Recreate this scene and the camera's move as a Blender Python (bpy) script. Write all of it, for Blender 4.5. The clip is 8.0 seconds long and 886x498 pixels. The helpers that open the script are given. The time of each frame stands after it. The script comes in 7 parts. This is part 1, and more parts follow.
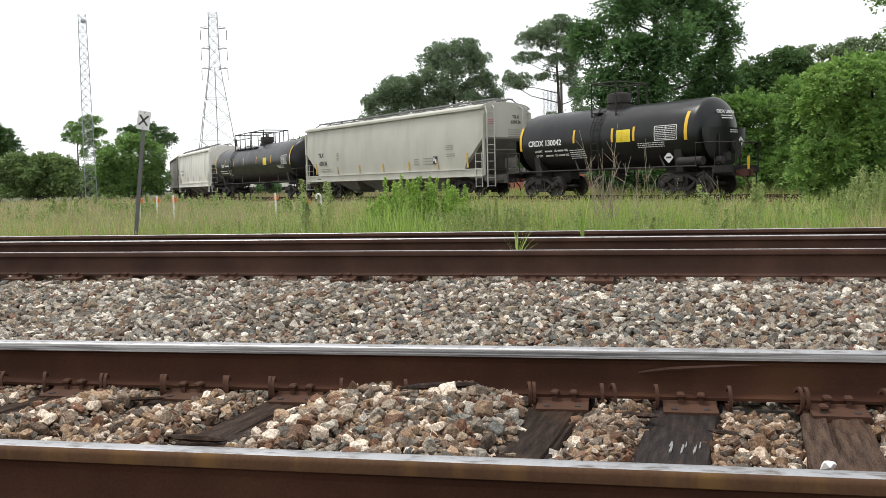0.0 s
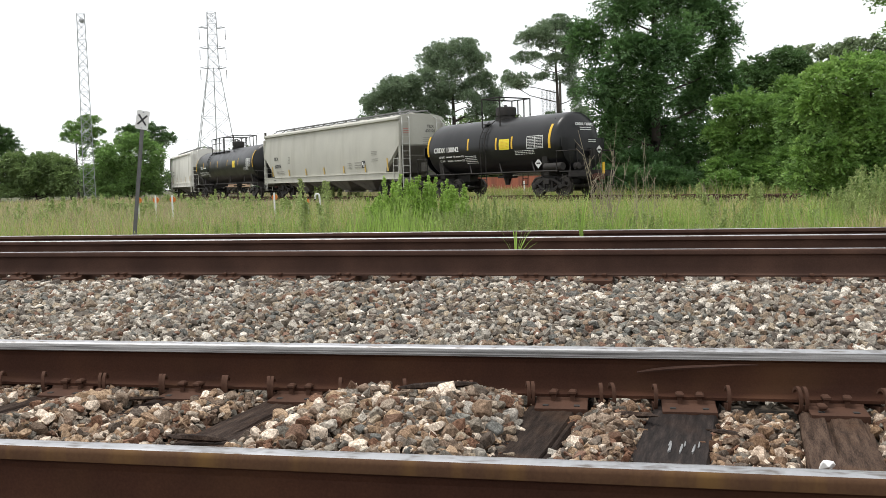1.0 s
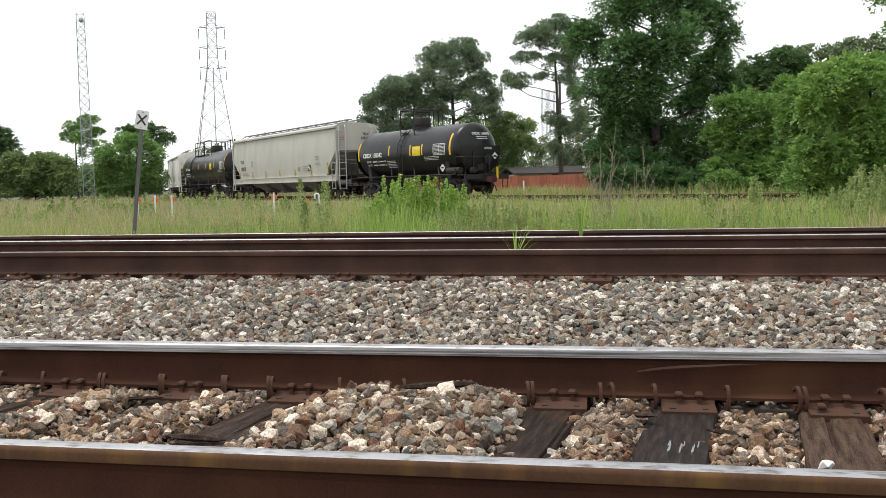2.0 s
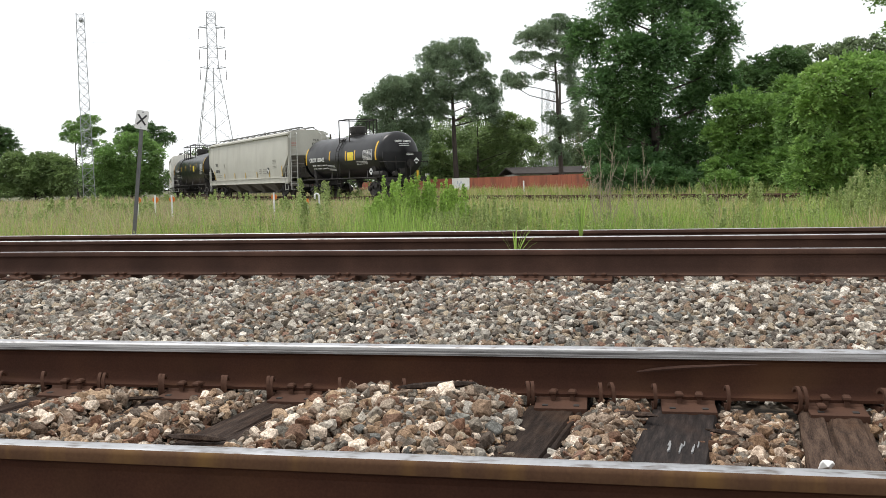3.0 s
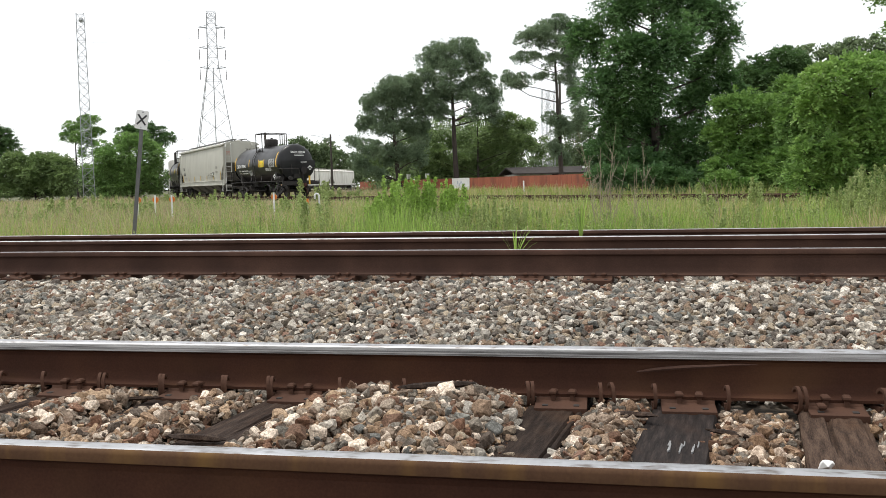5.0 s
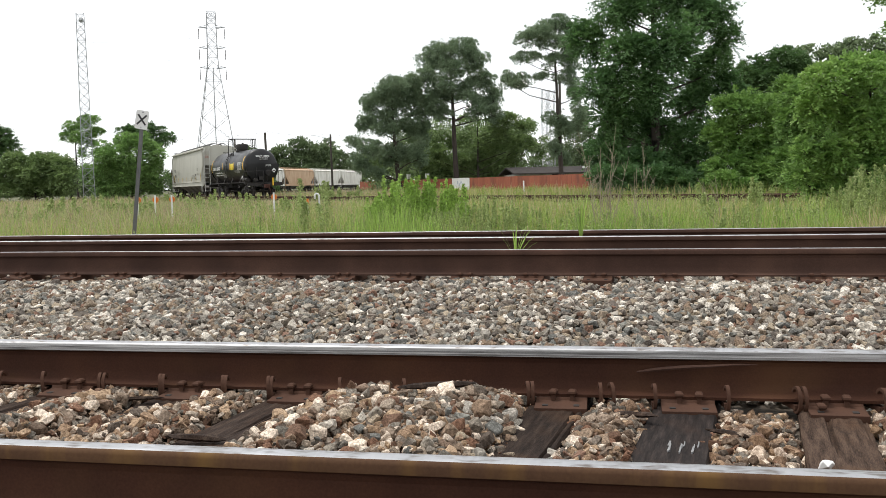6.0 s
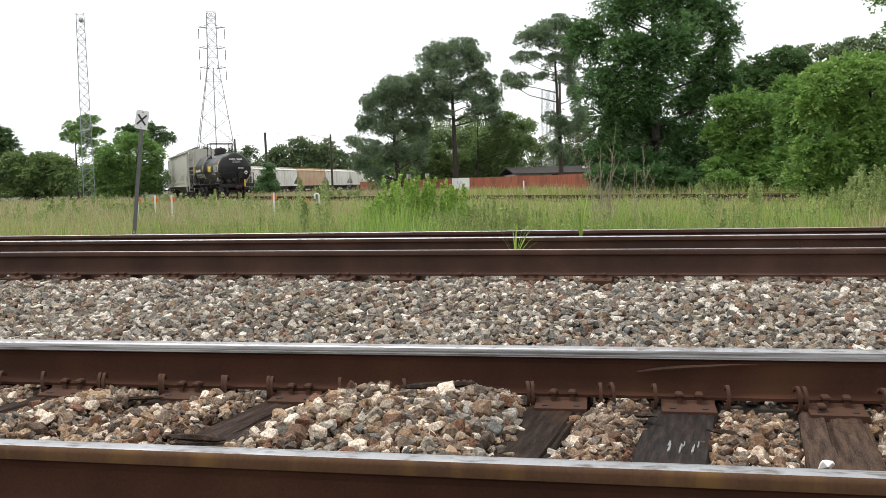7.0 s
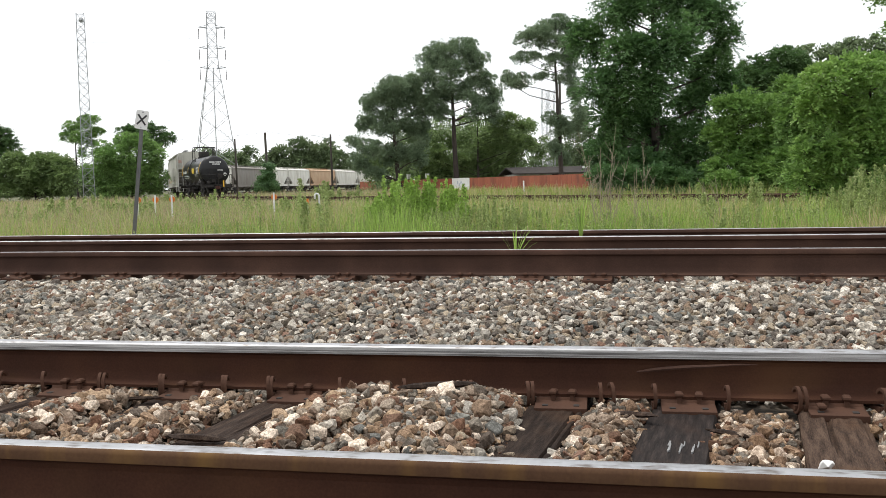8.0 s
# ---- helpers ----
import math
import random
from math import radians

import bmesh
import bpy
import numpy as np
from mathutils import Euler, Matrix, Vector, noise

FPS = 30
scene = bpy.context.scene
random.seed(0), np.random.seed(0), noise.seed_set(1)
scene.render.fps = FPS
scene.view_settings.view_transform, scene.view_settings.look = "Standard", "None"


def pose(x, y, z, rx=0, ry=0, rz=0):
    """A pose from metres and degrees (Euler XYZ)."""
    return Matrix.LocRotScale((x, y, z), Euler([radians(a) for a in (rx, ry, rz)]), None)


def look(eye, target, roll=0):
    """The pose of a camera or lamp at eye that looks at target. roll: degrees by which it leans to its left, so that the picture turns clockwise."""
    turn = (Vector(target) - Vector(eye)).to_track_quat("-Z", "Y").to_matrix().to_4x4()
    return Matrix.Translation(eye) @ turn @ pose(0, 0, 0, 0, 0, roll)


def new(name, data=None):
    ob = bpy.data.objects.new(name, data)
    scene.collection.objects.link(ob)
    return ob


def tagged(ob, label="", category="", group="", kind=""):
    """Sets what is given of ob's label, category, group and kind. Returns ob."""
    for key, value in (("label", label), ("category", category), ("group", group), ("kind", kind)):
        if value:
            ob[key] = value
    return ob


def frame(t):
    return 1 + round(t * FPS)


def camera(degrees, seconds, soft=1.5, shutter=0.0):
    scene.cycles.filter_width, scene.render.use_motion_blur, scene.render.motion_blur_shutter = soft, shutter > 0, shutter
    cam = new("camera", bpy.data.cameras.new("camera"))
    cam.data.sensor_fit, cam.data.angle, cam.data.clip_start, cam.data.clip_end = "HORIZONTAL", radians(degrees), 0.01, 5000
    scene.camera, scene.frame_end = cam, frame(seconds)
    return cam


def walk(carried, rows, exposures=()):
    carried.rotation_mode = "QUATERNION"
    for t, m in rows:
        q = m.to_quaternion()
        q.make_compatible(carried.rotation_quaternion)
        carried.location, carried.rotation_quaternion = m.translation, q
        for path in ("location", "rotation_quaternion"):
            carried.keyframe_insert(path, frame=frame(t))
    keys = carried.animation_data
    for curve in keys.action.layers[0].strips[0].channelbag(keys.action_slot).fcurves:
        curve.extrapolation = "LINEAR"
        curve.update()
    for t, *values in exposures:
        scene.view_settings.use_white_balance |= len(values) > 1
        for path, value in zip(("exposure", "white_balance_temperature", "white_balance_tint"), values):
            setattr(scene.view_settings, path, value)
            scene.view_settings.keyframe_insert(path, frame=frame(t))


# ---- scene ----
# Camera: on a tripod beside the near track; a slight pan settles in the first second and a half.
EYE = (0.0, 0.0, 0.851)
PITCH, ROLL = -4.125, -1.399


def aim(yaw, tilt):
    p, a = radians(PITCH + tilt), radians(yaw)
    d = Vector((math.sin(a) * math.cos(p), math.cos(a) * math.cos(p), math.sin(p)))
    return look(EYE, Vector(EYE) + d * 10, ROLL)


cam = camera(52.2, 8.0, soft=0.58)
walk(cam, [(0.0, aim(-0.100, 0.036)), (0.3, aim(-0.075, 0.03)), (0.6, aim(-0.05, 0.026)), (1.0, aim(-0.03, 0.012)),
           (1.5, aim(0.0, 0.0)), (2.0, aim(0, 0)), (8.0, aim(0, 0))])

# Overcast daylight: a bright, nearly white sky and a broad, weak sun.
SUN_EL, SUN_AZ = radians(68), radians(290)
world = bpy.data.worlds.new("overcast_sky")
scene.world = world
world.use_nodes = True
wn, wl = world.node_tree.nodes, world.node_tree.links
wn.clear()
w_out, w_bg, w_add = wn.new("ShaderNodeOutputWorld"), wn.new("ShaderNodeBackground"), wn.new("ShaderNodeMixRGB")
w_sky, w_scale = wn.new("ShaderNodeTexSky"), wn.new("ShaderNodeMixRGB")
w_sky.sky_type, w_sky.sun_disc, w_sky.sun_elevation, w_sky.sun_rotation = "NISHITA", False, SUN_EL, SUN_AZ
w_scale.blend_type, w_scale.inputs[0].default_value, w_scale.inputs[2].default_value = "MULTIPLY", 1.0, (0.07, 0.07, 0.07, 1)
w_add.blend_type, w_add.inputs[0].default_value = "MIX", 0.88
w_add.inputs[2].default_value = (1.32, 1.34, 1.36, 1)
wl.new(w_sky.outputs[0], w_scale.inputs[1])
wl.new(w_scale.outputs[0], w_add.inputs[1])
wl.new(w_add.outputs[0], w_bg.inputs[0])
w_bg.inputs[1].default_value = 1.0
wl.new(w_bg.outputs[0], w_out.inputs[0])
sun_data = bpy.data.lights.new("sun", "SUN")
sun_data.energy, sun_data.angle, sun_data.color = 2.3, radians(18), (1.0, 0.97, 0.92)
sun = new("sun", sun_data)
sun.matrix_basis = look((0, 0, 60), Vector((0, 0, 60)) - Vector((math.sin(SUN_AZ) * math.cos(SUN_EL), math.cos(SUN_AZ) * math.cos(SUN_EL), math.sin(SUN_EL))))
scene.view_settings.exposure = 0.0

# ---- small tools ----


class Geo:
    """Vertices and faces of one part."""

    def __init__(self):
        self.v, self.f, self.m = [], [], []

    def add(self, verts, faces, mat=0):
        o = len(self.v)
        self.v += [tuple(p) for p in verts]
        self.f += [tuple(i + o for i in f) for f in faces]
        self.m += [mat] * len(faces)
        return self

    def box(self, c, s, rot=None, mat=0):
        x, y, z = s[0] / 2, s[1] / 2, s[2] / 2
        pts = [Vector((a, b, d)) for a in (-x, x) for b in (-y, y) for d in (-z, z)]
        if rot is not None:
            pts = [rot @ p for p in pts]
        c = Vector(c)
        return self.add([p + c for p in pts], [(0, 1, 3, 2), (4, 6, 7, 5), (0, 4, 5, 1), (2, 3, 7, 6), (0, 2, 6, 4), (1, 5, 7, 3)], mat)

    def bar(self, a, b, w, h=None, mat=0):
        """A square bar from a to b."""
        a, b = Vector(a), Vector(b)
        d = b - a
        q = d.to_track_quat("Y", "Z").to_matrix()
        return self.box((a + b) / 2, (w, d.length, h or w), q, mat)

    def tube(self, pts, r, n=8, mat=0, caps=True):
        """A round tube through points; r is a number or one per point."""
        pts = [Vector(p) for p in pts]
        rs = r if isinstance(r, (list, tuple)) else [r] * len(pts)
        vs, fs = [], []
        for i, p in enumerate(pts):
            d = (pts[min(i + 1, len(pts) - 1)] - pts[max(i - 1, 0)]).normalized()
            q = d.to_track_quat("Z", "Y").to_matrix()
            for k in range(n):
                a = 2 * math.pi * k / n
                vs.append(p + q @ Vector((math.cos(a) * rs[i], math.sin(a) * rs[i], 0)))
        for i in range(len(pts) - 1):
            for k in range(n):
                k2 = (k + 1) % n
                fs.append((i * n + k, i * n + k2, (i + 1) * n + k2, (i + 1) * n + k))
        if caps:
            fs.append(tuple(range(n - 1, -1, -1)))
            fs.append(tuple(range((len(pts) - 1) * n, len(pts) * n)))
        return self.add(vs, fs, mat)

    def lathe(self, prof, axis="Z", n=32, c=(0, 0, 0), mat=0):
        """prof: (along, radius) pairs round an axis through c."""
        vs, fs = [], []
        for h, r in prof:
            for k in range(n):
                a = 2 * math.pi * k / n
                u, w = math.cos(a) * r, math.sin(a) * r
                p = (u, w, h) if axis == "Z" else ((w, h, u) if axis == "Y" else (h, u, w))
                vs.append((p[0] + c[0], p[1] + c[1], p[2] + c[2]))
        for i in range(len(prof) - 1):
            for k in range(n):
                k2 = (k + 1) % n
                fs.append((i * n + k, i * n + k2, (i + 1) * n + k2, (i + 1) * n + k))
        fs.append(tuple(range(n - 1, -1, -1)))
        fs.append(tuple(range((len(prof) - 1) * n, len(prof) * n)))
        return self.add(vs, fs, mat)

    def prism(self, poly, a, b, mat=0):
        """A closed outline of points, swept from offset a to offset b."""
        a, b, n = Vector(a), Vector(b), len(poly)
        vs = [Vector(p) + a for p in poly] + [Vector(p) + b for p in poly]
        fs = [(i, (i + 1) % n, n + (i + 1) % n, n + i) for i in range(n)]
        return self.add(vs, fs + [tuple(range(n - 1, -1, -1)), tuple(range(n, 2 * n))], mat)


def mesh_of(geo, mats, smooth=0):
    me = bpy.data.meshes.new("mesh")
    me.from_pydata(geo.v, [], geo.f)
    for m in mats:
        me.materials.append(m)
    if len(mats) > 1:
        me.polygons.foreach_set("material_index", geo.m)
    bm = bmesh.new()
    bm.from_mesh(me)
    bmesh.ops.recalc_face_normals(bm, faces=bm.faces)
    bm.to_mesh(me)
    bm.free()
    if smooth:
        me.set_sharp_from_angle(angle=radians(smooth))
        me.polygons.foreach_set("use_smooth", [True] * len(me.polygons))
    return me


def part(name, geo, material, parent, label="", smooth=0, bevel=0.0):
    """Links geo as one mesh under a thing or a part."""
    mats = material if isinstance(material, (list, tuple)) else [material]
    ob = new(name, mesh_of(geo, mats, smooth))
    ob.parent = parent
    if bevel:
        b = ob.modifiers.new("bevel", "BEVEL")
        b.width, b.segments, b.limit_method = bevel, 2, "ANGLE"
    return tagged(ob, label)


def np_mesh(verts, faces, mats):
    """A mesh from arrays: verts (n, 3), faces (m, k) with k alike in all."""
    me = bpy.data.meshes.new("mesh")
    verts, faces = np.asarray(verts, np.float32), np.asarray(faces, np.int32)
    m, k = faces.shape
    me.vertices.add(len(verts))
    me.vertices.foreach_set("co", verts.ravel())
    me.loops.add(m * k)
    me.loops.foreach_set("vertex_index", faces.ravel())
    me.polygons.add(m)
    me.polygons.foreach_set("loop_start", np.arange(m, dtype=np.int32) * k)
    me.polygons.foreach_set("loop_total", np.full(m, k, dtype=np.int32))
    me.update(calc_edges=True)
    if k == 3:
        me.shade_flat()
    for mt in mats:
        me.materials.append(mt)
    return me


def thing(name, m, label, category, group="", kind=""):
    ob = new(name)
    ob.empty_display_size = 0.2
    ob.matrix_basis = m
    return tagged(ob, label, category, group, kind)


# ---- materials ----


def material(name, colors, scale=4.0, rough=0.7, metal=0.0, bump=0.3, fine=60.0, rand=0.0, island=False, grime=None, coord="Object", stretch=(1, 1, 1),
             spec=0.5, bump_dist=0.01, trans=0.0):
    """Procedural surface. colors: 2 or 3 base colours mixed by noise at two scales; rand: spread of brightness from piece to piece;
    grime: (colour, scale, amount) of stains."""
    mt = bpy.data.materials.new(name)
    mt.use_nodes = True
    n, l = mt.node_tree.nodes, mt.node_tree.links
    b = n["Principled BSDF"]
    tc, mp = n.new("ShaderNodeTexCoord"), n.new("ShaderNodeMapping")
    mp.inputs["Scale"].default_value = stretch
    l.new(tc.outputs[coord], mp.inputs[0])
    big, small, ramp = n.new("ShaderNodeTexNoise"), n.new("ShaderNodeTexNoise"), n.new("ShaderNodeValToRGB")
    big.inputs["Scale"].default_value, small.inputs["Scale"].default_value = scale, fine
    big.inputs["Detail"].default_value, small.inputs["Detail"].default_value = 5, 4
    for t in (big, small):
        l.new(mp.outputs[0], t.inputs["Vector"])
    mixf = n.new("ShaderNodeMath")
    mixf.operation, mixf.inputs[1].default_value = "MULTIPLY_ADD", 0.65
    sm = n.new("ShaderNodeMath")
    sm.operation, sm.inputs[1].default_value = "MULTIPLY", 0.35
    l.new(small.outputs["Fac"], sm.inputs[0])
    l.new(big.outputs["Fac"], mixf.inputs[0])
    l.new(sm.outputs[0], mixf.inputs[2])
    els = ramp.color_ramp.elements
    els[0].position, els[1].position = 0.33, 0.67
    els[0].color, els[1].color = (*colors[0], 1), (*colors[-1], 1)
    for i, c in enumerate(colors[1:-1]):
        els.new(0.33 + 0.34 * (i + 1) / (len(colors) - 1)).color = (*c, 1)
    l.new(mixf.outputs[0], ramp.inputs[0])
    col = ramp.outputs[0]
    if rand or island:
        oi, ge, ad, fr = n.new("ShaderNodeObjectInfo"), n.new("ShaderNodeNewGeometry"), n.new("ShaderNodeMath"), n.new("ShaderNodeMath")
        ad.operation, fr.operation = "ADD", "FRACT"
        l.new(oi.outputs["Random"], ad.inputs[0])
        l.new(ge.outputs["Random Per Island"], ad.inputs[1])
        l.new(ad.outputs[0], fr.inputs[0])
        rng_out = fr.outputs[0]
        mr = n.new("ShaderNodeMapRange")
        mr.inputs["To Min"].default_value, mr.inputs["To Max"].default_value = 1 - rand, 1 + rand
        l.new(rng_out, mr.inputs[0])
        mu = n.new("ShaderNodeMixRGB")
        mu.blend_type, mu.inputs[0].default_value = "MULTIPLY", 1.0
        l.new(col, mu.inputs[1])
        l.new(mr.outputs[0], mu.inputs[2])
        col = mu.outputs[0]
        if isinstance(island, (list, tuple)):
            r2 = n.new("ShaderNodeValToRGB")
            r2.color_ramp.interpolation = "CONSTANT"
            e2 = r2.color_ramp.elements
            e2[0].position, e2[0].color = 0.0, (*island[0], 1)
            e2[1].position, e2[1].color = 1 - 1 / len(island), (*island[-1], 1)
            for i, c in enumerate(island[1:-1]):
                e2.new((i + 1) / len(island)).color = (*c, 1)
            l.new(rng_out, r2.inputs[0])
            m2 = n.new("ShaderNodeMixRGB")
            m2.blend_type, m2.inputs[0].default_value = "MULTIPLY", 1.0
            l.new(ramp.outputs[0], m2.inputs[1])
            l.new(r2.outputs[0], m2.inputs[2])
            col = m2.outputs[0]
    if grime:
        gn, gr, gm = n.new("ShaderNodeTexNoise"), n.new("ShaderNodeValToRGB"), n.new("ShaderNodeMixRGB")
        gp = n.new("ShaderNodeMapping")
        gp.inputs["Scale"].default_value = grime[3] if len(grime) > 3 else (1, 1, 1)
        l.new(tc.outputs[coord], gp.inputs[0])
        l.new(gp.outputs[0], gn.inputs["Vector"])
        gn.inputs["Scale"].default_value, gn.inputs["Detail"].default_value = grime[1], 6
        gr.color_ramp.elements[0].position, gr.color_ramp.elements[1].position = 0.5, 0.72
        gr.color_ramp.elements[1].color = (grime[2], grime[2], grime[2], 1)
        l.new(gn.outputs["Fac"], gr.inputs[0])
        l.new(gr.outputs[0], gm.inputs[0])
        l.new(col, gm.inputs[1])
        gm.inputs[2].default_value = (*grime[0], 1)
        col = gm.outputs[0]
    l.new(col, b.inputs["Base Color"])
    b.inputs["Metallic"].default_value = metal
    b.inputs["Specular IOR Level"].default_value = spec
    rr = n.new("ShaderNodeMapRange")
    rr.inputs["To Min"].default_value, rr.inputs["To Max"].default_value = max(0.05, rough - 0.12), min(1, rough + 0.12)
    l.new(big.outputs["Fac"], rr.inputs[0])
    l.new(rr.outputs[0], b.inputs["Roughness"])
    if bump:
        bp = n.new("ShaderNodeBump")
        bp.inputs["Strength"].default_value, bp.inputs["Distance"].default_value = bump, bump_dist
        l.new(mixf.outputs[0], bp.inputs["Height"])
        l.new(bp.outputs[0], b.inputs["Normal"])
    if trans:
        tr, ms, out = n.new("ShaderNodeBsdfTranslucent"), n.new("ShaderNodeMixShader"), n["Material Output"]
        ms.inputs[0].default_value = trans
        l.new(col, tr.inputs[0])
        l.new(b.outputs[0], ms.inputs[1])
        l.new(tr.outputs[0], ms.inputs[2])
        l.new(ms.outputs[0], out.inputs[0])
    return mt


M_SOIL = material("soil", [(0.05, 0.038, 0.028), (0.1, 0.08, 0.06), (0.16, 0.13, 0.1)], 1.5, 0.95, bump=0.8, fine=25, bump_dist=0.03)
M_FIELD = material("field_soil", [(0.045, 0.05, 0.02), (0.085, 0.09, 0.035), (0.13, 0.12, 0.06)], 0.4, 0.95, bump=0.8, fine=12, bump_dist=0.05)
STONE_TINTS = [(0.62, 0.54, 0.48), (0.95, 0.92, 0.87), (0.74, 0.62, 0.5), (0.58, 0.6, 0.58), (1.5, 1.45, 1.36), (0.34, 0.31, 0.29), (1.0, 0.87, 0.7), (0.66, 0.64, 0.6),
               (0.58, 0.37, 0.29), (1.95, 1.9, 1.8), (0.54, 0.49, 0.43), (0.42, 0.44, 0.44), (0.84, 0.79, 0.71), (0.7, 0.54, 0.42), (1.15, 1.1, 1.02), (0.46, 0.41, 0.38)]
DUSTY_TINTS = [(0.58, 0.47, 0.4), (1.2, 1.14, 1.06), (0.8, 0.62, 0.47), (0.55, 0.55, 0.53), (1.75, 1.68, 1.58), (0.3, 0.27, 0.25), (1.05, 0.85, 0.65), (0.62, 0.54, 0.47), (0.52, 0.33, 0.25), (2.05, 1.98, 1.86), (0.68, 0.54, 0.43), (0.36, 0.37, 0.36),
               (0.95, 0.76, 0.57), (0.46, 0.39, 0.34), (0.9, 0.84, 0.76), (0.42, 0.29, 0.23)]
M_STONE = material("crushed_stone", [(0.12, 0.11, 0.1), (0.32, 0.3, 0.273), (0.58, 0.545, 0.5)], 110, 0.95, bump=0.9, fine=300, spec=0.15, rand=0.1, island=STONE_TINTS, bump_dist=0.004)
M_STONE_DUSTY = material("rust_dusted_stone", [(0.12, 0.1, 0.083), (0.325, 0.28, 0.238), (0.58, 0.52, 0.46)], 110, 0.95, bump=0.9, fine=300, spec=0.15, rand=0.12, island=DUSTY_TINTS, bump_dist=0.004)
M_STONE_RUSTY = material("rust_stained_stone", [(0.085, 0.064, 0.05), (0.225, 0.178, 0.143), (0.42, 0.36, 0.305)], 110, 0.95, bump=0.9, fine=300, spec=0.15, rand=0.12, island=DUSTY_TINTS, bump_dist=0.004)
M_RUST_EDGE = material("rusty_rail_head_flank", [(0.06, 0.03, 0.017), (0.1, 0.054, 0.028)], 2, 0.8, bump=0.2, fine=120, bump_dist=0.002, spec=0.15, grime=((0.17, 0.095, 0.028), 3, 0.6, (3, 1, 0.2)))
M_FLANK = material("ground_rail_gauge_face", [(0.05, 0.048, 0.046), (0.3, 0.295, 0.29), (0.58, 0.575, 0.57)], 9, 0.65, 0.1, bump=0.7, fine=110, stretch=(0.08, 1, 22), bump_dist=0.004, grime=((0.04, 0.036, 0.034), 12, 0.85, (0.3, 1, 8)))
M_RUST = material("rusty_rail_steel", [(0.034, 0.0142, 0.0088), (0.052, 0.022, 0.0135), (0.072, 0.032, 0.018)], 3, 0.85, 0.0, bump=0.25, fine=150, bump_dist=0.002, spec=0.15,
                  grime=((0.1, 0.052, 0.024), 2.5, 0.35, (1, 8, 0.5)), coord="Object")
M_RUST_OLD = material("dark_rusted_steel", [(0.04, 0.022, 0.017), (0.062, 0.034, 0.025), (0.09, 0.05, 0.036)], 3, 0.85, spec=0.15, bump=0.25, fine=150, bump_dist=0.002)
M_POLISH = material("worn_rail_head", [(0.36, 0.36, 0.37), (0.48, 0.48, 0.495)], 6, 0.42, 0.8, bump=0.15, fine=90, stretch=(1, 0.05, 1), bump_dist=0.001,
                    grime=((0.13, 0.105, 0.085), 30, 0.9, (0.6, 1.6, 1)))
M_TIE = material("creosoted_timber", [(0.006, 0.004, 0.003), (0.035, 0.0235, 0.0185), (0.078, 0.055, 0.042)], 5, 0.85, bump=1.0, fine=40, rand=0.45,
                 stretch=(9, 1, 9), bump_dist=0.008, spec=0.12, grime=((0.1, 0.055, 0.032), 3, 0.5))
M_TIE_NEW = material("fresh_creosoted_timber", [(0.007, 0.0055, 0.005), (0.022, 0.017, 0.0155), (0.05, 0.038, 0.034)], 6, 0.75, bump=0.8, fine=30, stretch=(8, 1, 8), bump_dist=0.005, spec=0.12,
                     grime=((0.06, 0.034, 0.024), 4, 0.5))
M_TIE_OLD = material("split_weathered_timber", [(0.01, 0.007, 0.005), (0.07, 0.045, 0.033), (0.125, 0.085, 0.062)], 5, 0.9, bump=1.0, fine=40, stretch=(9, 1, 9), bump_dist=0.01, spec=0.1,
                     grime=((0.13, 0.07, 0.04), 3, 0.5))
M_PLATE = material("rusted_tie_plate", [(0.06, 0.03, 0.02), (0.095, 0.048, 0.031)], 8, 0.85, spec=0.2, bump=0.3, fine=120, bump_dist=0.002)
M_BLACK = material("black_tank_paint", [(0.006, 0.006, 0.007), (0.011, 0.011, 0.012)], 1.2, 0.33, bump=0.05, fine=40, spec=0.36, grime=((0.028, 0.027, 0.026), 1.2, 0.4, (1.2, 1.2, 0.25)))
M_UNDER = material("grimy_black_steel", [(0.012, 0.011, 0.01), (0.035, 0.03, 0.027)], 4, 0.8, bump=0.3, fine=40)
# Dirty grey, also darkened to stand for shade under the hopper bodies.
M_GRIME_SHADE = material("grimy_shade_grey_hopper_bottom", [(0.13, 0.122, 0.108), (0.25, 0.235, 0.21)], 2, 0.85, bump=0.1, fine=20, spec=0.2)
M_HOPPER = material("pale_grey_hopper_paint", [(0.42, 0.41, 0.36), (0.5, 0.49, 0.43)], 0.8, 0.6, bump=0.06, fine=20, grime=((0.33, 0.31, 0.26), 1.0, 0.5, (0.4, 1.4, 0.2)))
M_WHITEH = material("off_white_hopper_paint", [(0.66, 0.645, 0.6), (0.76, 0.745, 0.69)], 0.8, 0.6, bump=0.06, fine=20, grime=((0.34, 0.3, 0.24), 1.0, 0.7, (0.4, 2.2, 0.25)))
M_BROWNH = material("brown_grey_hopper_paint", [(0.2, 0.185, 0.17), (0.27, 0.25, 0.23)], 0.8, 0.7, bump=0.06, fine=20, grime=((0.14, 0.1, 0.08), 1.2, 0.7, (0.4, 2, 0.3)))
M_TANH = material("rusty_tan_hopper_paint", [(0.46, 0.3, 0.19), (0.58, 0.42, 0.28)], 0.8, 0.7, bump=0.06, fine=20, grime=((0.36, 0.19, 0.1), 1.0, 0.6, (0.4, 1.5, 0.4)))
M_YELLOW = material("reflective_yellow", [(0.68, 0.4, 0.02), (0.8, 0.5, 0.04)], 5, 0.5, bump=0)
M_FADED = material("faded_yellow_reflector", [(0.46, 0.31, 0.07), (0.6, 0.42, 0.12)], 5, 0.65, bump=0)
M_LEMON = material("lemon_yellow_sticker", [(0.72, 0.58, 0.02), (0.82, 0.68, 0.04)], 5, 0.5, bump=0)
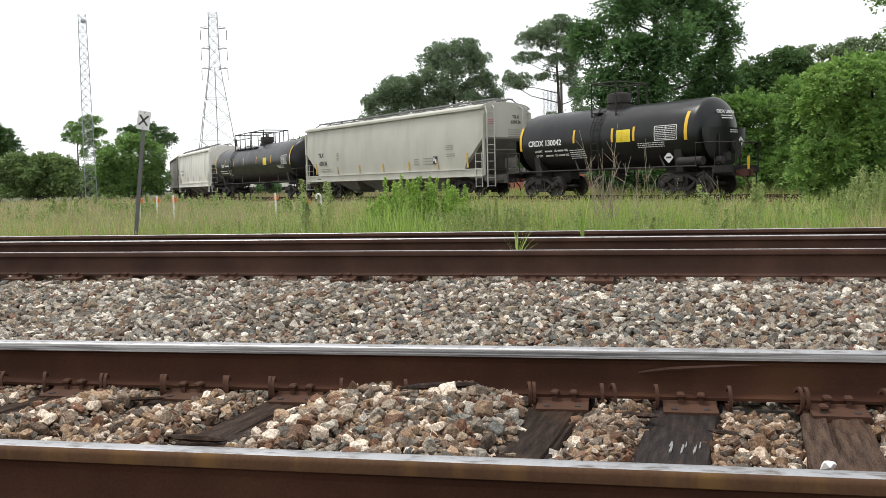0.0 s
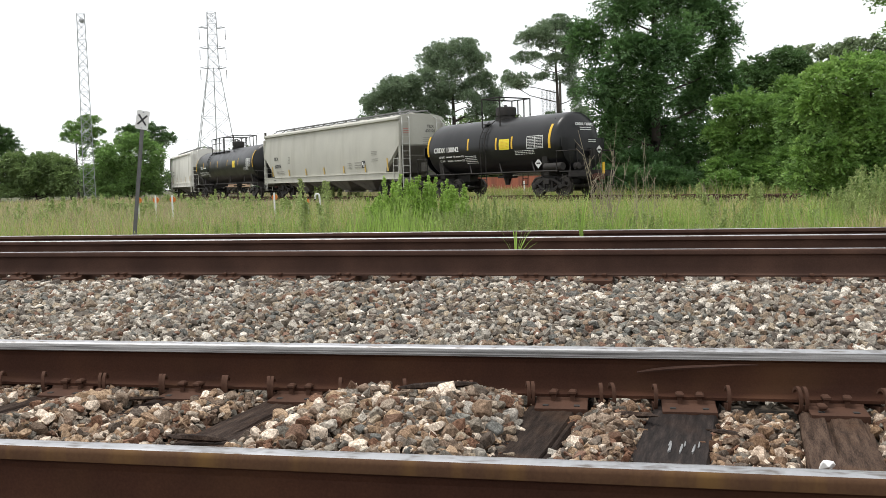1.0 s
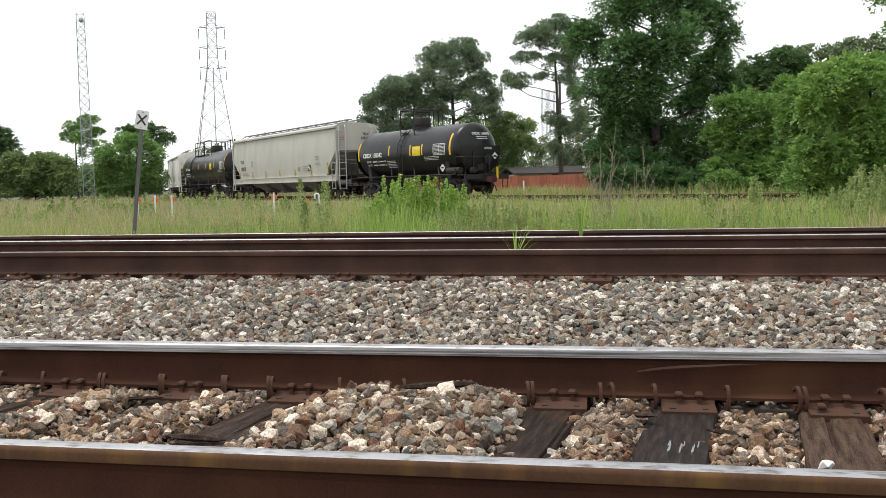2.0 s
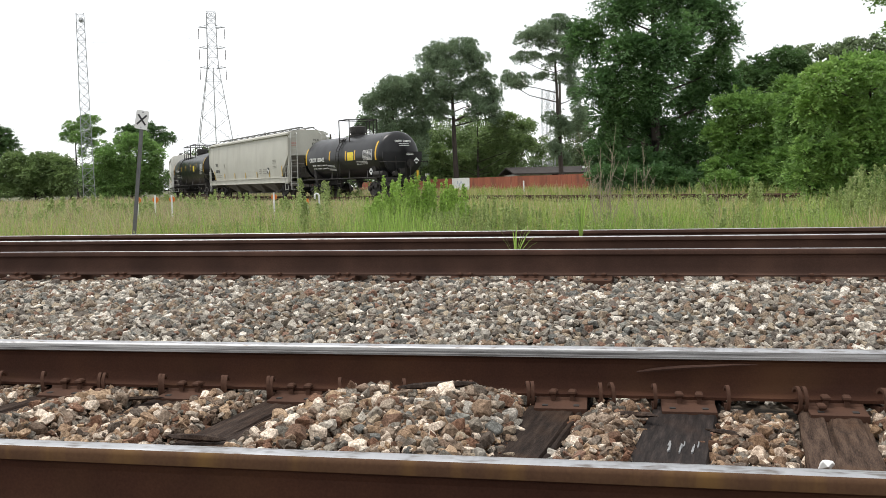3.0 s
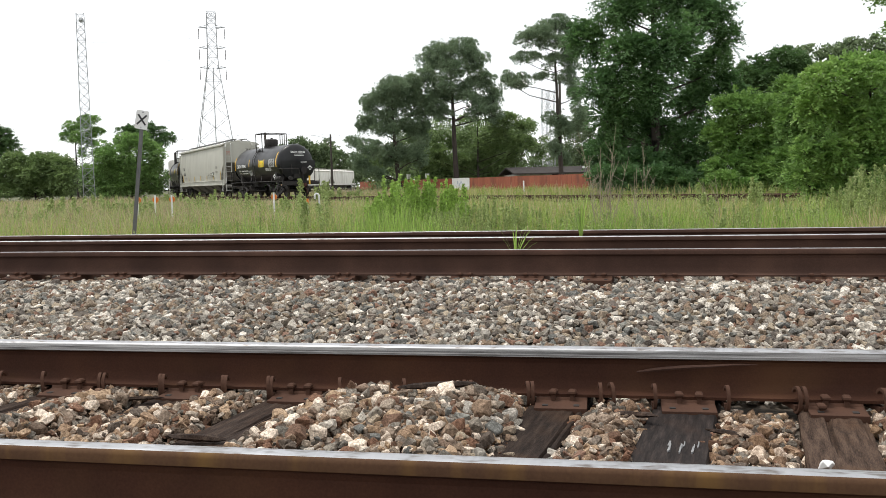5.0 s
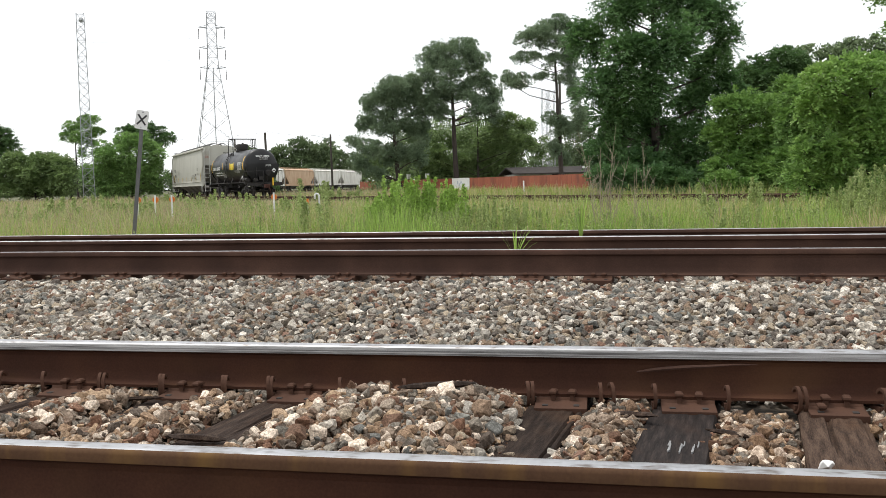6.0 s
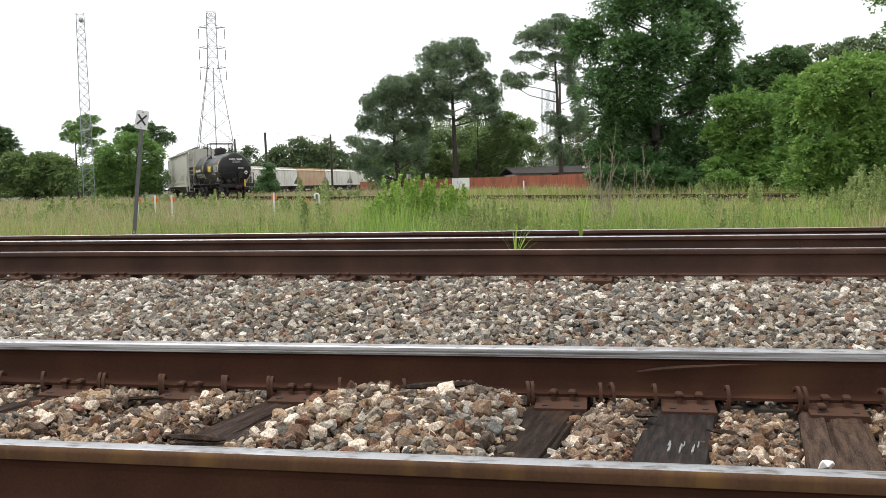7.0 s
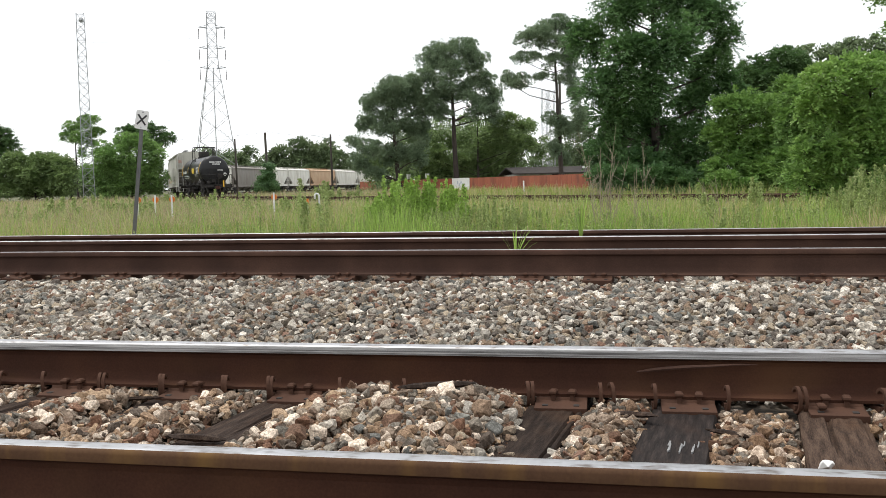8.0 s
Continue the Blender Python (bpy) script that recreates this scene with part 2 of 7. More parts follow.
M_REDPRINT = material("faded_red_print", [(0.4, 0.1, 0.08), (0.5, 0.16, 0.12)], 8, 0.7, bump=0)
M_LETTER = material("white_lettering", [(0.7, 0.7, 0.68), (0.8, 0.8, 0.78)], 8, 0.6, bump=0)
M_INK = material("black_lettering", [(0.02, 0.02, 0.02), (0.04, 0.04, 0.04)], 8, 0.6, bump=0)
M_RUSTRED = material("rust_red_coupler", [(0.05, 0.018, 0.013), (0.09, 0.03, 0.02)], 8, 0.85, bump=0.3)
M_WHEEL = material("worn_wheel_steel", [(0.03, 0.025, 0.022), (0.09, 0.08, 0.072)], 3, 0.5, 0.5, bump=0.1)

# ---- the lie of the land ----
PSI_NEAR, PSI_FAR = 0.2022, 0.2587
N_RAIL_1, N_RAIL_3, N_RAIL_5 = 2.113, 6.465, 8.985
GAUGE = 1.505
RAIL_H = 0.186
Z_FAR = 0.177
Z_TRAIN = 0.171
TRAIN_V = 7.554
KNOTS = [-60, -30, 20, 60, 100, 140, 180, 220, 320]
BENDS = [0.0009, 0.0009, -0.0031, -0.0043, -0.0082, -0.0064, -0.0002, 0.0026, 0.004]
PS = np.arange(-60, 320, 0.5)
_th = np.cumsum(np.interp(PS, KNOTS, BENDS)) * 0.5
_i0 = int(np.argmin(abs(PS)))
PTH = _th - _th[_i0] + 0.6579
_x, _y = np.cumsum(-np.sin(PTH)) * 0.5, np.cumsum(np.cos(PTH)) * 0.5
PX, PY = _x - _x[_i0] + 11.067, _y - _y[_i0] + 35.998


def on_path(s):
    return Vector((float(np.interp(s, PS, PX)), float(np.interp(s, PS, PY)), Z_TRAIN))


def near_track(u, n, z=0.0):
    c, s = math.cos(PSI_NEAR), math.sin(PSI_NEAR)
    return Vector((u * c + n * s, -u * s + n * c, z))


def far_track(u, n, z=0.0):
    c, s = math.cos(PSI_FAR), math.sin(PSI_FAR)
    return Vector((u * c + n * s, -u * s + n * c, z))


def smooth01(a, b, x):
    t = np.clip((x - a) / (b - a), 0, 1)
    return t * t * (3 - 2 * t)


def ground_z(x, y):
    """Height of the ground at arrays x, y."""
    x, y = np.asarray(x, float), np.asarray(y, float)
    n1 = x * math.sin(PSI_NEAR) + y * math.cos(PSI_NEAR)
    n2 = x * math.sin(PSI_FAR) + y * math.cos(PSI_FAR)
    z = -0.07 + 0.02 * smooth01(3.7, 4.1, n1)
    z = z + (Z_FAR - 0.06 - z) * smooth01(4.0, 6.2, n2)
    z = z + (-0.26 - z) * smooth01(9.4, 13.0, n2)
    d = np.full(x.shape, 1e9)
    far = y > 12
    if far.any():
        xf, yf = x[far], y[far]
        df = np.full(xf.shape, 1e9)
        for px, py in zip(PX[::6], PY[::6]):
            df = np.minimum(df, (xf - px) ** 2 + (yf - py) ** 2)
        d[far] = np.sqrt(df)
    z = z + (Z_TRAIN - 0.28 - z) * (1 - smooth01(2.0, 4.2, d))
    return z


def gz(x, y):
    return float(ground_z(np.array([x]), np.array([y]))[0])


def path_gap(x, y):
    """Distance of arrays of places from the train's line."""
    d = np.full(x.shape, 1e9)
    for px, py in zip(PX[::4], PY[::4]):
        d = np.minimum(d, (x - px) ** 2 + (y - py) ** 2)
    return np.sqrt(d)


def make_ground():
    gx = np.sinh(np.linspace(-6.2, 6.2, 221)) * 4.0
    gy = np.concatenate([np.linspace(-40, -1, 12), np.arange(-0.5, 17, 0.25), 17 + np.cumsum(np.linspace(0.4, 1.6, 130)), 147 + np.geomspace(4, 1600, 40)])
    X, Y = np.meshgrid(gx, gy)
    Z = ground_z(X.ravel(), Y.ravel())
    r = np.random.default_rng(3)
    Z = Z + r.normal(0, 0.008, Z.shape) + (Y.ravel() > 16) * r.normal(0, 0.03, Z.shape)
    w, h = len(gx), len(gy)
    i = (np.arange(h - 1)[:, None] * w + np.arange(w - 1)[None]).ravel()
    ob = new("ground", np_mesh(np.stack([X.ravel(), Y.ravel(), Z], 1), np.stack([i, i + 1, i + w + 1, i + w], 1), [M_SOIL, M_FIELD]))
    cx, cy = X[:-1, :-1].ravel(), Y[:-1, :-1].ravel()
    gap = path_gap(cx, cy)
    mi = ((cx * math.sin(PSI_FAR) + cy * math.cos(PSI_FAR)) > 11.6) & (gap > 3.4)
    ob.data.polygons.foreach_set("material_index", mi.astype(np.int32))
    tagged(ob, "brown soil and ballast fines with a grassy field beyond", "ground", kind="structure")


make_ground()

# ---- tracks ----
HALF = [(0.076, 0), (0.076, 0.011), (0.05, 0.016), (0.022, 0.026), (0.011, 0.042), (0.0088, 0.06), (0.0088, 0.12), (0.013, 0.138), (0.033, 0.146),
        (0.0375, 0.150), (0.0372, 0.172), (0.034, 0.180), (0.027, 0.1845), (0.012, 0.186)]
OUTLINE = HALF + [(-a, b) for a, b in reversed(HALF)]


def rail_geo(length, polish_side, shine=0.179):
    """A rail along x, base on z = 0. polish_side: -1 or 1 has its head's flank worn bright."""
    g = Geo()
    n = len(OUTLINE)
    for i in range(n):
        (a, b), (c, d) = OUTLINE[i], OUTLINE[(i + 1) % n]
        top = min(b, d) > shine
        flank = 0 if min(b, d) < 0.149 or not polish_side else (2 if (a + c) * polish_side > 0 else 3)
        steps = 24
        vs = [(-length / 2 + length * k / steps, w, h) for k in range(steps + 1) for w, h in ((a, b), (c, d))]
        g.add(vs, [(2 * k, 2 * k + 1, 2 * k + 3, 2 * k + 2) for k in range(steps)], 1 if top else flank)
    g.add([(-length / 2, a, b) for a, b in OUTLINE], [tuple(range(n))])
    g.add([(length / 2, a, b) for a, b in OUTLINE], [tuple(range(n))])
    return g


def weld(ob):
    bm = bmesh.new()
    bm.from_mesh(ob.data)
    bmesh.ops.remove_doubles(bm, verts=bm.verts, dist=0.0004)
    bm.to_mesh(ob.data)
    bm.free()
    ob.data.set_sharp_from_angle(angle=radians(40))
    ob.data.polygons.foreach_set("use_smooth", [True] * len(ob.data.polygons))


def tie_mesh(seed, w=0.225, length=2.6, depth=0.17, mat=None, split=0.34, nx=30, ny=44):
    """A split, uneven timber tie along y with its top at z = 0."""
    r = random.Random(seed)
    g = Geo()
    vs = []
    for j in range(ny + 1):
        for i in range(nx + 1):
            x = (i / nx - 0.5) * w
            y = (j / ny - 0.5) * length
            edge = min(i, nx - i) == 0
            z = -0.012 * edge - 0.006 * noise.noise((x * 40 + seed * 7, y * 3, seed)) - 0.016 * max(0.0, min(1.0, (noise.noise((x * 42 + seed * 3, y * 1.1, 5 + seed)) - split) * 6))
            vs.append((x + (0.006 * noise.noise((y * 4, i, seed)) if edge else 0), y, z))
    fs = [(j * (nx + 1) + i, j * (nx + 1) + i + 1, (j + 1) * (nx + 1) + i + 1, (j + 1) * (nx + 1) + i) for j in range(ny) for i in range(nx)]
    g.add(vs, fs)
    rim = [i for i in range(nx + 1)] + [j * (nx + 1) + nx for j in range(1, ny + 1)] + [ny * (nx + 1) + i for i in range(nx - 1, -1, -1)] + [j * (nx + 1) for j in range(ny - 1, 0, -1)]
    low = [(vs[k][0], vs[k][1], -depth) for k in rim]
    m = len(rim)
    g.v += low
    o = len(vs)
    for k in range(m):
        g.f.append((rim[k], rim[(k + 1) % m], o + (k + 1) % m, o + k))
        g.m.append(0)
    return mesh_of(g, [mat or M_TIE])


def plate_mesh():
    g = Geo()
    hw = 0.1
    g.prism([(0, -0.19, -0.02), (0, -0.19, 0.012), (0, -0.085, 0.02), (0, -0.08, 0.03), (0, 0.08, 0.03), (0, 0.085, 0.02), (0, 0.19, 0.012), (0, 0.19, -0.02)], (-hw, 0, 0), (hw, 0, 0))
    for y in (-0.15, 0.15):
        for x in (-0.06, 0.06):
            g.box((x, y, 0.0155), (0.022, 0.022, 0.004), mat=1)
    return mesh_of(g, [M_PLATE, M_UNDER])


def spike_mesh():
    """A square shank under a domed, overhanging head."""
    g = Geo()
    g.box((0, 0, 0.012), (0.017, 0.017, 0.05))
    ring = []
    for z, a, b in ((0.026, 0.009, 0.010), (0.034, 0.015, 0.018), (0.041, 0.015, 0.017), (0.047, 0.009, 0.010)):
        ring += [(-a, -b, z), (a, -b, z), (a, b + 0.006, z), (-a, b + 0.006, z)]
    g.add(ring, [(4 * k + i, 4 * k + (i + 1) % 4, 4 * k + 4 + (i + 1) % 4, 4 * k + 4 + i) for k in range(3) for i in range(4)] + [(3, 2, 1, 0), (12, 13, 14, 15)])
    return mesh_of(g, [M_PLATE])


def anchor_mesh():
    """An open spring clip that hooks over the edge of the rail's base, beside a tie."""
    g = Geo()
    vs, n = [], 14
    for k in range(n + 1):
        a = radians(-115 + k * 260 / n)
        c, q = math.cos(a), math.sin(a)
        for rr in (0.9, 1.14):
            for x in (-0.0065, 0.0065):
                vs.append((x, -0.094 - 0.03 * rr * c, 0.012 + 0.046 * rr * q))
    fs = [(4 * k + a, 4 * k + b, 4 * k + 4 + b, 4 * k + 4 + a) for k in range(n) for a, b in ((0, 1), (1, 3), (3, 2), (2, 0))]
    g.add(vs, fs + [(0, 2, 3, 1), (4 * n, 4 * n + 1, 4 * n + 3, 4 * n + 2)])
    g.box((0, -0.02, -0.018), (0.016, 0.15, 0.018))
    return mesh_of(g, [M_PLATE], 40)


PLATE_ME, SPIKE_ME, ANCHOR_ME = plate_mesh(), spike_mesh(), anchor_mesh()
TIE_MES = [tie_mesh(k) for k in range(6)]
TIE_PLAIN = [tie_mesh(k, nx=8, ny=16) for k in range(6)]
TIE_FRESH, TIE_SPLIT = tie_mesh(7, 0.245, mat=M_TIE_NEW, split=0.6), tie_mesh(8, 0.23, mat=M_TIE_OLD, split=0.3)


def child(name, me, parent, m):
    ob = new(name, me)
    ob.parent = parent
    ob.matrix_basis = m
    return ob


SKEW = 0.13  # the near ties have crept out of square


def make_track(label, psi, n0, z, ties, anchors, length, bright, seed, steel):
    """ties: places along the track. The track's own x runs along it; y away from the camera."""
    r = random.Random(seed)
    tr = thing("railway_track", Matrix.Translation((n0 * math.sin(psi), n0 * math.cos(psi), z)) @ Matrix.Rotation(-psi, 4, "Z"), label, "railway track", "tracks")
    for k, (off, side) in enumerate(((-GAUGE / 2, 1), (GAUGE / 2, -1))):
        ra = part("rail", rail_geo(length, side if bright else 0, 0.1843 if (seed in (5, 6) and off < 0) else 0.179), [steel, M_POLISH, M_FLANK, M_RUST_EDGE], tr)
        ra.matrix_basis = pose(0, off, 0)
        weld(ra)
    for t in ties:
        if anchors:
            me = TIE_MES[r.randrange(6)]
            me = {0.215: TIE_FRESH, 0.745: TIE_SPLIT}.get(t, me)
            child("tie", me, tr, pose(t - GAUGE / 2 * SKEW, r.uniform(-0.03, 0.03), -0.028, 0, 0, r.uniform(-1, 1) - math.degrees(math.atan(SKEW))))
        else:
            child("tie", TIE_PLAIN[r.randrange(6)], tr, pose(t, r.uniform(-0.03, 0.03), -0.052, 0, 0, r.uniform(-2, 2)))
        for off, s in ((-GAUGE / 2, 1), (GAUGE / 2, -1)):
            pl = child("tie_plate", PLATE_ME, tr, pose(t + r.uniform(-0.006, 0.006), off, -0.031, 0, 0, r.uniform(-1.5, 1.5)))
            for y, x, chance in ((-0.085, -0.032, 0.95), (0.085, 0.04, 0.9), (-0.085, 0.042, 0.95), (-0.14, -0.055, 0.25)):
                if r.random() < chance:
                    child("spike", SPIKE_ME, pl, pose(x, y, (0.016 if anchors else 0.008) if abs(y) < 0.1 else (-0.004 if anchors else -0.01), 0, 0, (0 if y < 0 else 180) + r.uniform(-12, 12)))
            if anchors:
                for e in (-0.134, -0.158, 0.134, 0.157):
                    if r.random() < 0.86:
                        child("rail_anchor", ANCHOR_ME, tr, pose(t + e + r.uniform(-0.005, 0.005), off, 0.0, 0, 0, r.uniform(6, 22)))
    return tr


near_ties = [-13.4 + 0.5 * k for k in range(16)] + [-5.4, -4.9, -4.4, -3.9, -3.42, -2.92, -2.42, -1.85, -1.35, -0.8, -0.26, 0.215, 0.745, 1.25, 1.76, 2.26, 2.76] + [3.26 + 0.5 * k for k in range(18)]
make_track("rusty jointless railway track with bright worn heads on dark timber ties", PSI_NEAR, N_RAIL_1 + GAUGE / 2, 0.0, near_ties, True, 60, True, 5, M_RUST)
far_ties = [-13.0 + 0.478 * k for k in range(52)]
make_track("dark rusted railway track on a raised ballast bed", PSI_FAR, N_RAIL_3 + GAUGE / 2, Z_FAR, far_ties, False, 140, False, 6, M_RUST_OLD)
edge_track = make_track("dark rusted railway track at the edge of the weeds", PSI_FAR, N_RAIL_5 + GAUGE / 2, Z_FAR, [-13.1 + 0.5 * k for k in range(50)], False, 140, False, 7, M_RUST_OLD)
# this track is canted: its farther rail lies lower
edge_track.matrix_basis = edge_track.matrix_basis @ Matrix.Translation((0, -GAUGE / 2, 0)) @ Matrix.Rotation(radians(-4.2), 4, "X") @ Matrix.Translation((0, GAUGE / 2, 0))


def bent_track():
    """The curved line on which the train runs."""
    tr = thing("curved_track", Matrix(), "rusty curved railway track on a low bank in the grass", "railway track", "tracks")
    idx = range(0, len(PS), 4)
    for off in (-GAUGE / 2, GAUGE / 2):
        g = Geo()
        n = len(OUTLINE)
        vs = []
        for i in idx:
            nx, ny = math.cos(PTH[i]), math.sin(PTH[i])
            vs += [(PX[i] + nx * (off + a), PY[i] + ny * (off + a), Z_TRAIN - RAIL_H + b) for a, b in OUTLINE]
        m = len(vs) // n
        g.add(vs, [(k * n + j, k * n + (j + 1) % n, (k + 1) * n + (j + 1) % n, (k + 1) * n + j) for k in range(m - 1) for j in range(n)])
        part("rail", g, M_RUST_OLD, tr, smooth=40)
    for k in range(150):
        s = -25 + 0.55 * k
        i = int((s + 60) / 0.5)
        child("tie", TIE_PLAIN[k % 6], tr, pose(float(np.interp(s, PS, PX)), float(np.interp(s, PS, PY)), Z_TRAIN - RAIL_H - 0.02, 0, 0, math.degrees(PTH[i]) - 90))


bent_track()

# ---- the train ----
# A car's own y runs along the train, towards its front; -x is the flank that faces the camera; z = 0 is the rail's top.


def lettering(text, size, m, parent, mat, squash=1.0):
    cu = bpy.data.curves.new("text", "FONT")
    cu.body, cu.size, cu.align_x, cu.align_y, cu.extrude, cu.offset = text, size, "CENTER", "CENTER", 0.002, 0.022 * size
    cu.materials.append(mat)
    ob = new("lettering", cu)
    ob.parent = parent
    ob.matrix_basis = m @ Matrix.Diagonal((squash, 1, 1, 1))
    return ob


def on_side(y, z, x):
    """The pose of writing on the flank at -x: reads from the train's front to its rear as seen from outside."""
    return Matrix.Translation((x, y, z)) @ Matrix(((0, 0, -1, 0), (-1, 0, 0, 0), (0, 1, 0, 0), (0, 0, 0, 1)))


def on_end(x, y, z, lean=0):
    """The pose of writing on the rear end, which faces -y."""
    return Matrix.Translation((x, y, z)) @ Matrix.Rotation(radians(90 - lean), 4, "X")


def text_bars(name, rows, width, height, m, parent, mat, seed):
    """Small print as plain bars, on one plate-thin mesh."""
    r = random.Random(seed)
    g = Geo()
    for k in range(rows):
        y = (0.5 - (k + 0.5) / rows) * height
        x = -width / 2
        while x < width / 2 - 0.02:
            w = min(r.uniform(0.03, 0.11) * width, width / 2 - x)
            g.box((x + w / 2, y, 0), (w * 0.8, height / rows * 0.36, 0.004))
            x += w
    ob = part(name, g, mat, parent)
    ob.matrix_basis = m
    tagged(ob, kind="stuff")
    return ob


WHEELS = []


def make_truck(car, y):
    tk = new("truck")
    tk.parent = car
    tk.matrix_basis = pose(0, y, 0)
    for yy in (-0.89, 0.89):
        g = Geo()
        prof = [(-0.07, 0.12), (-0.07, 0.2), (-0.03, 0.22), (-0.03, 0.37), (-0.07, 0.39), (-0.07, 0.455), (0.05, 0.457), (0.055, 0.485), (0.085, 0.485), (0.085, 0.4), (0.02, 0.37), (0.02, 0.2), (0.06, 0.12)]
        for sx in (-1, 1):
            g.lathe([(h * -sx, rr) for h, rr in prof], "X", 28, (sx * 0.755, 0, 0))
            g.tube([(sx * 0.8, 0, 0), (sx * 1.08, 0, 0)], 0.09, 12)
            for k in range(3):
                a = k * 2.094
                g.tube([(sx * 1.08, 0.05 * math.cos(a), 0.05 * math.sin(a)), (sx * 1.1, 0.05 * math.cos(a), 0.05 * math.sin(a))], 0.018, 6)
        g.tube([(-0.8, 0, 0), (0.8, 0, 0)], 0.08, 12)
        ws = part("wheelset", g, M_WHEEL, tk, "steel wheelset with worn bright treads", smooth=35)
        ws.matrix_basis = pose(0, yy, 0.457)
        WHEELS.append((ws, yy))
    for sx in (-1, 1):
        g = Geo()
        g.prism([(0, a, b) for a, b in [(-1.15, 0.48), (-1.12, 0.63), (-0.7, 0.66), (-0.42, 0.84), (0.42, 0.84), (0.7, 0.66), (1.12, 0.63), (1.15, 0.48), (0.9, 0.52), (0.66, 0.54), (0.4, 0.7), (-0.4, 0.7), (-0.66, 0.54), (-0.9, 0.52)]], (sx * 0.92, 0, 0), (sx * 1.04, 0, 0))
        g.prism([(0, a, b) for a, b in [(-0.7, 0.56), (-0.6, 0.36), (-0.36, 0.2), (0.36, 0.2), (0.6, 0.36), (0.7, 0.56), (0.56, 0.5), (0.3, 0.34), (-0.3, 0.34), (-0.56, 0.5)]], (sx * 0.93, 0, 0), (sx * 1.03, 0, 0))
        for yy in (-0.27, 0.27):
            g.box((sx * 0.98, yy, 0.52), (0.1, 0.09, 0.42))
        for yy in (-0.12, 0.0, 0.12):
            g.lathe([(0.32, 0.05), (0.68, 0.05)], "Z", 10, (sx * 0.98, yy, 0))
        for yy in (-0.89, 0.89):
            g.lathe([(sx * 1.0, 0.14), (sx * 1.1, 0.13), (sx * 1.13, 0.08)], "X", 14, (0, yy, 0.457))
        part("side_frame", g, M_UNDER, tk, smooth=30)
    g = Geo()
    g.box((0, 0, 0.66), (2.3, 0.36, 0.22))
    g.box((0, 0, 0.8), (0.6, 0.5, 0.12))
    for yy in (-0.4, 0.4):
        g.box((0, yy, 0.42), (1.5, 0.1, 0.12))
    part("bolster", g, M_UNDER, tk, bevel=0.015)
    return tk


def make_coupler(car, y, d, mat):
    g = Geo()
    g.box((0, y + d * 0.25, 0.85), (0.2, 0.6, 0.22))
    g.box((-0.04, y + d * 0.6, 0.85), (0.32, 0.24, 0.28))
    g.box((0.12, y + d * 0.74, 0.85), (0.1, 0.14, 0.26))
    g.box((-0.15, y + d * 0.72, 0.85), (0.08, 0.1, 0.26))
    g.tube([(0.25, y + d * 0.2, 0.8), (0.3, y + d * 0.5, 0.5), (0.28, y + d * 0.62, 0.25)], 0.03, 8)
    part("coupler", g, mat, car, "rusted knuckle coupler with air hose", bevel=0.02)


def band(cx, cz, r, a0, a1, y, w, t=0.006, n=12):
    """A curved strip on a lying cylinder's flank, angles from the horizontal at -x."""
    g = Geo()
    vs = []
    for k in range(n + 1):
        a = radians(a0 + (a1 - a0) * k / n)
        for yy in (y - w / 2, y + w / 2):
            for rr in (r - 0.002, r + t):
                vs.append((cx - rr * math.cos(a), yy, cz + rr * math.sin(a)))
    fs = []
    for k in range(n):
        o = k * 4
        fs += [(o + 1, o + 3, o + 7, o + 5), (o, o + 4, o + 6, o + 2), (o, o + 1, o + 5, o + 4), (o + 2, o + 6, o + 7, o + 3)]
    g.add(vs, fs + [(0, 2, 3, 1), (n * 4, n * 4 + 1, n * 4 + 3, n * 4 + 2)])
    return g


def curved_print(name, cz, r, a0, a1, y0, width, rows, parent, mat, seed):
    """Rows of small print wrapped on the tank's flank, as plain bars."""
    rn = random.Random(seed)
    g = Geo()
    for k in range(rows):
        a = a1 + (a0 - a1) * (k + 0.5) / rows
        da = abs(a1 - a0) / rows * 0.24
        x = 0.0
        while x < width - 0.02:
            w = min(rn.uniform(0.035, 0.12) * width, width - x)
            b = band(0, cz, r, a - da * 0.75, a + da * 0.75, y0 - x - w / 2, w * 0.68, 0.004, 2)
            g.add(b.v, b.f)
            x += w
    ob = part(name, g, mat, parent)
    tagged(ob, kind="stuff")
    return ob


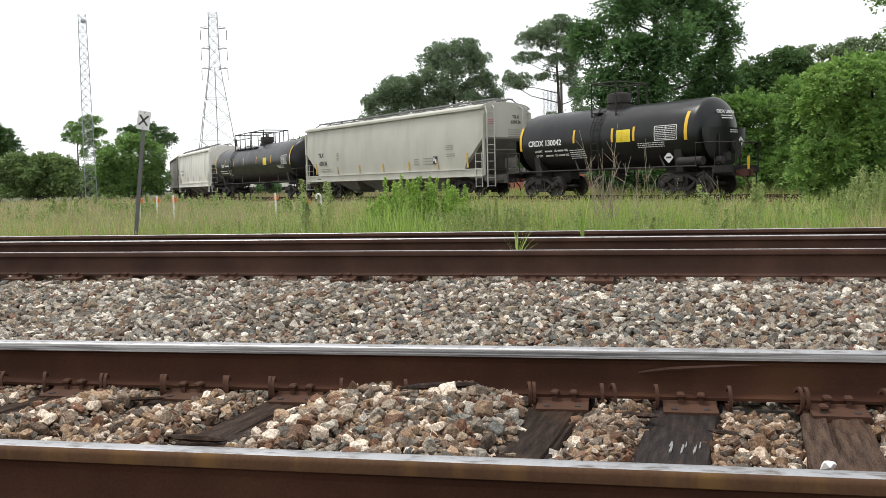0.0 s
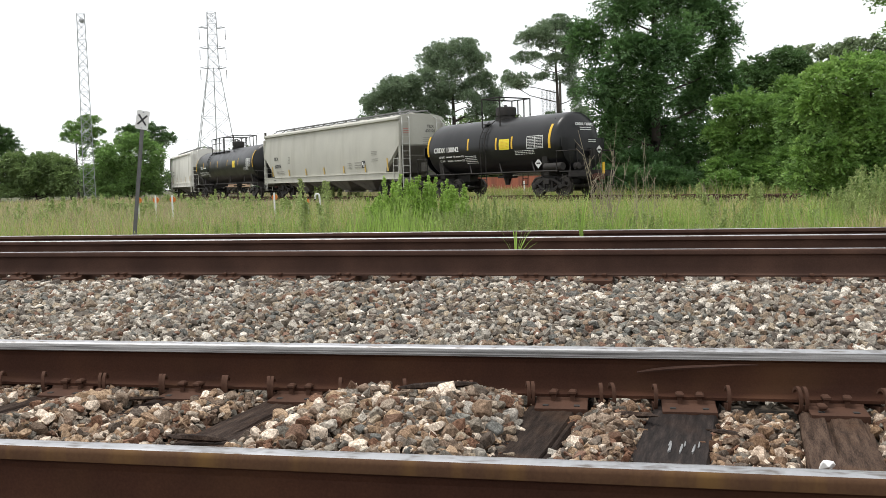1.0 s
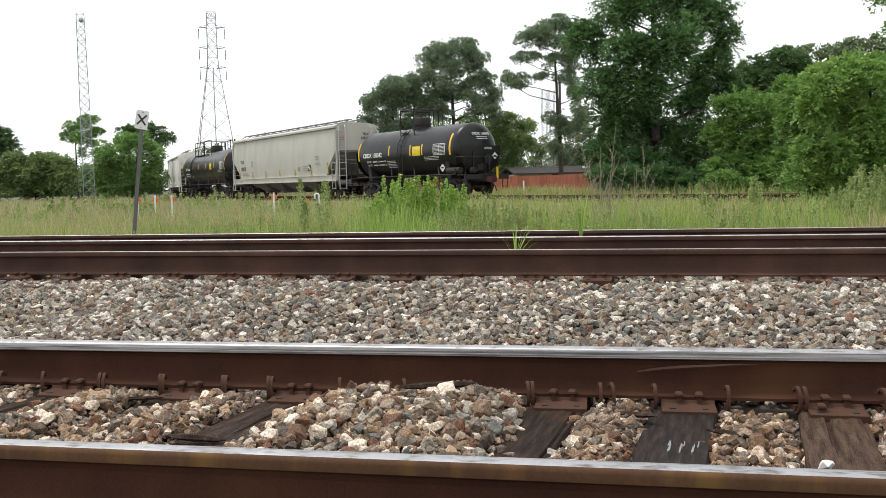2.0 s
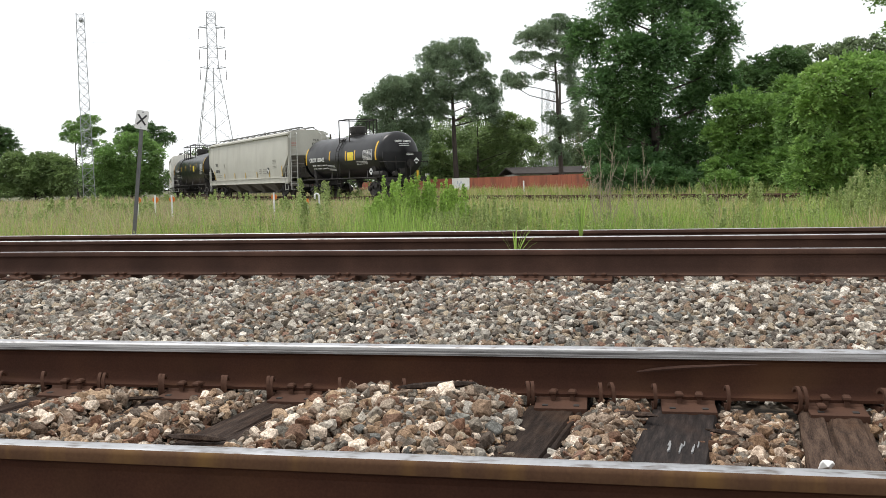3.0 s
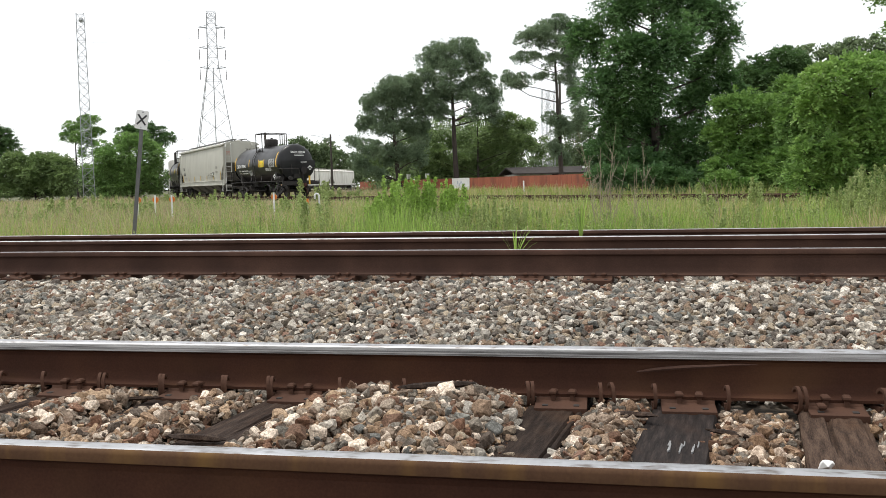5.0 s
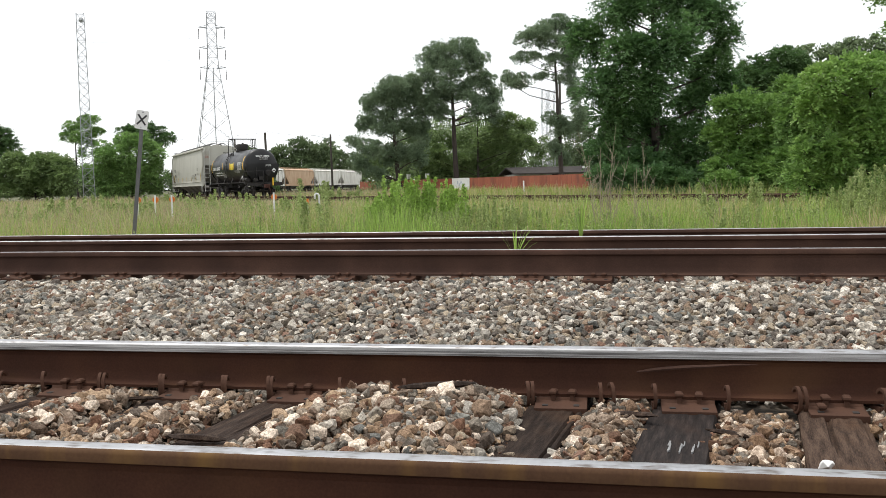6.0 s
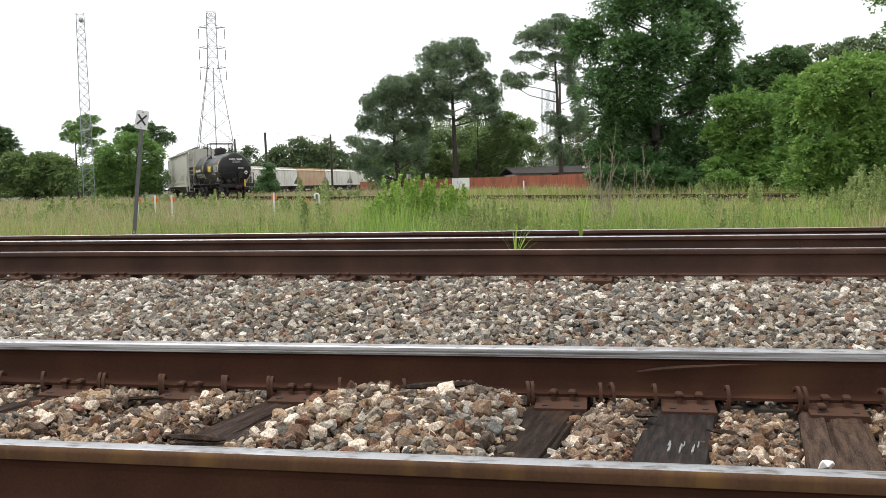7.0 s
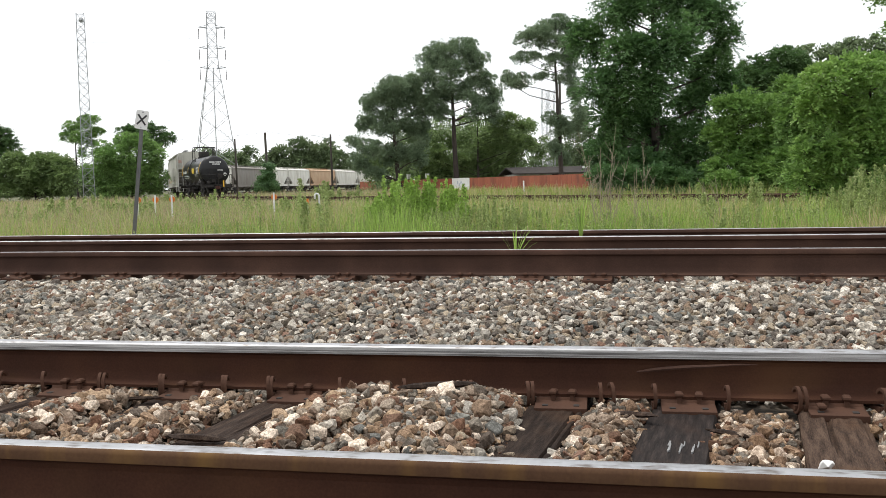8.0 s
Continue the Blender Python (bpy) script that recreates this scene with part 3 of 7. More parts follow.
def make_tank_car(s_mid, half, r, cz, truck_y, shield, mark, number, dome_y, stripes, panel_y, yellow_y, rail_spans, label):
    car = thing("tank_car", Matrix(), label, "tank car", "freight train")
    g = Geo()
    prof = [(-half + 0.42 * r * (1 - math.cos(k / 9 * math.pi / 2)), max(0.03, r * math.sin(k / 9 * math.pi / 2))) for k in range(10)]
    prof += [(half * k / 6, r) for k in range(-4, 5)]
    prof += [(-a, b) for a, b in prof[9::-1]]
    g.lathe(prof, "Y", 64, (0, 0, cz))
    tank = part("tank", g, M_BLACK, car, "glossy black cylindrical tank shell", smooth=50)
    # the sill, saddles and end platforms
    for d in (-1, 1):
        g = Geo()
        e = half + 0.55
        g.box((0, d * (e - 1.6), 0.95), (0.55, 3.2, 0.36))
        g.prism([(-1.15, 0, 1.25), (-1.1, 0, 0.95), (1.1, 0, 0.95), (1.15, 0, 1.25), (1.25, 0, 1.9), (0.8, 0, 1.35), (0, 0, 1.18), (-0.8, 0, 1.35), (-1.25, 0, 1.9)], (0, d * truck_y - 0.18, 0), (0, d * truck_y + 0.18, 0))
        g.box((0, d * (e - 0.05), 0.98), (2.9, 0.1, 0.22))
        part("stub_sill", g, M_UNDER, car, bevel=0.015)
        g = Geo()
        g.box((0, d * (e - 0.35), 1.12), (2.9, 0.7, 0.05))
        for sx in (-1, 1):
            g.tube([(sx * 1.42, d * (e - 0.9), 1.1), (sx * 1.42, d * (e - 0.9), 2.05), (sx * 1.42, d * (e - 0.02), 2.05), (sx * 1.42, d * (e - 0.02), 1.1)], 0.03, 6)
            g.bar((sx * 1.42, d * (e - 0.1), 1.0), (sx * 1.42, d * (e - 0.1), 0.45), 0.03)
            g.bar((sx * 1.42, d * (e - 0.5), 1.0), (sx * 1.42, d * (e - 0.5), 0.45), 0.03)
            g.bar((sx * 1.42, d * (e - 0.1), 0.47), (sx * 1.42, d * (e - 0.5), 0.47), 0.05, 0.03)
            g.tube([(sx * 1.42, d * (e - 0.02), 2.05), (sx * 0.15, d * (e + 0.03), 2.05), (sx * 0.15, d * (e + 0.03), 1.1)], 0.03, 6)
        part("end_platform", g, M_UNDER, car, "black end platform with grab rails")
        make_truck(car, d * truck_y)
        make_coupler(car, d * (e - (0.22 if shield and d < 0 else 0)), d, M_RUSTRED)
    # long side rails and their struts
    for sx in (-1, 1):
        g = Geo()
        g.tube([(sx * 1.42, -half + 0.3, 1.16), (sx * 1.42, half - 0.3, 1.16)], 0.03, 8)
        for y in (-half * 0.66, -half * 0.22, half * 0.22, half * 0.66):
            g.bar((sx * 1.4, y, 1.16), (sx * r * 0.8, y + 0.5, cz - r * 0.62), 0.05)
        part("side_rail", g, M_UNDER, car)
    # dome, platform and railings on top
    top = cz + r
    g = Geo()
    g.lathe([(top - 0.12, 0.56), (top + 0.08, 0.56), (top + 0.08, 0.46), (top + 0.16, 0.46), (top + 0.16, 0.52), (top + 0.52, 0.52), (top + 0.56, 0.5), (top + 0.6, 0.38)], "Z", 32, (0, dome_y, 0))
    g.lathe([(top + 0.58, 0.09), (top + 0.7, 0.09), (top + 0.73, 0.04)], "Z", 12, (0.1, dome_y + 0.15, 0))
    part("valve_housing", g, M_UNDER, car, "round black valve housing with a lid", smooth=35)
    zb = cz + math.sqrt(r * r - 0.85 ** 2)
    rh = top + 1.0
    for a, b, low in rail_spans:
        ring = part("top_railing", Geo().tube([(-1.0, a, rh), (1.0, a, rh), (1.0, b, rh), (-1.0, b, rh), (-1.0, a, rh)], 0.036, 6, caps=False), M_UNDER, car, "black pipe railing round the walkway")
        for sx in (-1, 1):
            part("walkway", Geo().box((sx * 0.85, (a + b) / 2 + (0 if low else (b - a) * 0.3), zb + 0.02), (0.3, abs(b - a) * (1 if low else 0.4), 0.03)), M_UNDER, car)
            for k in range(4):
                y = a + (b - a) * k / 3
                if low or k in (0, 3) or sx > 0:
                    part("post", Geo().tube([(sx * 1.0, y, zb - 0.15), (sx * 1.0, y, rh)], 0.036, 6), M_UNDER, ring)
            if low:
                part("mid_rail", Geo().tube([(sx * 1.0, a, top + 0.55), (sx * 1.0, b, top + 0.55)], 0.03, 6), M_UNDER, ring)
    # ladder on both flanks
    for sx in (-1, 1):
        g = Geo()
        ly = rail_spans[0][1] - (0.53 if shield else 0.25)
        for yy in (ly - 0.2, ly + 0.2):
            pts = [(sx * 1.36, yy, 0.5), (sx * 1.4, yy, 1.2)]
            pts += [(sx * (r + 0.1) * math.cos(radians(a)), yy, cz + (r + 0.1) * math.sin(radians(a))) for a in (-20, 0, 20, 40, 58)]
            g.tube(pts, 0.022, 6)
        zz = [(1.38, 0.55), (1.38, 0.85), (1.4, 1.15)] + [((r + 0.1) * math.cos(radians(a)), cz + (r + 0.1) * math.sin(radians(a))) for a in (-20, -8, 4, 16, 28, 40, 52)]
        for x, z in zz:
            g.bar((sx * x, ly - 0.2, z), (sx * x, ly + 0.2, z), 0.028)
        part("ladder", g, M_UNDER, car)
    # bottom outlet
    g = Geo()
    g.lathe([(0.55, 0.12), (0.75, 0.16), (cz - r + 0.1, 0.3)], "Z", 16, (0, dome_y * 0.3, 0))
    g.box((0, dome_y * 0.3, 0.95), (0.9, 0.5, 0.1))
    part("bottom_outlet", g, M_UNDER, car)
    for y, a0, a1, w in stripes:
        part("reflective_stripe", band(0, cz, r, a0, a1, y, w), M_YELLOW, car, "yellow reflective stripe")
    if shield:
        for d in (-1, 1):
            part("head_shield", shield_geo(half, r, cz, d), M_BLACK, car, "dished black half shield over the tank's end", smooth=30)
        g = Geo()
        g.tube([(-1.2, -half + 0.15, 1.36), (-1.2, -half + 1.3, 1.36)], 0.17, 16)
        part("air_reservoir", g, M_UNDER, car, smooth=40)
        g = Geo()
        g.box((0.62, -half - 0.62, 1.2), (0.11, 0.05, 0.62))
        part("brake_handle", g, M_YELLOW, car, "yellow brake lever guard")
        g = Geo()
        g.lathe([(-0.02, 0.24), (0.02, 0.24)], "Y", 20, (0.38, -half - 0.22, 1.95))
        g.box((0.38, -half - 0.15, 1.9), (0.16, 0.2, 0.5))
        part("brake_wheel", g, M_UNDER, car)
        g = Geo()
        g.tube([(-0.55, -half - 0.1, cz - 0.1), (-0.55, -half - 0.14, 1.2)], 0.03, 6)
        g.tube([(0.05, -half - 0.16, 1.7), (-0.5, -half - 0.3, 1.3), (-0.95, -half - 0.3, 1.2)], 0.025, 6)
        g.box((-0.25, -half - 0.2, 1.5), (0.34, 0.24, 0.3))
        g.lathe([(-0.14, 0.02), (-0.12, 0.15), (0.12, 0.15), (0.14, 0.02)], "Y", 18, (-0.72, -half - 0.28, 1.36))
        part("brake_cylinder", g, M_UNDER, car, "dark brake cylinder and rods on the end platform", smooth=35)
    # writing
    lettering((mark + " " + number).strip(), 0.36, on_side(half - 2.08 if shield else half - 2.6, cz - 0.05, -r - 0.012), car, M_LETTER, 1.0)
    if not number:
        text_bars("number", 1, 1.1, 0.3, on_side(half - 3.8, cz - 0.05, -r - 0.008), car, M_LETTER, 21)
    if shield:
        for row, words in enumerate((("LD LMT", "LB", "KG"), ("LT WT", "LB", "KG"))):
            a = radians(-17 - 9 * row)
            spot = lambda yy: Matrix.Translation((-(r + 0.008) * math.cos(a), yy, cz + (r + 0.008) * math.sin(a))) @ Matrix.Rotation(a, 4, "Y") @ on_side(0, 0, 0)
            for word, yy in zip(words, (half - 1.62, half - 2.72, half - 3.42)):
                lettering(word, 0.15, spot(yy), car, M_LETTER)
            for yy, w in ((half - 2.28, 0.5), (half - 3.06, 0.4)):
                text_bars("number", 1, w, 0.2, spot(yy), car, M_LETTER, 40 + row)
    else:
        curved_print("small_print", cz, r, -30, -14, half - 1.7, 2.0, 2, car, M_LETTER, 3)
    curved_print("small_print", cz, r, -36, -16, half - 3.6 if shield else half - 4.0, 0.95, 5, car, M_LETTER, 4)
    curved_print("data_panel", cz, r, -9, 12, panel_y + 0.52, 1.0, 7, car, M_LETTER, 5)
    part("panel_frame", frame_band(cz, r, -10.5, 14, panel_y + 0.02, 1.1), M_LETTER, car)
    curved_print("small_print", cz, r, -22, -12, panel_y + 1.5, 1.4, 3, car, M_LETTER, 6)
    part("warning_sticker", band(0, cz, r, -9, 12, yellow_y, 0.76), M_LEMON, car, "square yellow warning sticker")
    curved_print("sticker_print", cz, r + 0.007, -7, 10, yellow_y + 0.3, 0.6, 6, car, M_YELLOW, 9)
    if shield:
        lettering(mark + " " + number, 0.185, on_end(0.03, -half + 0.02, cz + 0.78, 17), car, M_LETTER)
        text_bars("small_print", 2, 0.72, 0.2, on_end(0.1, -half - 0.01, cz + 0.58, 13), car, M_LETTER, 12)
        text_bars("small_print", 2, 0.5, 0.16, on_end(0.45, -half - 0.078, cz + 0.02, 0), car, M_LETTER, 13)
        for m, sz in ((on_end(0.9, -half - 0.08, cz - 0.38) @ Matrix.Rotation(radians(45), 4, "Z"), 0.27), (on_side(-half + 1.85, cz - 0.95, -r * 0.83) @ Matrix.Rotation(radians(45), 4, "Z"), 0.34)):
            g = Geo()
            g.box((0, 0, 0), (sz, sz, 0.01))
            pl = part("placard", g, M_LETTER, car, "white diamond hazard placard")
            pl.matrix_basis = m
            g = Geo()
            g.box((0, 0, 0.008), (sz * 0.75, sz * 0.22, 0.004), Matrix.Rotation(radians(-45), 3, "Z"))
            part("placard_bar", g, M_INK, pl)
    return car, s_mid, truck_y


def shield_geo(half, r, cz, d):
    """A dished half plate before the tank's end: straight along its top, round below."""
    g, nu, nv, R, top = Geo(), 16, 8, r * 0.985, cz + 0.16
    vs = []
    for off in (0.03, 0.075):
        for i in range(nu + 1):
            x = R * 0.985 * (2 * i / nu - 1)
            low = max(1.18, cz - math.sqrt(R * R - x * x))
            for k in range(nv + 1):
                z = top + (low - top) * k / nv
                q = min(0.97, math.hypot(x, z - cz) / r)
                vs.append((x, d * (half + off - 0.1 * r * (1 - math.sqrt(1 - q * q))), z))
    m = nv + 1
    o = (nu + 1) * m
    fs = [(s0 + i * m + k, s0 + i * m + k + 1, s0 + (i + 1) * m + k + 1, s0 + (i + 1) * m + k) for s0 in (0, o) for i in range(nu) for k in range(nv)]
    rim = [i * m for i in range(nu + 1)] + [nu * m + k for k in range(1, m)] + [i * m + nv for i in range(nu - 1, -1, -1)] + [k for k in range(nv - 1, 0, -1)]
    fs += [(rim[k], rim[(k + 1) % len(rim)], o + rim[(k + 1) % len(rim)], o + rim[k]) for k in range(len(rim))]
    return g.add(vs, fs)


def frame_band(cz, r, a0, a1, y, w):
    g = Geo()
    for b in (band(0, cz, r, a0, a0 + 1, y, w), band(0, cz, r, a1 - 1, a1, y, w), band(0, cz, r, a0, a1, y - w / 2, 0.03), band(0, cz, r, a0, a1, y + w / 2, 0.03), band(0, cz, r, a0, a1, y, 0.02)):
        g.add(b.v, b.f)
    return g


def make_hopper(s_mid, half, truck_y, paint, label, writing=None, n_pockets=4, detail=True, cut=0.75):
    car = thing("covered_hopper", Matrix(), label, "hopper car", "freight train")
    hw = 1.55
    eave, crown = (4.46, 4.74) if writing else (4.3, 4.66)
    roof = [(hw * 0.98 * math.cos(radians(a)), eave + 0.02 + (crown - eave) * math.sin(radians(a)) ** 0.9) for a in range(0, 181, 12)]
    g = Geo()
    # bulging flanks: outline in (x, z) at each station; the floor line rises to the ends
    ends = half - 0.12
    rear = [(-ends, 2.95), (-ends + 0.02, 2.9), (-ends + cut, 1.75), (-ends + cut + 0.2, 1.4), (-ends + 1.85, 1.4)]
    stations = rear + [(-ends * 0.45, 1.4), (0, 1.4), (ends * 0.45, 1.4)] + [(-y, z) for y, z in reversed(rear)]
    vs, k0 = [], 9
    for y, zb in stations:
        right = []
        for k in range(k0):
            z = zb + (eave - zb) * k / (k0 - 1)
            x = hw - 0.10 * ((z - 2.7) / 1.5) ** 2
            right.append((x, y, z))
        over = [(x, y, z) for x, z in roof]
        left = [(-x, y, z) for x, y, z in reversed(right)]
        zi = max(zb + 0.01, 2.98 - (ends - abs(y)) * 0.88)
        wi = hw - 0.2
        inner = [(-wi, y, zb + 0.005), (-wi, y, zi), (wi, y, zi), (wi, y, zb + 0.005)]
        vs += right + over + left + inner
    n = 2 * k0 + len(roof) + 4
    m = len(stations)
    fs = [(i * n + j, i * n + (j + 1) % n, (i + 1) * n + (j + 1) % n, (i + 1) * n + j) for i in range(m - 1) for j in range(n)]
    fs += [tuple(range(n - 1, -1, -1)), tuple(range((m - 1) * n, m * n))]
    g.add(vs, fs)
    part("body", g, paint, car, smooth=35)
    for sx in (-1, 1):
        g = Geo()
        g.box((sx * (hw - 0.03), 0, 1.22), (0.1, 2 * half - 0.1, 0.36))
        g.box((sx * (hw - 0.0), 0, 1.41), (0.14, 2 * half - 0.1, 0.05))
        g.box((sx * (hw + 0.01), 0, 1.05), (0.14, 2 * half - 0.1, 0.05))
        part("side_sill", g, paint, car, bevel=0.01)
        g = Geo()
        g.box((sx * (hw - 0.03), 0, eave), (0.12, 2 * half - 0.25, 0.13))
        part("eave_rail", g, paint, car, bevel=0.015)
        for d in (-1, 1):
            g = Geo()
            g.box((sx * (hw - 0.06), d * (half - 0.08), 3.57), (0.16, 0.16, 1.36))
            g.box((sx * (hw - 0.06), d * (half - 0.06), 2.0), (0.11, 0.13, 1.8))
            part("corner_post", g, paint, car, bevel=0.01)
            g = Geo()
            for x in (hw - 0.15, hw - 0.62):
                g.tube([(sx * x, d * (half + 0.1), 0.5), (sx * x, d * (half + 0.1), 4.45 - 0.3 * (x > 1.2)), (sx * x * 0.9, d * (half - 0.2), 4.62)], 0.034, 6)
            for k in range(10):
                g.bar((sx * (hw - 0.15), d * (half + 0.1), 0.55 + k * 0.41), (sx * (hw - 0.62), d * (half + 0.1), 0.55 + k * 0.41), 0.034)
            part("end_ladder", g, M_LADDER if writing else paint, car)
            if detail:
                g = Geo()
                for y in (half - 0.1, half - 0.62):
                    g.tube([(sx * (hw + 0.05), d * y, 0.5), (sx * (hw + 0.05), d * y, 2.25)], 0.022, 6)
                for k in range(5):
                    g.bar((sx * (hw + 0.05), d * (half - 0.1), 0.55 + 0.41 * k), (sx * (hw + 0.05), d * (half - 0.62), 0.55 + 0.41 * k), 0.024)
                part("side_ladder", g, M_LADDER if writing else paint, car)
    for d in (-1, 1):
        g = Geo()
        g.add([(sx * (hw - 0.22), d * (ends - q), 2.94 - q * 0.88 - e) for e in (0, 0.03) for q in (0.03, 1.72) for sx in (-1, 1)],
              [(0, 1, 3, 2), (4, 6, 7, 5), (0, 4, 5, 1), (2, 3, 7, 6), (0, 2, 6, 4), (1, 5, 7, 3)])
        # Shade of the end recess is in the sheet's grey, along with dirt.
        part("slope_sheet", g, M_GRIME_SHADE, car, "dirty sloping sheet beneath the end, coloured darker for shade")
        g = Geo()
        g.box((0, d * (half - 0.75), 1.0), (2.8, 1.4, 0.12))
        g.box((0, d * (half - 0.06), 0.95), (2.9, 0.12, 0.3))
        g.box((0, d * (half - 1.2), 0.85), (0.6, 2.6, 0.35))
        g.tube([(-1.4, d * (half + 0.08), 2.35), (1.4, d * (half + 0.08), 2.35)], 0.025, 6)
        g.box((0.5, d * (half - 0.4), 1.7), (0.5, 0.4, 0.5))
        part("end_sill", g, M_GRIME_SHADE, car, bevel=0.01)
        make_truck(car, d * truck_y)
        make_coupler(car, d * half, d, M_UNDER)
    span = 2 * (truck_y - 1.3)
    for k in range(n_pockets):
        y = -span / 2 + span * (k + 0.5) / n_pockets
        g = Geo()
        w = span / n_pockets * 0.48
        g.add([(-hw + 0.12, y - w, 1.1), (hw - 0.12, y - w, 1.1), (hw - 0.12, y + w, 1.1), (-hw + 0.12, y + w, 1.1),
               (-0.55, y - w * 0.35, 0.42), (0.55, y - w * 0.35, 0.42), (0.55, y + w * 0.35, 0.42), (-0.55, y + w * 0.35, 0.42)],
              [(0, 1, 5, 4), (1, 2, 6, 5), (2, 3, 7, 6), (3, 0, 4, 7), (4, 5, 6, 7), (0, 3, 2, 1)])
        g.box((0, y, 0.36), (1.3, 0.5, 0.12))
        # The dark grey stands in for shadow below the sill.
        part("discharge_hopper", g, M_GRIME_SHADE, car)
    g = Geo()
    L = half - 0.25
    for x in (-0.42, 0.42):
        g.box((x, 0, crown + 0.2), (0.36, 2 * L, 0.05))
        k = 0
        y = -L
        while y <= L + 0.01:
            g.bar((x, y, crown + 0.2), (x * 2.6, y, eave + 0.12), 0.05)
            y += 2 * L / 12
    part("roof_walkway", g, paint if not detail else M_GALV, car, "galvanised roof walkway on brackets")
    for k in range(10 if detail else 0):
        y = -L + 2 * L * (k + 0.5) / 10
        g = Geo()
        g.lathe([(crown - 0.02, 0.27), (crown + 0.08, 0.27), (crown + 0.13, 0.2)], "Z", 14, (0, y, 0))
        part("roof_hatch", g, paint, car)
    if writing:
        mark, number = writing
        lettering(mark, 0.36, on_side(half - 2.3, 2.75, -hw - 0.012), car, M_INK)
        lettering(number, 0.36, on_side(half - 2.6, 2.22, -hw - 0.012), car, M_INK)
        lettering(mark, 0.22, on_end(0.62, -half + 0.11, 4.02), car, M_INK)
        lettering(number, 0.22, on_end(0.62, -half + 0.11, 3.76), car, M_INK)
        for y, z, w, h, rr in ((half - 3.0, 1.78, 1.4, 0.26, 2), (half - 4.6, 2.6, 0.35, 0.5, 5), (-half + 5.0, 1.95, 1.0, 0.45, 3), (-half + 3.0, 2.6, 0.7, 0.3, 3), (-half + 2.9, 2.2, 0.8, 0.22, 2), (-half + 6.2, 1.95, 0.5, 0.4, 3)):
            text_bars("small_print", rr, w, h, on_side(y, z, -hw - 0.012), car, M_FAINT, int(y * 10))
        text_bars("small_print", 4, 0.8, 0.45, on_end(0.5, -half + 0.11, 3.2), car, M_FAINT, 77)
        text_bars("small_print", 3, 0.36, 0.3, on_end(-1.17, -half - 0.13, 3.75), car, M_REDPRINT, 78)
        g = Geo()
        g.box((0, 0, 0), (0.42, 0.42, 0.01))
        lb = part("stencil_label", g, M_INK, car, "square black and white consolidated stencil")
        lb.matrix_basis = on_side(-half + 4.35, 1.98, -hw - 0.005)
        for dx in (-0.09, 0.09):
            g = Geo()
            g.box((dx * 0.9, 0.05 if dx < 0 else -0.05, 0.008), (0.11, 0.2, 0.004))
            part("stencil_mark", g, M_LETTER, lb)
        for k in range(7):
            y = half - 1.6 - k * (2 * half - 3.0) / 6
            g = Geo()
            h = 0.75 if k in (0, 6) else 0.45
            if k in (1, 2, 3, 4, 5):
                y -= 0.1
            g.box((-hw - 0.004, y, 1.5 + h / 2), (0.012, 0.14, h), Matrix.Rotation(radians(-9), 3, "X"))
            part("reflective_stripe", g, M_FADED, car, "faded yellow reflective stripe")
        text_bars("side_stencil", 1, 0.5, 0.14, on_side(half - 2.0, 1.22, -hw - 0.03), car, M_INK, 5)
    elif detail:
        text_bars("small_print", 2, 1.2, 0.7, on_side(half - 2.4, 2.5, -hw - 0.012), car, M_FAINT, int(half * 10))
        for k in range(5):
            y = half - 1.6 - k * (2 * half - 3.0) / 4
            g = Geo()
            g.box((-hw - 0.004, y, 1.8), (0.012, 0.11, 0.45))
            part("reflective_stripe", g, M_FADED, car, "faded yellow reflective stripe")
    return car, s_mid, truck_y


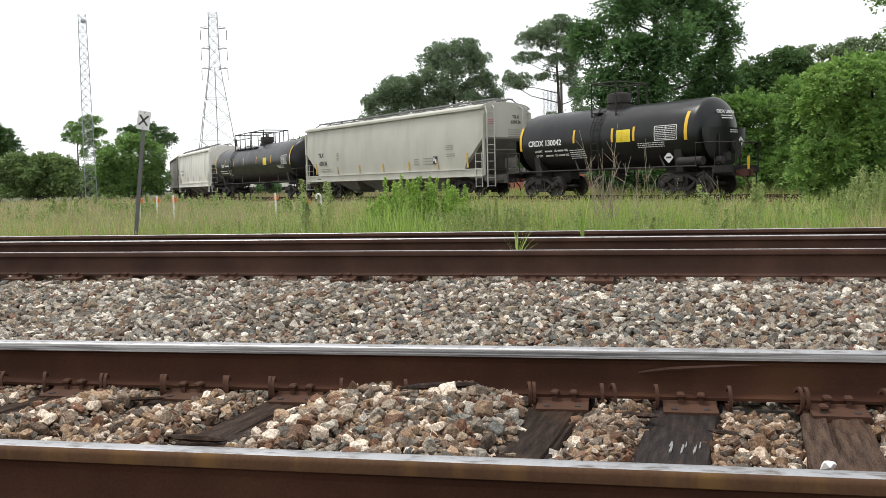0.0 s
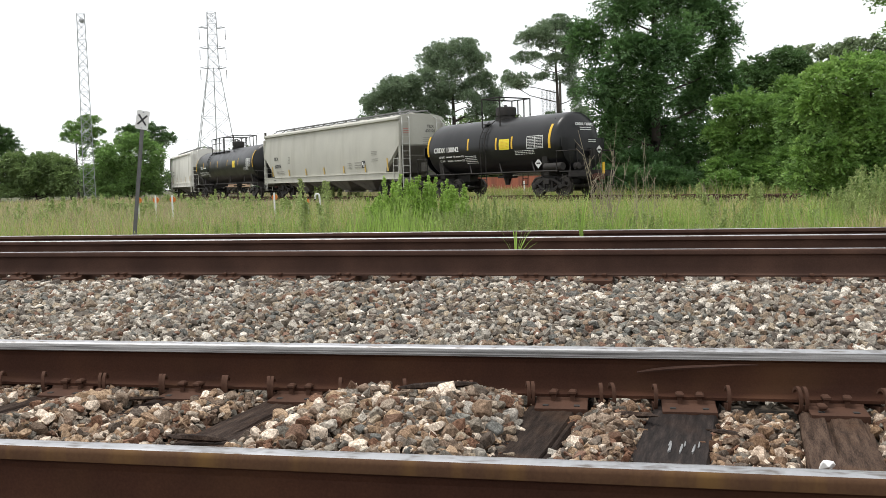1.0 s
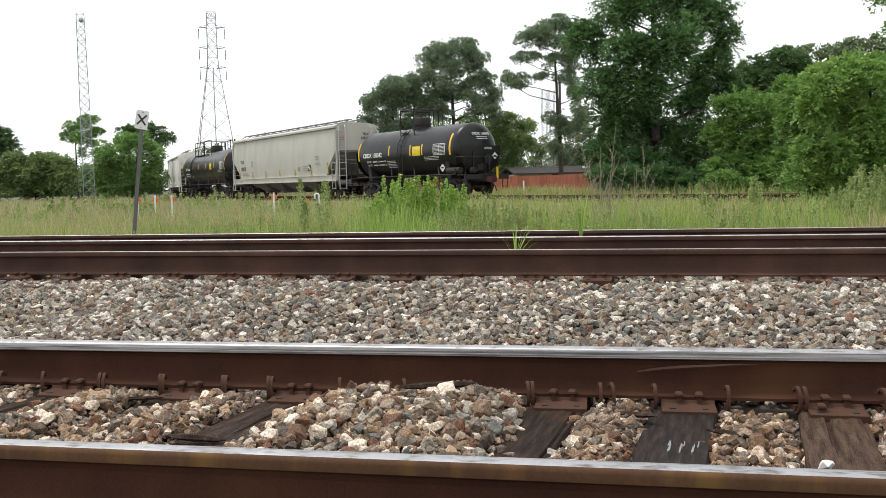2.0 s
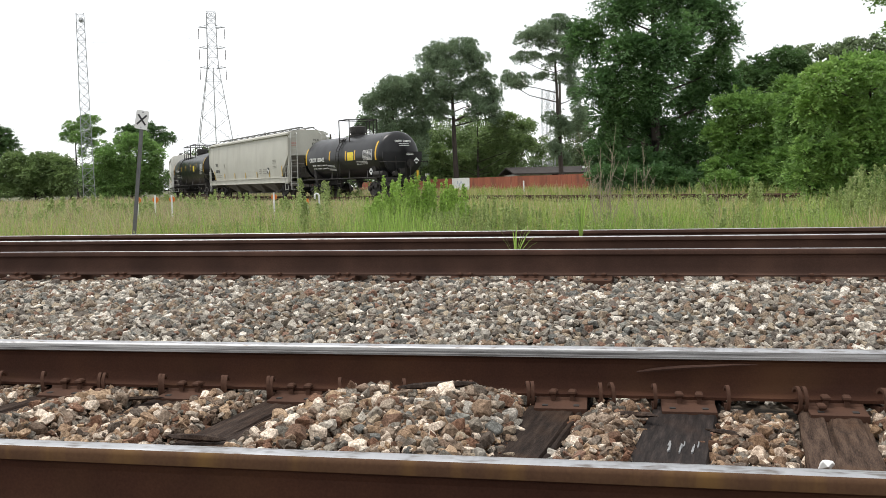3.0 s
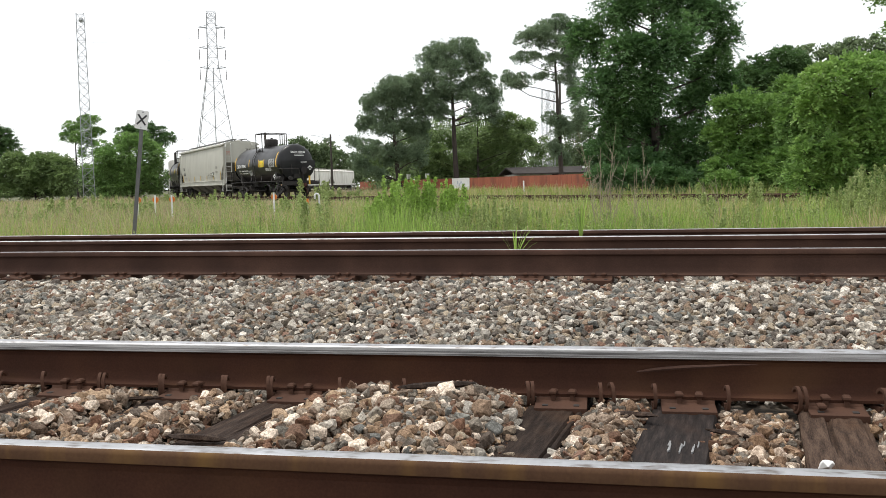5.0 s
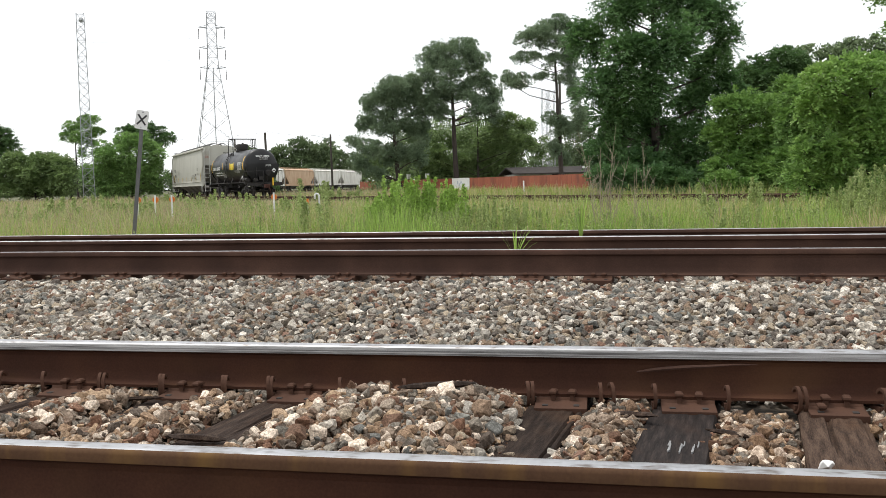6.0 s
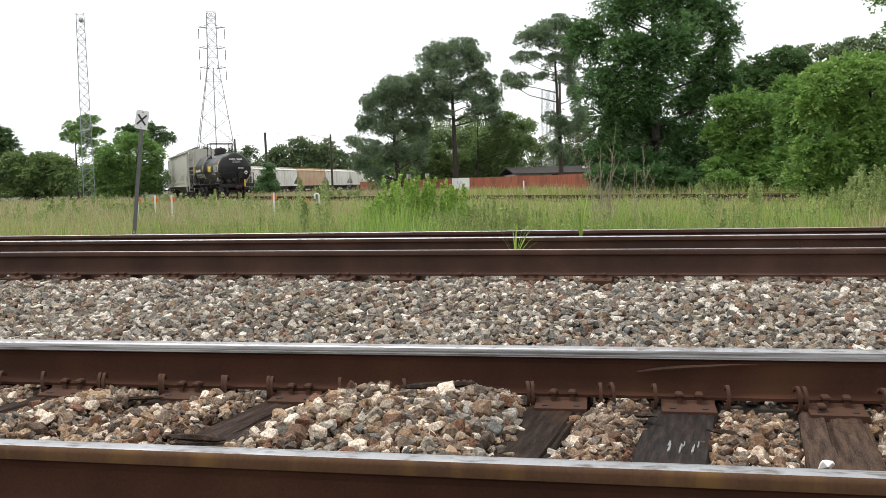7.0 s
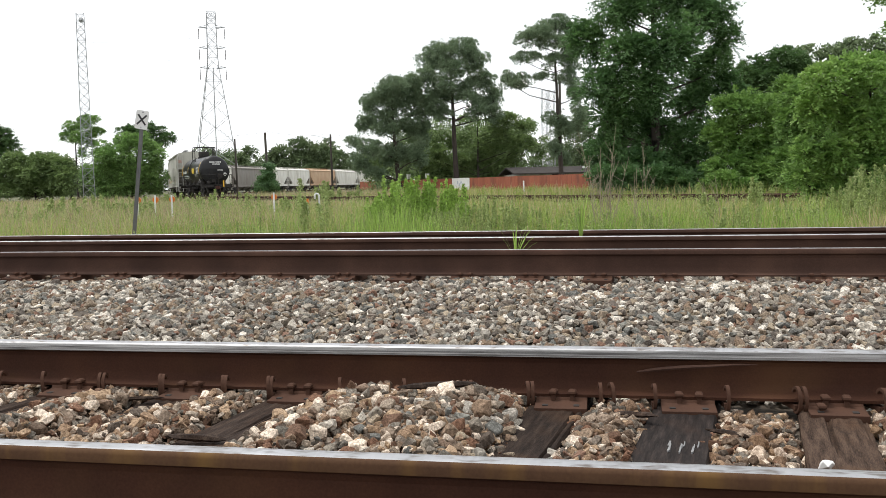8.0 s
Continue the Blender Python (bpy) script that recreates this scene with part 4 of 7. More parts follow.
M_LADDER = material("pale_ladder_paint", [(0.42, 0.42, 0.39), (0.56, 0.56, 0.52)], 3, 0.6, bump=0.05)
M_FAINT = material("faded_print", [(0.25, 0.245, 0.215), (0.31, 0.3, 0.265)], 8, 0.7, bump=0)
M_GALV = material("galvanised_steel", [(0.2, 0.2, 0.2), (0.3, 0.3, 0.3)], 5, 0.6, 0.4, bump=0.1)
CARS = [
    make_tank_car(5.26, 5.44, 1.4, 2.49, 4.08, True, "CRDX", "130042", 0.05,
                  [(5.0, -14, 32, 0.14), (1.5, -5, 19, 0.11), (-0.76, -8, 16, 0.11), (-1.95, -8, 16, 0.11), (-4.6, -12, 36, 0.15)],
                  -3.62, -1.38, [(-0.65, 0.75, False)], "glossy black tank car with white lettering, last of the train"),
    make_hopper(22.8, 10.05, 7.75, M_HOPPER, "pale grey covered hopper car with yellow side stripes", ("TILX", "620126"), cut=1.45),
    make_tank_car(44.95, 9.75, 1.5, 2.72, 8.0, False, "TILX", "", -0.3,
                  [(9.3, -14, 32, 0.13), (6.5, -4, 18, 0.09), (4.0, -4, 18, 0.09), (1.4, -4, 18, 0.09), (-1.8, -4, 18, 0.09), (-5.2, -4, 18, 0.09), (-9.2, -14, 40, 0.14)],
                  -8.0, -3.8, [(0.9, 4.9, True), (-2.4, 0.6, False)], "long black tank car with railed walkway on top"),
    make_hopper(64.7, 8.5, 6.3, M_WHITEH, "off-white covered hopper car with rust streaks", n_pockets=3),
    make_hopper(83.0, 8.6, 6.4, M_BROWNH, "brown-grey covered hopper car with rusty ends", n_pockets=3, detail=False, cut=1.7),
    make_hopper(99.6, 6.2, 4.3, M_WHITEH, "short off-white covered hopper car", n_pockets=2, detail=False, cut=1.7),
    make_hopper(112.9, 6.2, 4.3, M_WHITEH, "short off-white covered hopper car", n_pockets=2, detail=False, cut=1.7),
    make_hopper(128.4, 8.5, 6.3, M_TANH, "rust-stained tan covered hopper car", n_pockets=3, detail=False, cut=1.7),
    make_hopper(147.0, 9.2, 7.0, M_WHITEH, "off-white covered hopper car", n_pockets=3, detail=False, cut=1.7),
    make_hopper(166.5, 9.2, 7.0, M_WHITEH, "off-white covered hopper car", n_pockets=3, detail=False, cut=1.7),
]

# ---- vegetation ----
M_BARK = material("bark", [(0.028, 0.021, 0.017), (0.06, 0.047, 0.038)], 3, 0.95, bump=0.7, fine=20, stretch=(1, 1, 0.3), bump_dist=0.03)
# Extra blue in this green stands for veiling haze.
M_LEAF_DARK = material("dark_green_leaves", [(0.055, 0.13, 0.045), (0.155, 0.28, 0.09)], 0.35, 0.6, bump=0, fine=2.5, rand=0.3, island=True, trans=0.3)
M_LEAF_DEEP = material("deep_green_leaves", [(0.06, 0.12, 0.04), (0.11, 0.2, 0.06)], 0.35, 0.65, bump=0, fine=2.5, rand=0.3, island=True, trans=0.25)
M_PINE_BARK = material("reddish_pine_bark", [(0.032, 0.025, 0.021), (0.07, 0.053, 0.045)], 3, 0.95, bump=0.6, fine=18, stretch=(1, 1, 0.3), bump_dist=0.03)
M_LEAF_MID = material("green_leaves", [(0.11, 0.22, 0.05), (0.235, 0.38, 0.09)], 0.6, 0.6, bump=0, fine=3, rand=0.28, island=True, trans=0.3)
# Blue is lifted here too, as a painted haze veil.
M_LEAF_BRIGHT = material("yellow_green_leaves", [(0.135, 0.265, 0.065), (0.31, 0.465, 0.12)], 0.9, 0.55, bump=0, fine=3, rand=0.28, island=True, trans=0.4)
# Needle green is raised to a pale grey-green that stands for distance haze.
M_PINE = material("haze_paled_pine_needles", [(0.145, 0.215, 0.125), (0.255, 0.33, 0.195)], 0.4, 0.65, bump=0, fine=3, rand=0.3, island=True, trans=0.3)
# Olive lightened in the base colour to suggest haze over the undergrowth.
M_LEAF_OLIVE = material("haze_lightened_olive_leaves", [(0.13, 0.2, 0.07), (0.24, 0.33, 0.12)], 0.5, 0.65, bump=0, fine=3, rand=0.4, island=True, trans=0.28)
M_LEAF_BUSH = material("light_green_bush_leaves", [(0.15, 0.265, 0.075), (0.265, 0.42, 0.125)], 0.6, 0.6, bump=0, fine=3, rand=0.42, island=True, trans=0.3)
# Haze is mixed into this leaf colour: paler and greyer than real foliage.
M_LEAF_FAR = material("haze_tinted_leaves", [(0.105, 0.155, 0.07), (0.17, 0.225, 0.105)], 0.2, 0.7, bump=0, fine=2, rand=0.35, island=True, trans=0.2)
GRASS_TINTS = [(0.168, 0.269, 0.0448), (0.269, 0.37, 0.0784), (0.392, 0.448, 0.134), (0.19, 0.302, 0.0448), (0.504, 0.459, 0.213), (0.605, 0.515, 0.28), (0.336, 0.414, 0.101), (0.403, 0.325, 0.179)]
M_GRASS = material("meadow_grass", [(0.72, 0.95, 0.6), (1.0, 1.0, 1.0), (1.25, 1.02, 1.15)], 0.22, 0.75, bump=0, fine=2.5, rand=0.3, island=GRASS_TINTS, trans=0.3, spec=0.2)
M_WEED = material("bright_weeds", [(0.23, 0.37, 0.065), (0.37, 0.52, 0.12)], 0.8, 0.6, bump=0, fine=4, rand=0.35, island=True, trans=0.35)
# Weed colour carries added blue in place of veiling haze.
M_GOLDEN = material("pale_weed_heads", [(0.25, 0.33, 0.1), (0.39, 0.45, 0.19)], 0.8, 0.7, bump=0, fine=4, rand=0.3, island=True, trans=0.3)
M_STRAW = material("dry_straw", [(0.34, 0.285, 0.165), (0.52, 0.45, 0.29)], 0.4, 0.85, bump=0, fine=4, island=True, rand=0.35, trans=0.25, spec=0.2)
M_STALK = material("dead_stalks", [(0.24, 0.2, 0.14), (0.36, 0.31, 0.23)], 2, 0.9, bump=0.1, fine=15, island=True, rand=0.2)


def leaf_quads(centres, size, rng, long=1.6, normals=None, rough=0.7, flat=1.0):
    """A small diamond leaf at each centre, facing roughly along normals or at random."""
    n = len(centres)
    nm = rng.normal(size=(n, 3)) if normals is None else normals + rng.normal(0, rough, (n, 3))
    nm /= np.linalg.norm(nm, axis=1, keepdims=True) + 1e-9
    a = np.cross(nm, rng.normal(size=(n, 3)))
    a /= np.linalg.norm(a, axis=1, keepdims=True) + 1e-9
    b = np.cross(nm, a)
    s = (np.broadcast_to(size, n) * rng.uniform(0.6, 1.35, n))[:, None]
    A, B = a * s * long * 0.5, b * s * 0.5
    v = np.stack([centres - A, centres + B - A * 0.1, centres + A, centres - B - A * 0.1], 1).reshape(-1, 3)
    return v, np.arange(4 * n).reshape(-1, 4)


def boughs(lobes, k, rng):
    """Each lobe broken into k smaller ones on its shell."""
    out = []
    for l in lobes:
        for _ in range(k):
            d = rng.normal(size=3)
            d[1] -= 0.4
            d /= np.linalg.norm(d)
            s = rng.uniform(0.3, 0.5)
            out.append((l[0] + d[0] * l[3] * 0.78, l[1] + d[1] * l[4] * 0.78, l[2] + d[2] * l[5] * 0.78, l[3] * s, l[4] * s, l[5] * s * 0.8))
    return out


def crown_points(lobes, clumps, per, spread, rng, hollow=0.7, core=0.3, split=0):
    """Leaf places and facings: clumps on the shells of ellipsoid lobes (x, y, z, rx, ry, rz), each a small dome of leaves, and a looser core."""
    out, cents, dirs = [], [], []
    if split:
        for l in lobes:
            m = int(clumps * per * core / len(lobes))
            e = rng.normal(size=(m, 3))
            e /= np.linalg.norm(e, axis=1, keepdims=True)
            out.append(np.array(l[:3]) + e * rng.uniform(0, 0.8, (m, 1)) ** 0.5 * np.array(l[3:6]))
            dirs.append(e + rng.normal(0, 0.6, (m, 3)))
        lobes, core = boughs(lobes, split, rng), 0.1
    vol = np.array([max(l[3] * l[4], l[4] * l[5]) for l in lobes])
    for l, share in zip(lobes, vol / vol.sum()):
        k = max(4, int(clumps * share))
        d = rng.normal(size=(k, 3))
        d /= np.linalg.norm(d, axis=1, keepdims=True)
        rad = rng.uniform(hollow, 1.05, (k, 1))
        c = np.array(l[:3]) + d * rad * np.array(l[3:6])
        cents.append(c)
        sz = spread * rng.uniform(0.55, 1.45, (k, 1, 1))
        q = rng.normal(size=(k, per, 3))
        q /= np.linalg.norm(q, axis=2, keepdims=True)
        p = c[:, None, :] + q * rng.uniform(0.3, 1.7, (k, per, 1)) * sz * np.array([1.1, 1.1, 0.75])
        out.append(p.reshape(-1, 3))
        dirs.append((q + d[:, None, :] * 0.4 + np.array([0, 0, 0.35])).reshape(-1, 3))
        m = int(k * per * core)
        e = rng.normal(size=(m, 3))
        e /= np.linalg.norm(e, axis=1, keepdims=True)
        out.append(np.array(l[:3]) + e * rng.uniform(0, 0.85, (m, 1)) ** 0.5 * np.array(l[3:6]))
        dirs.append(e + rng.normal(0, 0.6, (m, 3)))
    return np.concatenate(out), np.concatenate(cents), np.concatenate(dirs)


def make_tree(name, label, x, y, height, lobes, leaf_mat, clumps, per, spread, leaf, trunk_r, seed, group="", category="tree", hollow=0.7, trunk_top=0.85, long=1.6, limbs=14, droop=0.0, core=0.3, split=0):
    """A tapered trunk with limbs to the clumps, and a crown of small leaves."""
    rng = np.random.default_rng(seed)
    r = random.Random(seed)
    zb = gz(x, y) - 0.1
    tree = thing(name, Matrix.Translation((x, y, zb)), label, category, group)
    pts, cents, dirs = crown_points(lobes, clumps, per, spread, rng, hollow, core, split)
    low = pts[:, 2] < 0.05
    pts[low, 2] = rng.uniform(0.05, 0.5, low.sum())
    g = Geo()
    top = height * trunk_top
    line = []
    for k in range(7):
        f = k / 6
        line.append((0.25 * trunk_r * 4 * noise.noise((f * 2, seed, 0)) * f, trunk_r * noise.noise((f * 2, seed, 9)) * f, top * f))
    g.tube(line, [trunk_r * (1.25 if k == 0 else 1) * (1 - 0.8 * k / 6) for k in range(7)], 10)
    picks = [cents[r.randrange(len(cents))] for _ in range(limbs)]
    for c in picks:
        z0 = min(top * 0.97, max(0.15 * height, c[2] * r.uniform(0.6, 0.9)))
        f = z0 / top * 6
        i = min(5, int(f))
        a = Vector(line[i]).lerp(Vector(line[i + 1]), f - i)
        b = Vector(c)
        m = a.lerp(b, 0.5) + Vector((r.uniform(-.1, .1), r.uniform(-.1, .1), r.uniform(-0.02, 0.1))) * (b - a).length
        r0 = trunk_r * (1 - 0.8 * z0 / top) * 0.36
        g.tube([a, m, b], [r0, r0 * 0.6, r0 * 0.2], 6)
    part("trunk", g, M_BARK, tree, smooth=60)
    v, f = leaf_quads(pts, leaf, rng, long, dirs)
    ob = new("crown", np_mesh(v, f, [leaf_mat]))
    ob.parent = tree
    return tree


def sprays(P, D, length, leaf, per, rng, long=1.8, droop=0.35):
    """Leafy twigs: at each place P a twig along D with small leaves in two ranks, its tip drooping."""
    n = len(P)
    T = D + rng.normal(0, 0.35, (n, 3))
    T /= np.linalg.norm(T, axis=1, keepdims=True) + 1e-9
    up = np.array([0, 0, 1.0]) + rng.normal(0, 0.35, (n, 3))
    S = np.cross(T, up)
    S /= np.linalg.norm(S, axis=1, keepdims=True) + 1e-9
    N = np.cross(S, T)
    Ln = length * rng.uniform(0.55, 1.35, n)
    k = np.arange(per)
    f = (k + 0.5) / per
    side = np.where(k % 2, 1.0, -1.0)
    c = P[:, None] + T[:, None] * (f * Ln[:, None])[:, :, None]
    c[:, :, 2] -= droop * (f ** 2) * Ln[:, None]
    a = S[:, None] * side[None, :, None] + T[:, None] * 0.6 + rng.normal(0, 0.3, (n, per, 3))
    a /= np.linalg.norm(a, axis=2, keepdims=True)
    nm = N[:, None] + rng.normal(0, 0.4, (n, per, 3))
    b = np.cross(nm, a)
    b /= np.linalg.norm(b, axis=2, keepdims=True) + 1e-9
    s = leaf * rng.uniform(0.65, 1.3, (n, per, 1))
    c = c + a * s * long * 0.5
    A, B = a * s * long * 0.5, b * s * 0.5
    v = np.stack([c - A, c + B + A * 0.1, c + A, c - B + A * 0.1], 2).reshape(-1, 3)
    return v, np.arange(len(v)).reshape(-1, 4)


def needle_tufts(P, D, length, width, per, rng):
    """Brushes of long needles that fan out round D at each place P."""
    n = len(P)
    a = D[:, None] * 0.75 + rng.normal(0, 0.62, (n, per, 3))
    a /= np.linalg.norm(a, axis=2, keepdims=True) + 1e-9
    b = np.cross(a, rng.normal(size=(n, per, 3)))
    b /= np.linalg.norm(b, axis=2, keepdims=True) + 1e-9
    s = length * rng.uniform(0.6, 1.2, (n, per, 1))
    o = P[:, None] + a * 0.05
    v = np.stack([o, o + a * s * 0.55 + b * width / 2, o + a * s, o + a * s * 0.55 - b * width / 2], 2).reshape(-1, 3)
    return v, np.arange(len(v)).reshape(-1, 4)


def grow_tree(name, label, x, y, top, lobes, leaf_mat, count, length, leaf, per, trunk_r, seed, group, category="tree", needles=False, fork=5, pad=(0.3, 0.55), inner=0.2, droop=0.35, first=0.12, long=1.8, foot=0.0):
    """A trunk whose limbs fork towards pads of foliage in each lobe (x, y, z, width, height); the pads carry leafy twigs or needle brushes."""
    rng = np.random.default_rng(seed)
    r = random.Random(seed)
    tree = thing(name, Matrix.Translation((x, y, gz(x, y) - 0.1)), label, category, group)
    g = Geo()
    line = [Vector((foot * (1 - k / 8) ** 2 + trunk_r * 1.2 * noise.noise((k * 0.4, seed, 0)) * k / 8, trunk_r * noise.noise((k * 0.4, seed, 9)) * k / 8, top * k / 8)) for k in range(9)]
    g.tube(line, [trunk_r * (1.3 if k == 0 else 1) * (1 - 0.82 * k / 8) for k in range(9)], 10)
    area = np.array([l[3] * l[4] for l in lobes])
    P, D = [], []
    for l, share in zip(lobes, area / area.sum()):
        c, rad = np.array(l[:3]), np.array([l[3], max(l[3], l[4]) * 0.9, l[4] * (1.35 if needles else 1.0)])
        hub = Vector(c) - Vector((0, 0, l[4] * 0.35))
        z0 = min(top * 0.96, max(first * top, hub.z - 0.45 * math.hypot(hub.x, hub.y) * r.uniform(0.5, 1.1)))
        i = min(7, int(z0 / top * 8))
        a = line[i].lerp(line[i + 1], z0 / top * 8 - i)
        w = max(0.25 * trunk_r * (1 - 0.7 * z0 / top), 0.02)
        m = a.lerp(hub, 0.5) + Vector((r.uniform(-.1, .1), r.uniform(-.1, .1), r.uniform(-0.08, 0.06))) * (hub - a).length
        g.tube([a, m, hub], [w * 1.5, w, w * 0.7], 6)
        k = max(6, int(count * share))
        for j in range(fork):
            d = rng.normal(size=3)
            d[2] = d[2] * 0.8 + 0.15
            d /= np.linalg.norm(d)
            pc = c + d * rad * rng.uniform(0.3, 0.85)
            g.tube([hub, hub.lerp(Vector(pc), 0.55) + Vector((0, 0, -0.06 * l[4])), Vector(pc)], [w * 0.6, w * 0.4, w * 0.15], 5)
            pr = rad * rng.uniform(*pad) * np.array([1, 1, 0.85 if needles else 0.8])
            n = int(k * (1 - inner) / fork)
            e = rng.normal(size=(n, 3))
            e[:, 2] += 0.35
            e /= np.linalg.norm(e, axis=1, keepdims=True)
            P.append(pc + e * pr * rng.uniform(0.3, 1.0, (n, 1)) ** 0.5)
            D.append(e * np.array([1, 1, 0.7]) + d * 0.5 + np.array([0, 0, 0.1]))
        n = int(k * inner)
        e = rng.normal(size=(n, 3))
        e /= np.linalg.norm(e, axis=1, keepdims=True)
        P.append(c + e * rad * rng.uniform(0.2, 0.95, (n, 1)))
        D.append(e + np.array([0, 0, 0.1]))
    part("trunk", g, M_BARK if not needles else M_PINE_BARK, tree, smooth=60)
    P, D = np.concatenate(P), np.concatenate(D)
    P[:, 2] = np.where(P[:, 2] < 0.15, rng.uniform(0.15, 0.6, len(P)), P[:, 2])
    v, f = needle_tufts(P, D, length, leaf, per, rng) if needles else sprays(P, D, length, leaf, per, rng, long, droop)
    ob = new("crown", np_mesh(v, f, [leaf_mat]))
    ob.parent = tree
    return tree


def far_lobes(n, w, depth, z0, z1, seed, size):
    """Lobes that fill a mass w wide and depth deep between two heights, lower towards its ends."""
    r = random.Random(seed)
    out = []
    for k in range(n):
        u = r.uniform(-1, 1)
        h = z0 + (z1 - z0) * r.uniform(0, 1) * (1 - 0.35 * u * u)
        s = size * r.uniform(0.7, 1.3)
        out.append((u * (w / 2 - s * 0.7), r.uniform(-depth / 2, depth / 2), h - s * 0.5, s, s, s * 0.85))
    return out


# trees beyond the line
grow_tree("broadleaf_tree", "tall dense dark green broadleaf tree beyond the line", 11.6, 49, 13,
          [(-1.9, -0.8, 10.2, 1.5, 1.3), (0.7, 0.1, 11, 1.8, 1.5), (2.7, -0.4, 10, 1.3, 1.2), (4, 0.3, 8.6, 0.8, 0.9), (-3.5, 0.4, 8.7, 1, 1.3), (-1.8, -1.4, 7.8, 1.4, 1.2), (0.5, -1.6, 8, 1.7, 1.4), (3, 1.1, 7.2, 1.3, 1.2), (-3, -0.8, 6.2, 1.3, 1.1), (-0.5, -0.9, 5.9, 1.7, 1.3), (2.5, 1.6, 5.4, 1.6, 1.3), (-2.4, -0.1, 4.3, 1.3, 1.1), (-0.1, 1.1, 3.8, 1.8, 1.2), (2.2, -0.1, 3.3, 1.4, 1.1), (-2.5, 0.4, 2.6, 1.2, 1.1), (-0.9, -1.1, 1.9, 1.6, 1), (1.6, 0.4, 1.7, 1.4, 1), (4.4, 1.2, 6.2, 0.9, 1.1), (-0.2, 0.1, 12.5, 2, 1.4), (2.4, 0.8, 12.2, 1.4, 1.2)],
          M_LEAF_DARK, 12500, 0.48, 0.093, 12, 0.32, 11, "trees beyond the line", fork=12, inner=0.38)
grow_tree("broadleaf_tree", "mid-green bushy tree leaning over the line", 14.6, 44.5, 4.8,
          [(0.2, 0.2, 4.6, 1.2, 0.9), (1.2, -0.6, 4.2, 0.9, 0.8), (-0.5, 0.4, 3.2, 1, 0.9), (0.9, 0.1, 2.9, 1.3, 1), (-0.4, -0.3, 1.6, 1.2, 0.8), (1.4, -0.7, 1.7, 1.2, 0.9), (2.7, 0.5, 3.1, 0.8, 1)],
          M_LEAF_MID, 4600, 0.4, 0.08, 12, 0.14, 12, "trees beyond the line", fork=11, inner=0.25)
grow_tree("broadleaf_tree", "mid-green bushy tree with a low crown", 18, 47, 5.4,
          [(-0.1, -0, 5.7, 0.8, 0.5), (0.6, 0.3, 4.7, 1.1, 1), (0.2, 0.5, 3, 1.1, 1.2), (0.4, 0.3, 1.5, 1, 0.9), (1.5, 0.6, 2.9, 1, 1.5)],
          M_LEAF_MID, 3000, 0.42, 0.085, 12, 0.14, 13, "trees beyond the line", fork=10, inner=0.25)
grow_tree("broadleaf_tree", "dark green tree with a rounded crown in the distance", 22.5, 62, 9,
          [(1.3, -0.2, 8.9, 1.3, 0.9), (-0.4, 0.5, 8.4, 1.1, 0.9), (0.4, -0.1, 7.5, 1.8, 1), (-0.9, 0.7, 7.1, 1, 0.9), (1.6, 0.6, 6.1, 1.9, 1.4), (-1.9, -0.6, 8.1, 0.6, 0.8)],
          M_LEAF_DEEP, 3600, 0.5, 0.1, 12, 0.22, 14, "trees beyond the line", fork=10, inner=0.3)
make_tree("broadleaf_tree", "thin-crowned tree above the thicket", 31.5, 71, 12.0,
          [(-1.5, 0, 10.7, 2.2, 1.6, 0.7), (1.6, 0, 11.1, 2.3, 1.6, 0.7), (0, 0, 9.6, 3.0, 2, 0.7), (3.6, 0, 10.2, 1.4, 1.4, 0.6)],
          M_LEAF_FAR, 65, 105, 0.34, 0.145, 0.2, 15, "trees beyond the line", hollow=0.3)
grow_tree("broadleaf_tree", "bright yellow-green bushy tree beside the field", 12.1, 25.6, 3.9,
          [(-1.4, -0.4, 3.8, 0.6, 0.5), (-0.5, -0.3, 4, 0.7, 0.5), (0.7, 0.5, 4, 0.7, 0.7), (-1.6, -0.1, 3.1, 0.5, 0.5), (-0.6, 0.1, 3, 0.7, 0.6), (0.2, -0.2, 2.6, 0.8, 0.8), (-1.8, 0, 1.9, 0.4, 0.4), (-1, -0.1, 1.8, 0.7, 0.6), (0, -0.1, 1.4, 0.8, 0.7), (-2, 0.1, 1.2, 0.3, 0.4), (-1.1, 0.1, 0.9, 0.6, 0.5), (-1.4, 0.4, 0.5, 0.3, 0.4), (0.1, 0.2, 0.5, 0.7, 0.5), (1.5, 0.4, 2.8, 0.9, 1.3), (1.5, 0.4, 0.9, 0.9, 1)],
          M_LEAF_BRIGHT, 6400, 0.28, 0.068, 11, 0.1, 16, "trees beside the field", fork=11, inner=0.2, long=1.4, first=0.05, droop=0.5)
grow_tree("broadleaf_tree", "tall green tree whose branches hang over the thicket", 15.6, 27.5, 9,
          [(-1.8, 0.4, 6.4, 0.6, 0.2), (-1.7, 0.1, 5.4, 0.4, 0.2), (-0.9, -0.3, 5.4, 1, 1), (-0.8, 0.3, 7.3, 1.4, 1.2)],
          M_LEAF_MID, 1500, 0.35, 0.07, 11, 0.16, 17, "trees beside the field")
